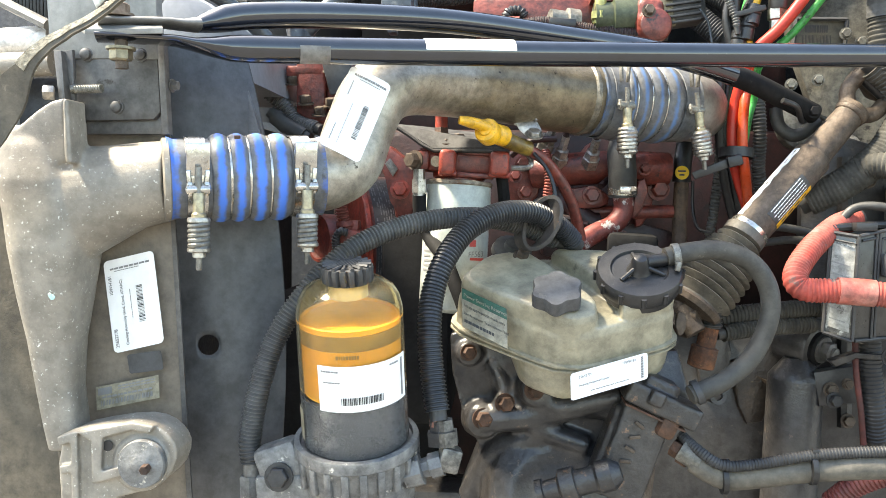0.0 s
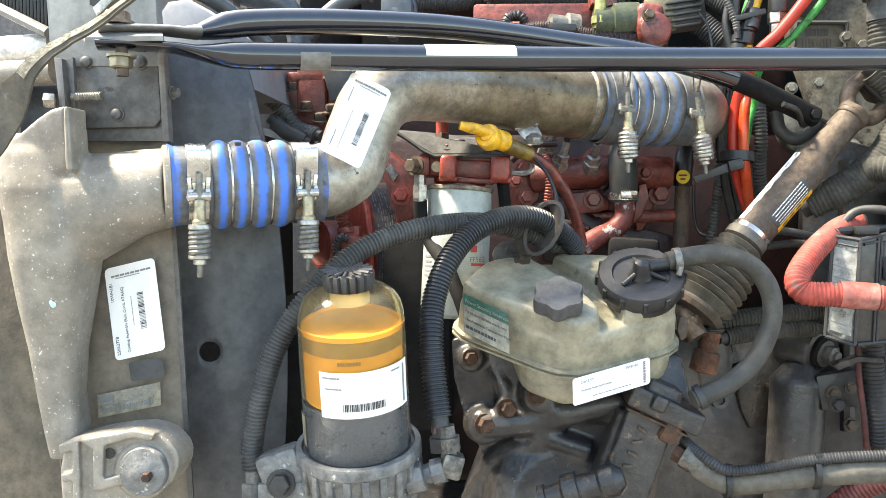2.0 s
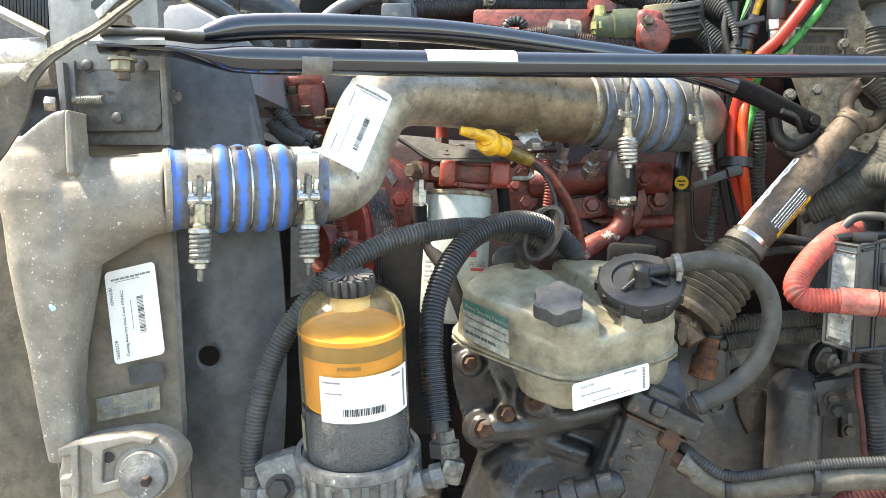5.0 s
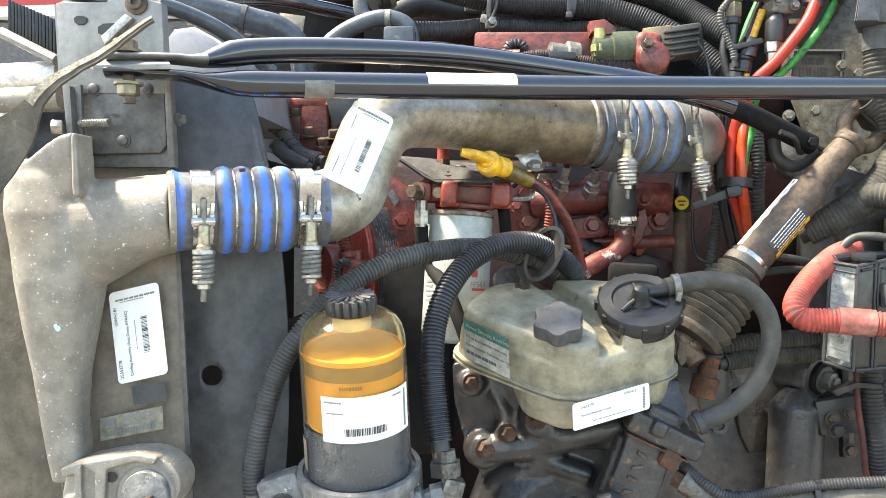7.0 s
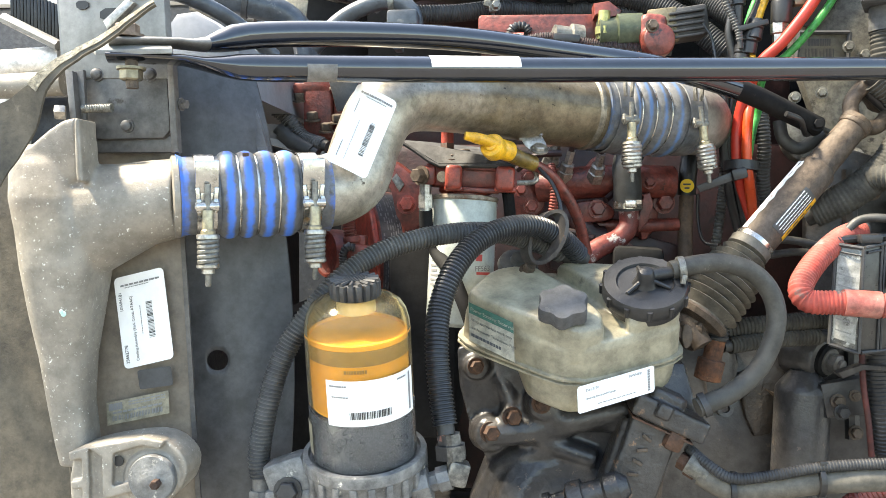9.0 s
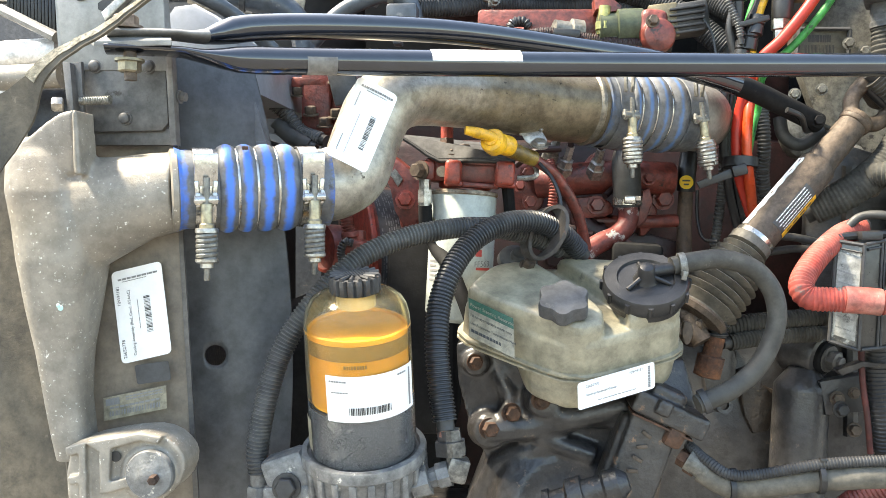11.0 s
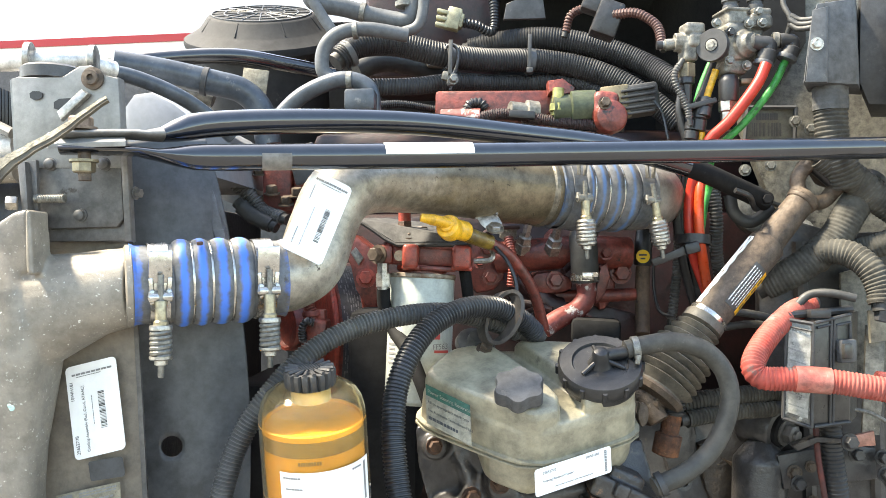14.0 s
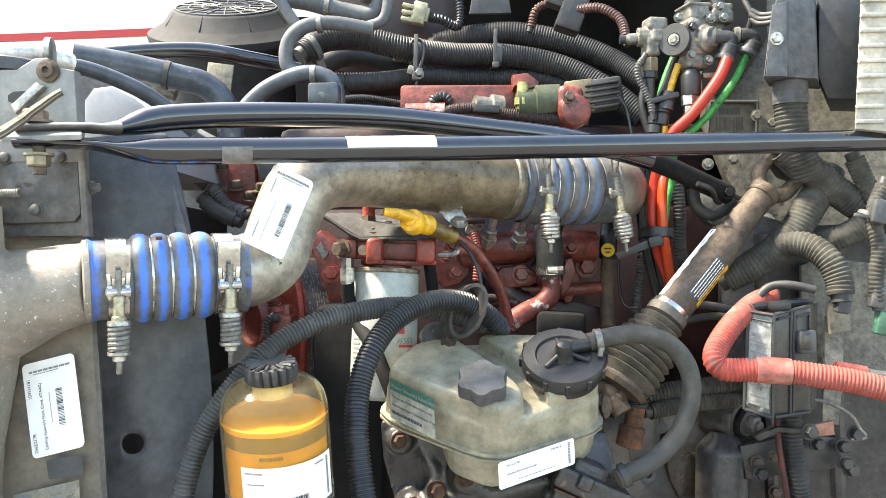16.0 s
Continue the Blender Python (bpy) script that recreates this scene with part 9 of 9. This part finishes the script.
pt = thing("stock_label", (-0.1192, 1.15, 1.6236), "white printed stock label wrapped on the charge air pipe", "label")
o = V((-0.1544, 1.095, 1.5815))
sh = Sheet(o, V((-0.1053, 1.1, 1.5573)) - o, V((-0.1185, 1.122, 1.6789)) - o, 0.003)
part("paper", sh.card(B(), 0.0008, 0.006), PAPER, pt)
part("barcode", barcode(sh, 0.62, 0.22, 0.74, 0.64, False, 24, 6), INK, pt)
for k, rect in enumerate([(0.15, 0.905, 0.95, 0.93), (0.3, 0.878, 0.8, 0.886), (0.17, 0.1, 0.19, 0.3), (0.17, 0.66, 0.19, 0.84), (0.36, 0.1, 0.37, 0.6)]):
    part("print", scribble(sh, [rect], k + 7), GREY_INK, pt)

# label and print on the separator
lab = part("stock_label", wrap(B(), base, up, rD, -26, 76, 0.062, 0.118, 0.0015, 16), PAPER, sep, "white printed stock label")
bm = B()
rnd = random.Random(3)
for k in range(26):
    a = -2 + 44 * k / 26
    wrap(bm, base, up, rD, a, a + rnd.choice((0.5, 0.8, 1.2)), 0.071, 0.08, 0.0022, 2)
part("barcode", bm, INK, lab)
for a0, a1, h0, h1 in ((-22, -4, 0.1105, 0.1125), (-20, -2, 0.0975, 0.099), (50, 62, 0.1105, 0.1125), (67, 70, 0.067, 0.114)):
    bm = B()
    k = a0
    while k < a1:
        w = rnd.uniform(1.2, 2.6)
        wrap(bm, base, up, rD, k, min(a1, k + w), h0, h1, 0.0022, 2)
        k += w + 0.6
    part("print", bm, GREY_INK, lab)
bm = B()
k = -6
while k < 18:
    w = rnd.uniform(1.5, 2.6)
    wrap(bm, base, up, rD * 0.985, k, k + w, 0.1255, 0.13, 0.0005, 2)
    k += w + 0.7
part("embossed_print", bm, AMBER_CAP, sep, "faint amber print")
bm = wrap(B(), base, up, rD, -75, -58, 0.01, 0.05, 0.001, 4)
part("side_label", bm, CREAM, sep, "yellowed side label")
# print on the white canister
cb, rf = V((-0.0065, 1.36, 1.3517)), 0.0498
fax = (V((0.0019, 1.37, 1.5425)) - V((-0.0065, 1.36, 1.356))).normalized()
part("red_mark", wrap(B(), cb, fax, rf, 30, 62, 0.074, 0.078, 0.0006, 6), RED_INK, ff, "red printed bar")
part("red_mark", wrap(B(), cb, fax, rf, 28, 40, 0.094, 0.104, 0.0006, 4), RED_INK, ff, "red printed mark")
t = radians(40)
tan_r = Vector((math.cos(t), math.sin(t), 0))
writing("FF563", "lettering", cb + fax * 0.080 + Vector((math.sin(radians(26)), -math.cos(radians(26)), 0)) * (rf + 0.0015), tan_r, fax, 0.0085, GREY_INK, ff)
bm = B()
for q in range(5):
    wrap(bm, cb, fax, rf, -62, -40 - 3 * (q % 2), 0.055 + q * 0.007, 0.058 + q * 0.007, 0.0006, 5)
wrap(bm, cb, fax, rf, -60, -46, 0.092, 0.104, 0.0006, 5)
part("print", bm, GREY_INK, ff)

# ---- small details ----
bm = B()
prism(bm, [(0.537, 1.455, 1.6723), (0.5586, 1.455, 1.6654), (0.5609, 1.455, 1.6497), (0.5473, 1.455, 1.6461)], 0.02, 0.003, rounded=1)
part("end_lug", bm, MATTE_BLACK, bar_b, "dark end lug at the firewall")
bm = B()
bolt(bm, (0.5493, 1.452, 1.6581), (0, -1, 0.1), 0.008, 0.008)
part("end_bolt", bm, MATTE_BLACK, bar_b)
# cable tied to the rear bar
hose("thin_cable", "thin black cable hanging from the rear support bar", [(0.4887, 1.41, 1.6705), (0.5131, 1.42, 1.6615), (0.5353, 1.46, 1.6439), (0.5659, 1.5, 1.6567), (0.5961, 1.53, 1.6533)], 0.0045, BLACK, "cable")
# chips and screws on the engine side
for a, b, c in (((0.0822, 1.62, 1.5964), (0.1165, 1.6, 1.6204), (0.161, 1.6, 1.6246)), ((0.2384, 1.6, 1.5419), (0.2631, 1.62, 1.5576), (0.3074, 1.63, 1.5512)), ((0.1088, 1.6, 1.4757), (0.1683, 1.6, 1.4865), (0.2171, 1.59, 1.4743))):
    bm = B()
    tube(bm, [a, b, c], 0.006, 10)
    part("fuel_line", bm, RED_SHADED, eng)
for a in ((0.1628, 1.58, 1.4542), (0.1879, 1.58, 1.4209), (0.3173, 1.62, 1.573), (0.0898, 1.62, 1.5591)):
    bm = B()
    bolt(bm, a, (0.05, -1, 0.2), 0.009, 0.01)
    part("flange_bolt", bm, RED, eng)
bm = B()
prism(bm, [(0.301, 1.6, 1.5504), (0.3165, 1.6, 1.5565), (0.3229, 1.6, 1.5328), (0.3119, 1.6, 1.501), (0.2967, 1.6, 1.483), (0.2923, 1.6, 1.5008), (0.3055, 1.6, 1.5277)], 0.025, 0.004)
part("pipe_bracket", bm, RED, eng)
# wiring mesh over the valve cover
for pts in ([(0.0732, 1.56, 1.81), (0.1327, 1.555, 1.8184), (0.1915, 1.55, 1.808), (0.2589, 1.54, 1.7979), (0.3267, 1.54, 1.7913)],):
    conduit("braided_loom", "red and black braided sleeve over the valve cover", pts, 0.0105, mat("braided_sleeve", (0.045, 0.016, 0.015), (0.014, 0.013, 0.013), 0.6, 0, 120, 300, 0.6), 0.004, 0.0016, 12)
bm = B()
block(bm, (0.1638, 1.545, 1.8135), (0.045, 0.03, 0.014), (0, 4, 0), 0.003)
tagged(part("connector_plug", bm, BLACK), "flat black connector on the valve cover", "connector")
bm = B()
ribbed(bm, [(-0.0929, 1.6, 1.8439), (-0.0516, 1.62, 1.849), (0.0095, 1.64, 1.8414)], 0.008, 0.004, 0.002, 10)
tagged(part("sensor_conduit", bm, BLACK), "thin black conduit ahead of the valve cover", "conduit")
# striped cylinder at the left end of the valve cover
bm = B()
lathe(bm, (0.0531, 1.57, 1.8128), (1, -0.1, 0.0), [(0.018, -0.03), (0.018, 0.04)], 18)
tagged(part("fuel_canister", bm, FLAKE), "red and grey flaking fuel fitting by the valve cover", "fitting")
# hose barbs and clamps near the big loom
for at, d in (((-0.1658, 1.73, 1.9702), (0.8, 0.3, 0.55)), ((0.0317, 1.803, 1.9778), (1, 0.3, -0.15)), ((0.1966, 1.87, 1.9815), (1, 0.3, -0.05))):
    bm = B()
    lathe(bm, at, d, [(0.0262, -0.006), (0.0275, -0.006), (0.0275, 0.006), (0.0262, 0.006)], 24)
    tagged(part("loom_clip", bm, PALE_RUBBER), "pale band round the wiring loom", "clip", "loom clips")
bm = B()
block(bm, (0.0374, 1.86, 2.0698), (0.030, 0.03, 0.046), (0, 15, 0), 0.004)
for k in range(3):
    block(bm, (0.016 - 0.002 * k, 1.855, 2.0840 - 0.014 * k), (0.026, 0.02, 0.008), (0, 15, 0), 0.002)
block(bm, (0.050, 1.86, 2.066), (0.016, 0.024, 0.030), (0, 15, 0), 0.003)
tagged(part("connector_plug", bm, mat("yellowed_connector", (0.42, 0.40, 0.27), (0.24, 0.22, 0.13), 0.5)), "yellowed connector plug on the rocker housing", "connector")
conduit("sensor_conduit", "black conduit from the yellowed connector", [(0.0466, 1.87, 2.0676), (0.0825, 1.88, 2.0626), (0.1212, 1.9, 2.0576), (0.122, 1.92, 2.1567)], 0.0107, CONDUIT, 0.007, 0.002, 12)
for x in range(4):
    hose("thin_cable", "grey cable in the bunch above the relay box", [(0.5901, 1.45, 1.9391), (0.5998, 1.44, 1.929), (0.619, 1.42, 1.9287), (0.6246, 1.4, 1.9409)] if x == 0 else ([(0.5883, 1.45, 1.9464), (0.6017, 1.44, 1.9362), (0.6209, 1.42, 1.9359), (0.6273, 1.4, 1.9497)] if x == 1 else ([(0.5937, 1.46, 1.9564), (0.6072, 1.45, 1.9461), (0.6283, 1.43, 1.9457), (0.633, 1.41, 1.9613)] if x == 2 else [(0.5932, 1.47, 2.0075), (0.5856, 1.47, 1.9798), (0.5937, 1.46, 1.9491), (0.5905, 1.47, 1.924)])), 0.0045, RUBBER, "cable")
# bead on the tank neck and a screw on the hose
bm = B()
lathe(bm, (-0.328, 1.06, 1.5352), V((-0.1607, 1.135, 1.5428)) - V((-0.326, 1.062, 1.5359)), [(0.046, -0.006), (0.0495, -0.004), (0.0495, 0.002), (0.046, 0.004)], 40)
part("neck_bead", bm, ALU, tank)
bm = B()
bolt(bm, (-0.243, 1.06, 1.5837), (0, -0.2, 1), 0.004, 0.004, False)
tagged(part("hose_screw", bm, RUST), "tiny rusty screw on the blue hose", "screw")

hose("metal_pipe", "weathered metal pipe under the radiator hose", [(-0.4973, 1.57, 1.8916), (-0.3884, 1.585, 1.8563)], 0.0150, VALVE_ALU, "pipe")
clamp = thing("loom_clamp", (0.0381, 1.77, 1.9305), "pale steel clamp holding two wiring looms together", "clamp", "loom clips")
bm = B()
sweep(bm, curve([(0.0241, 1.765, 1.9836), (0.0272, 1.765, 1.9903), (0.0355, 1.765, 1.9924), (0.0449, 1.765, 1.9878), (0.0488, 1.765, 1.9726), (0.0464, 1.765, 1.9519), (0.0394, 1.765, 1.9313), (0.0362, 1.765, 1.9162), (0.0331, 1.765, 1.9012)], 30), 0.0075, 10, True, 0.4)
part("strap", bm, PALE_RUBBER, clamp)
bm = B()
bolt(bm, (0.0387, 1.75, 1.9206), (0.2, -1, 0.1), 0.008, 0.010)
part("bolt", bm, ZINC_DULL, clamp)
bm = B()
block(bm, (0.0316, 1.76, 1.9273), (0.030, 0.016, 0.018), (0, 15, 0), 0.003)
part("lug", bm, ZINC_DULL, clamp)
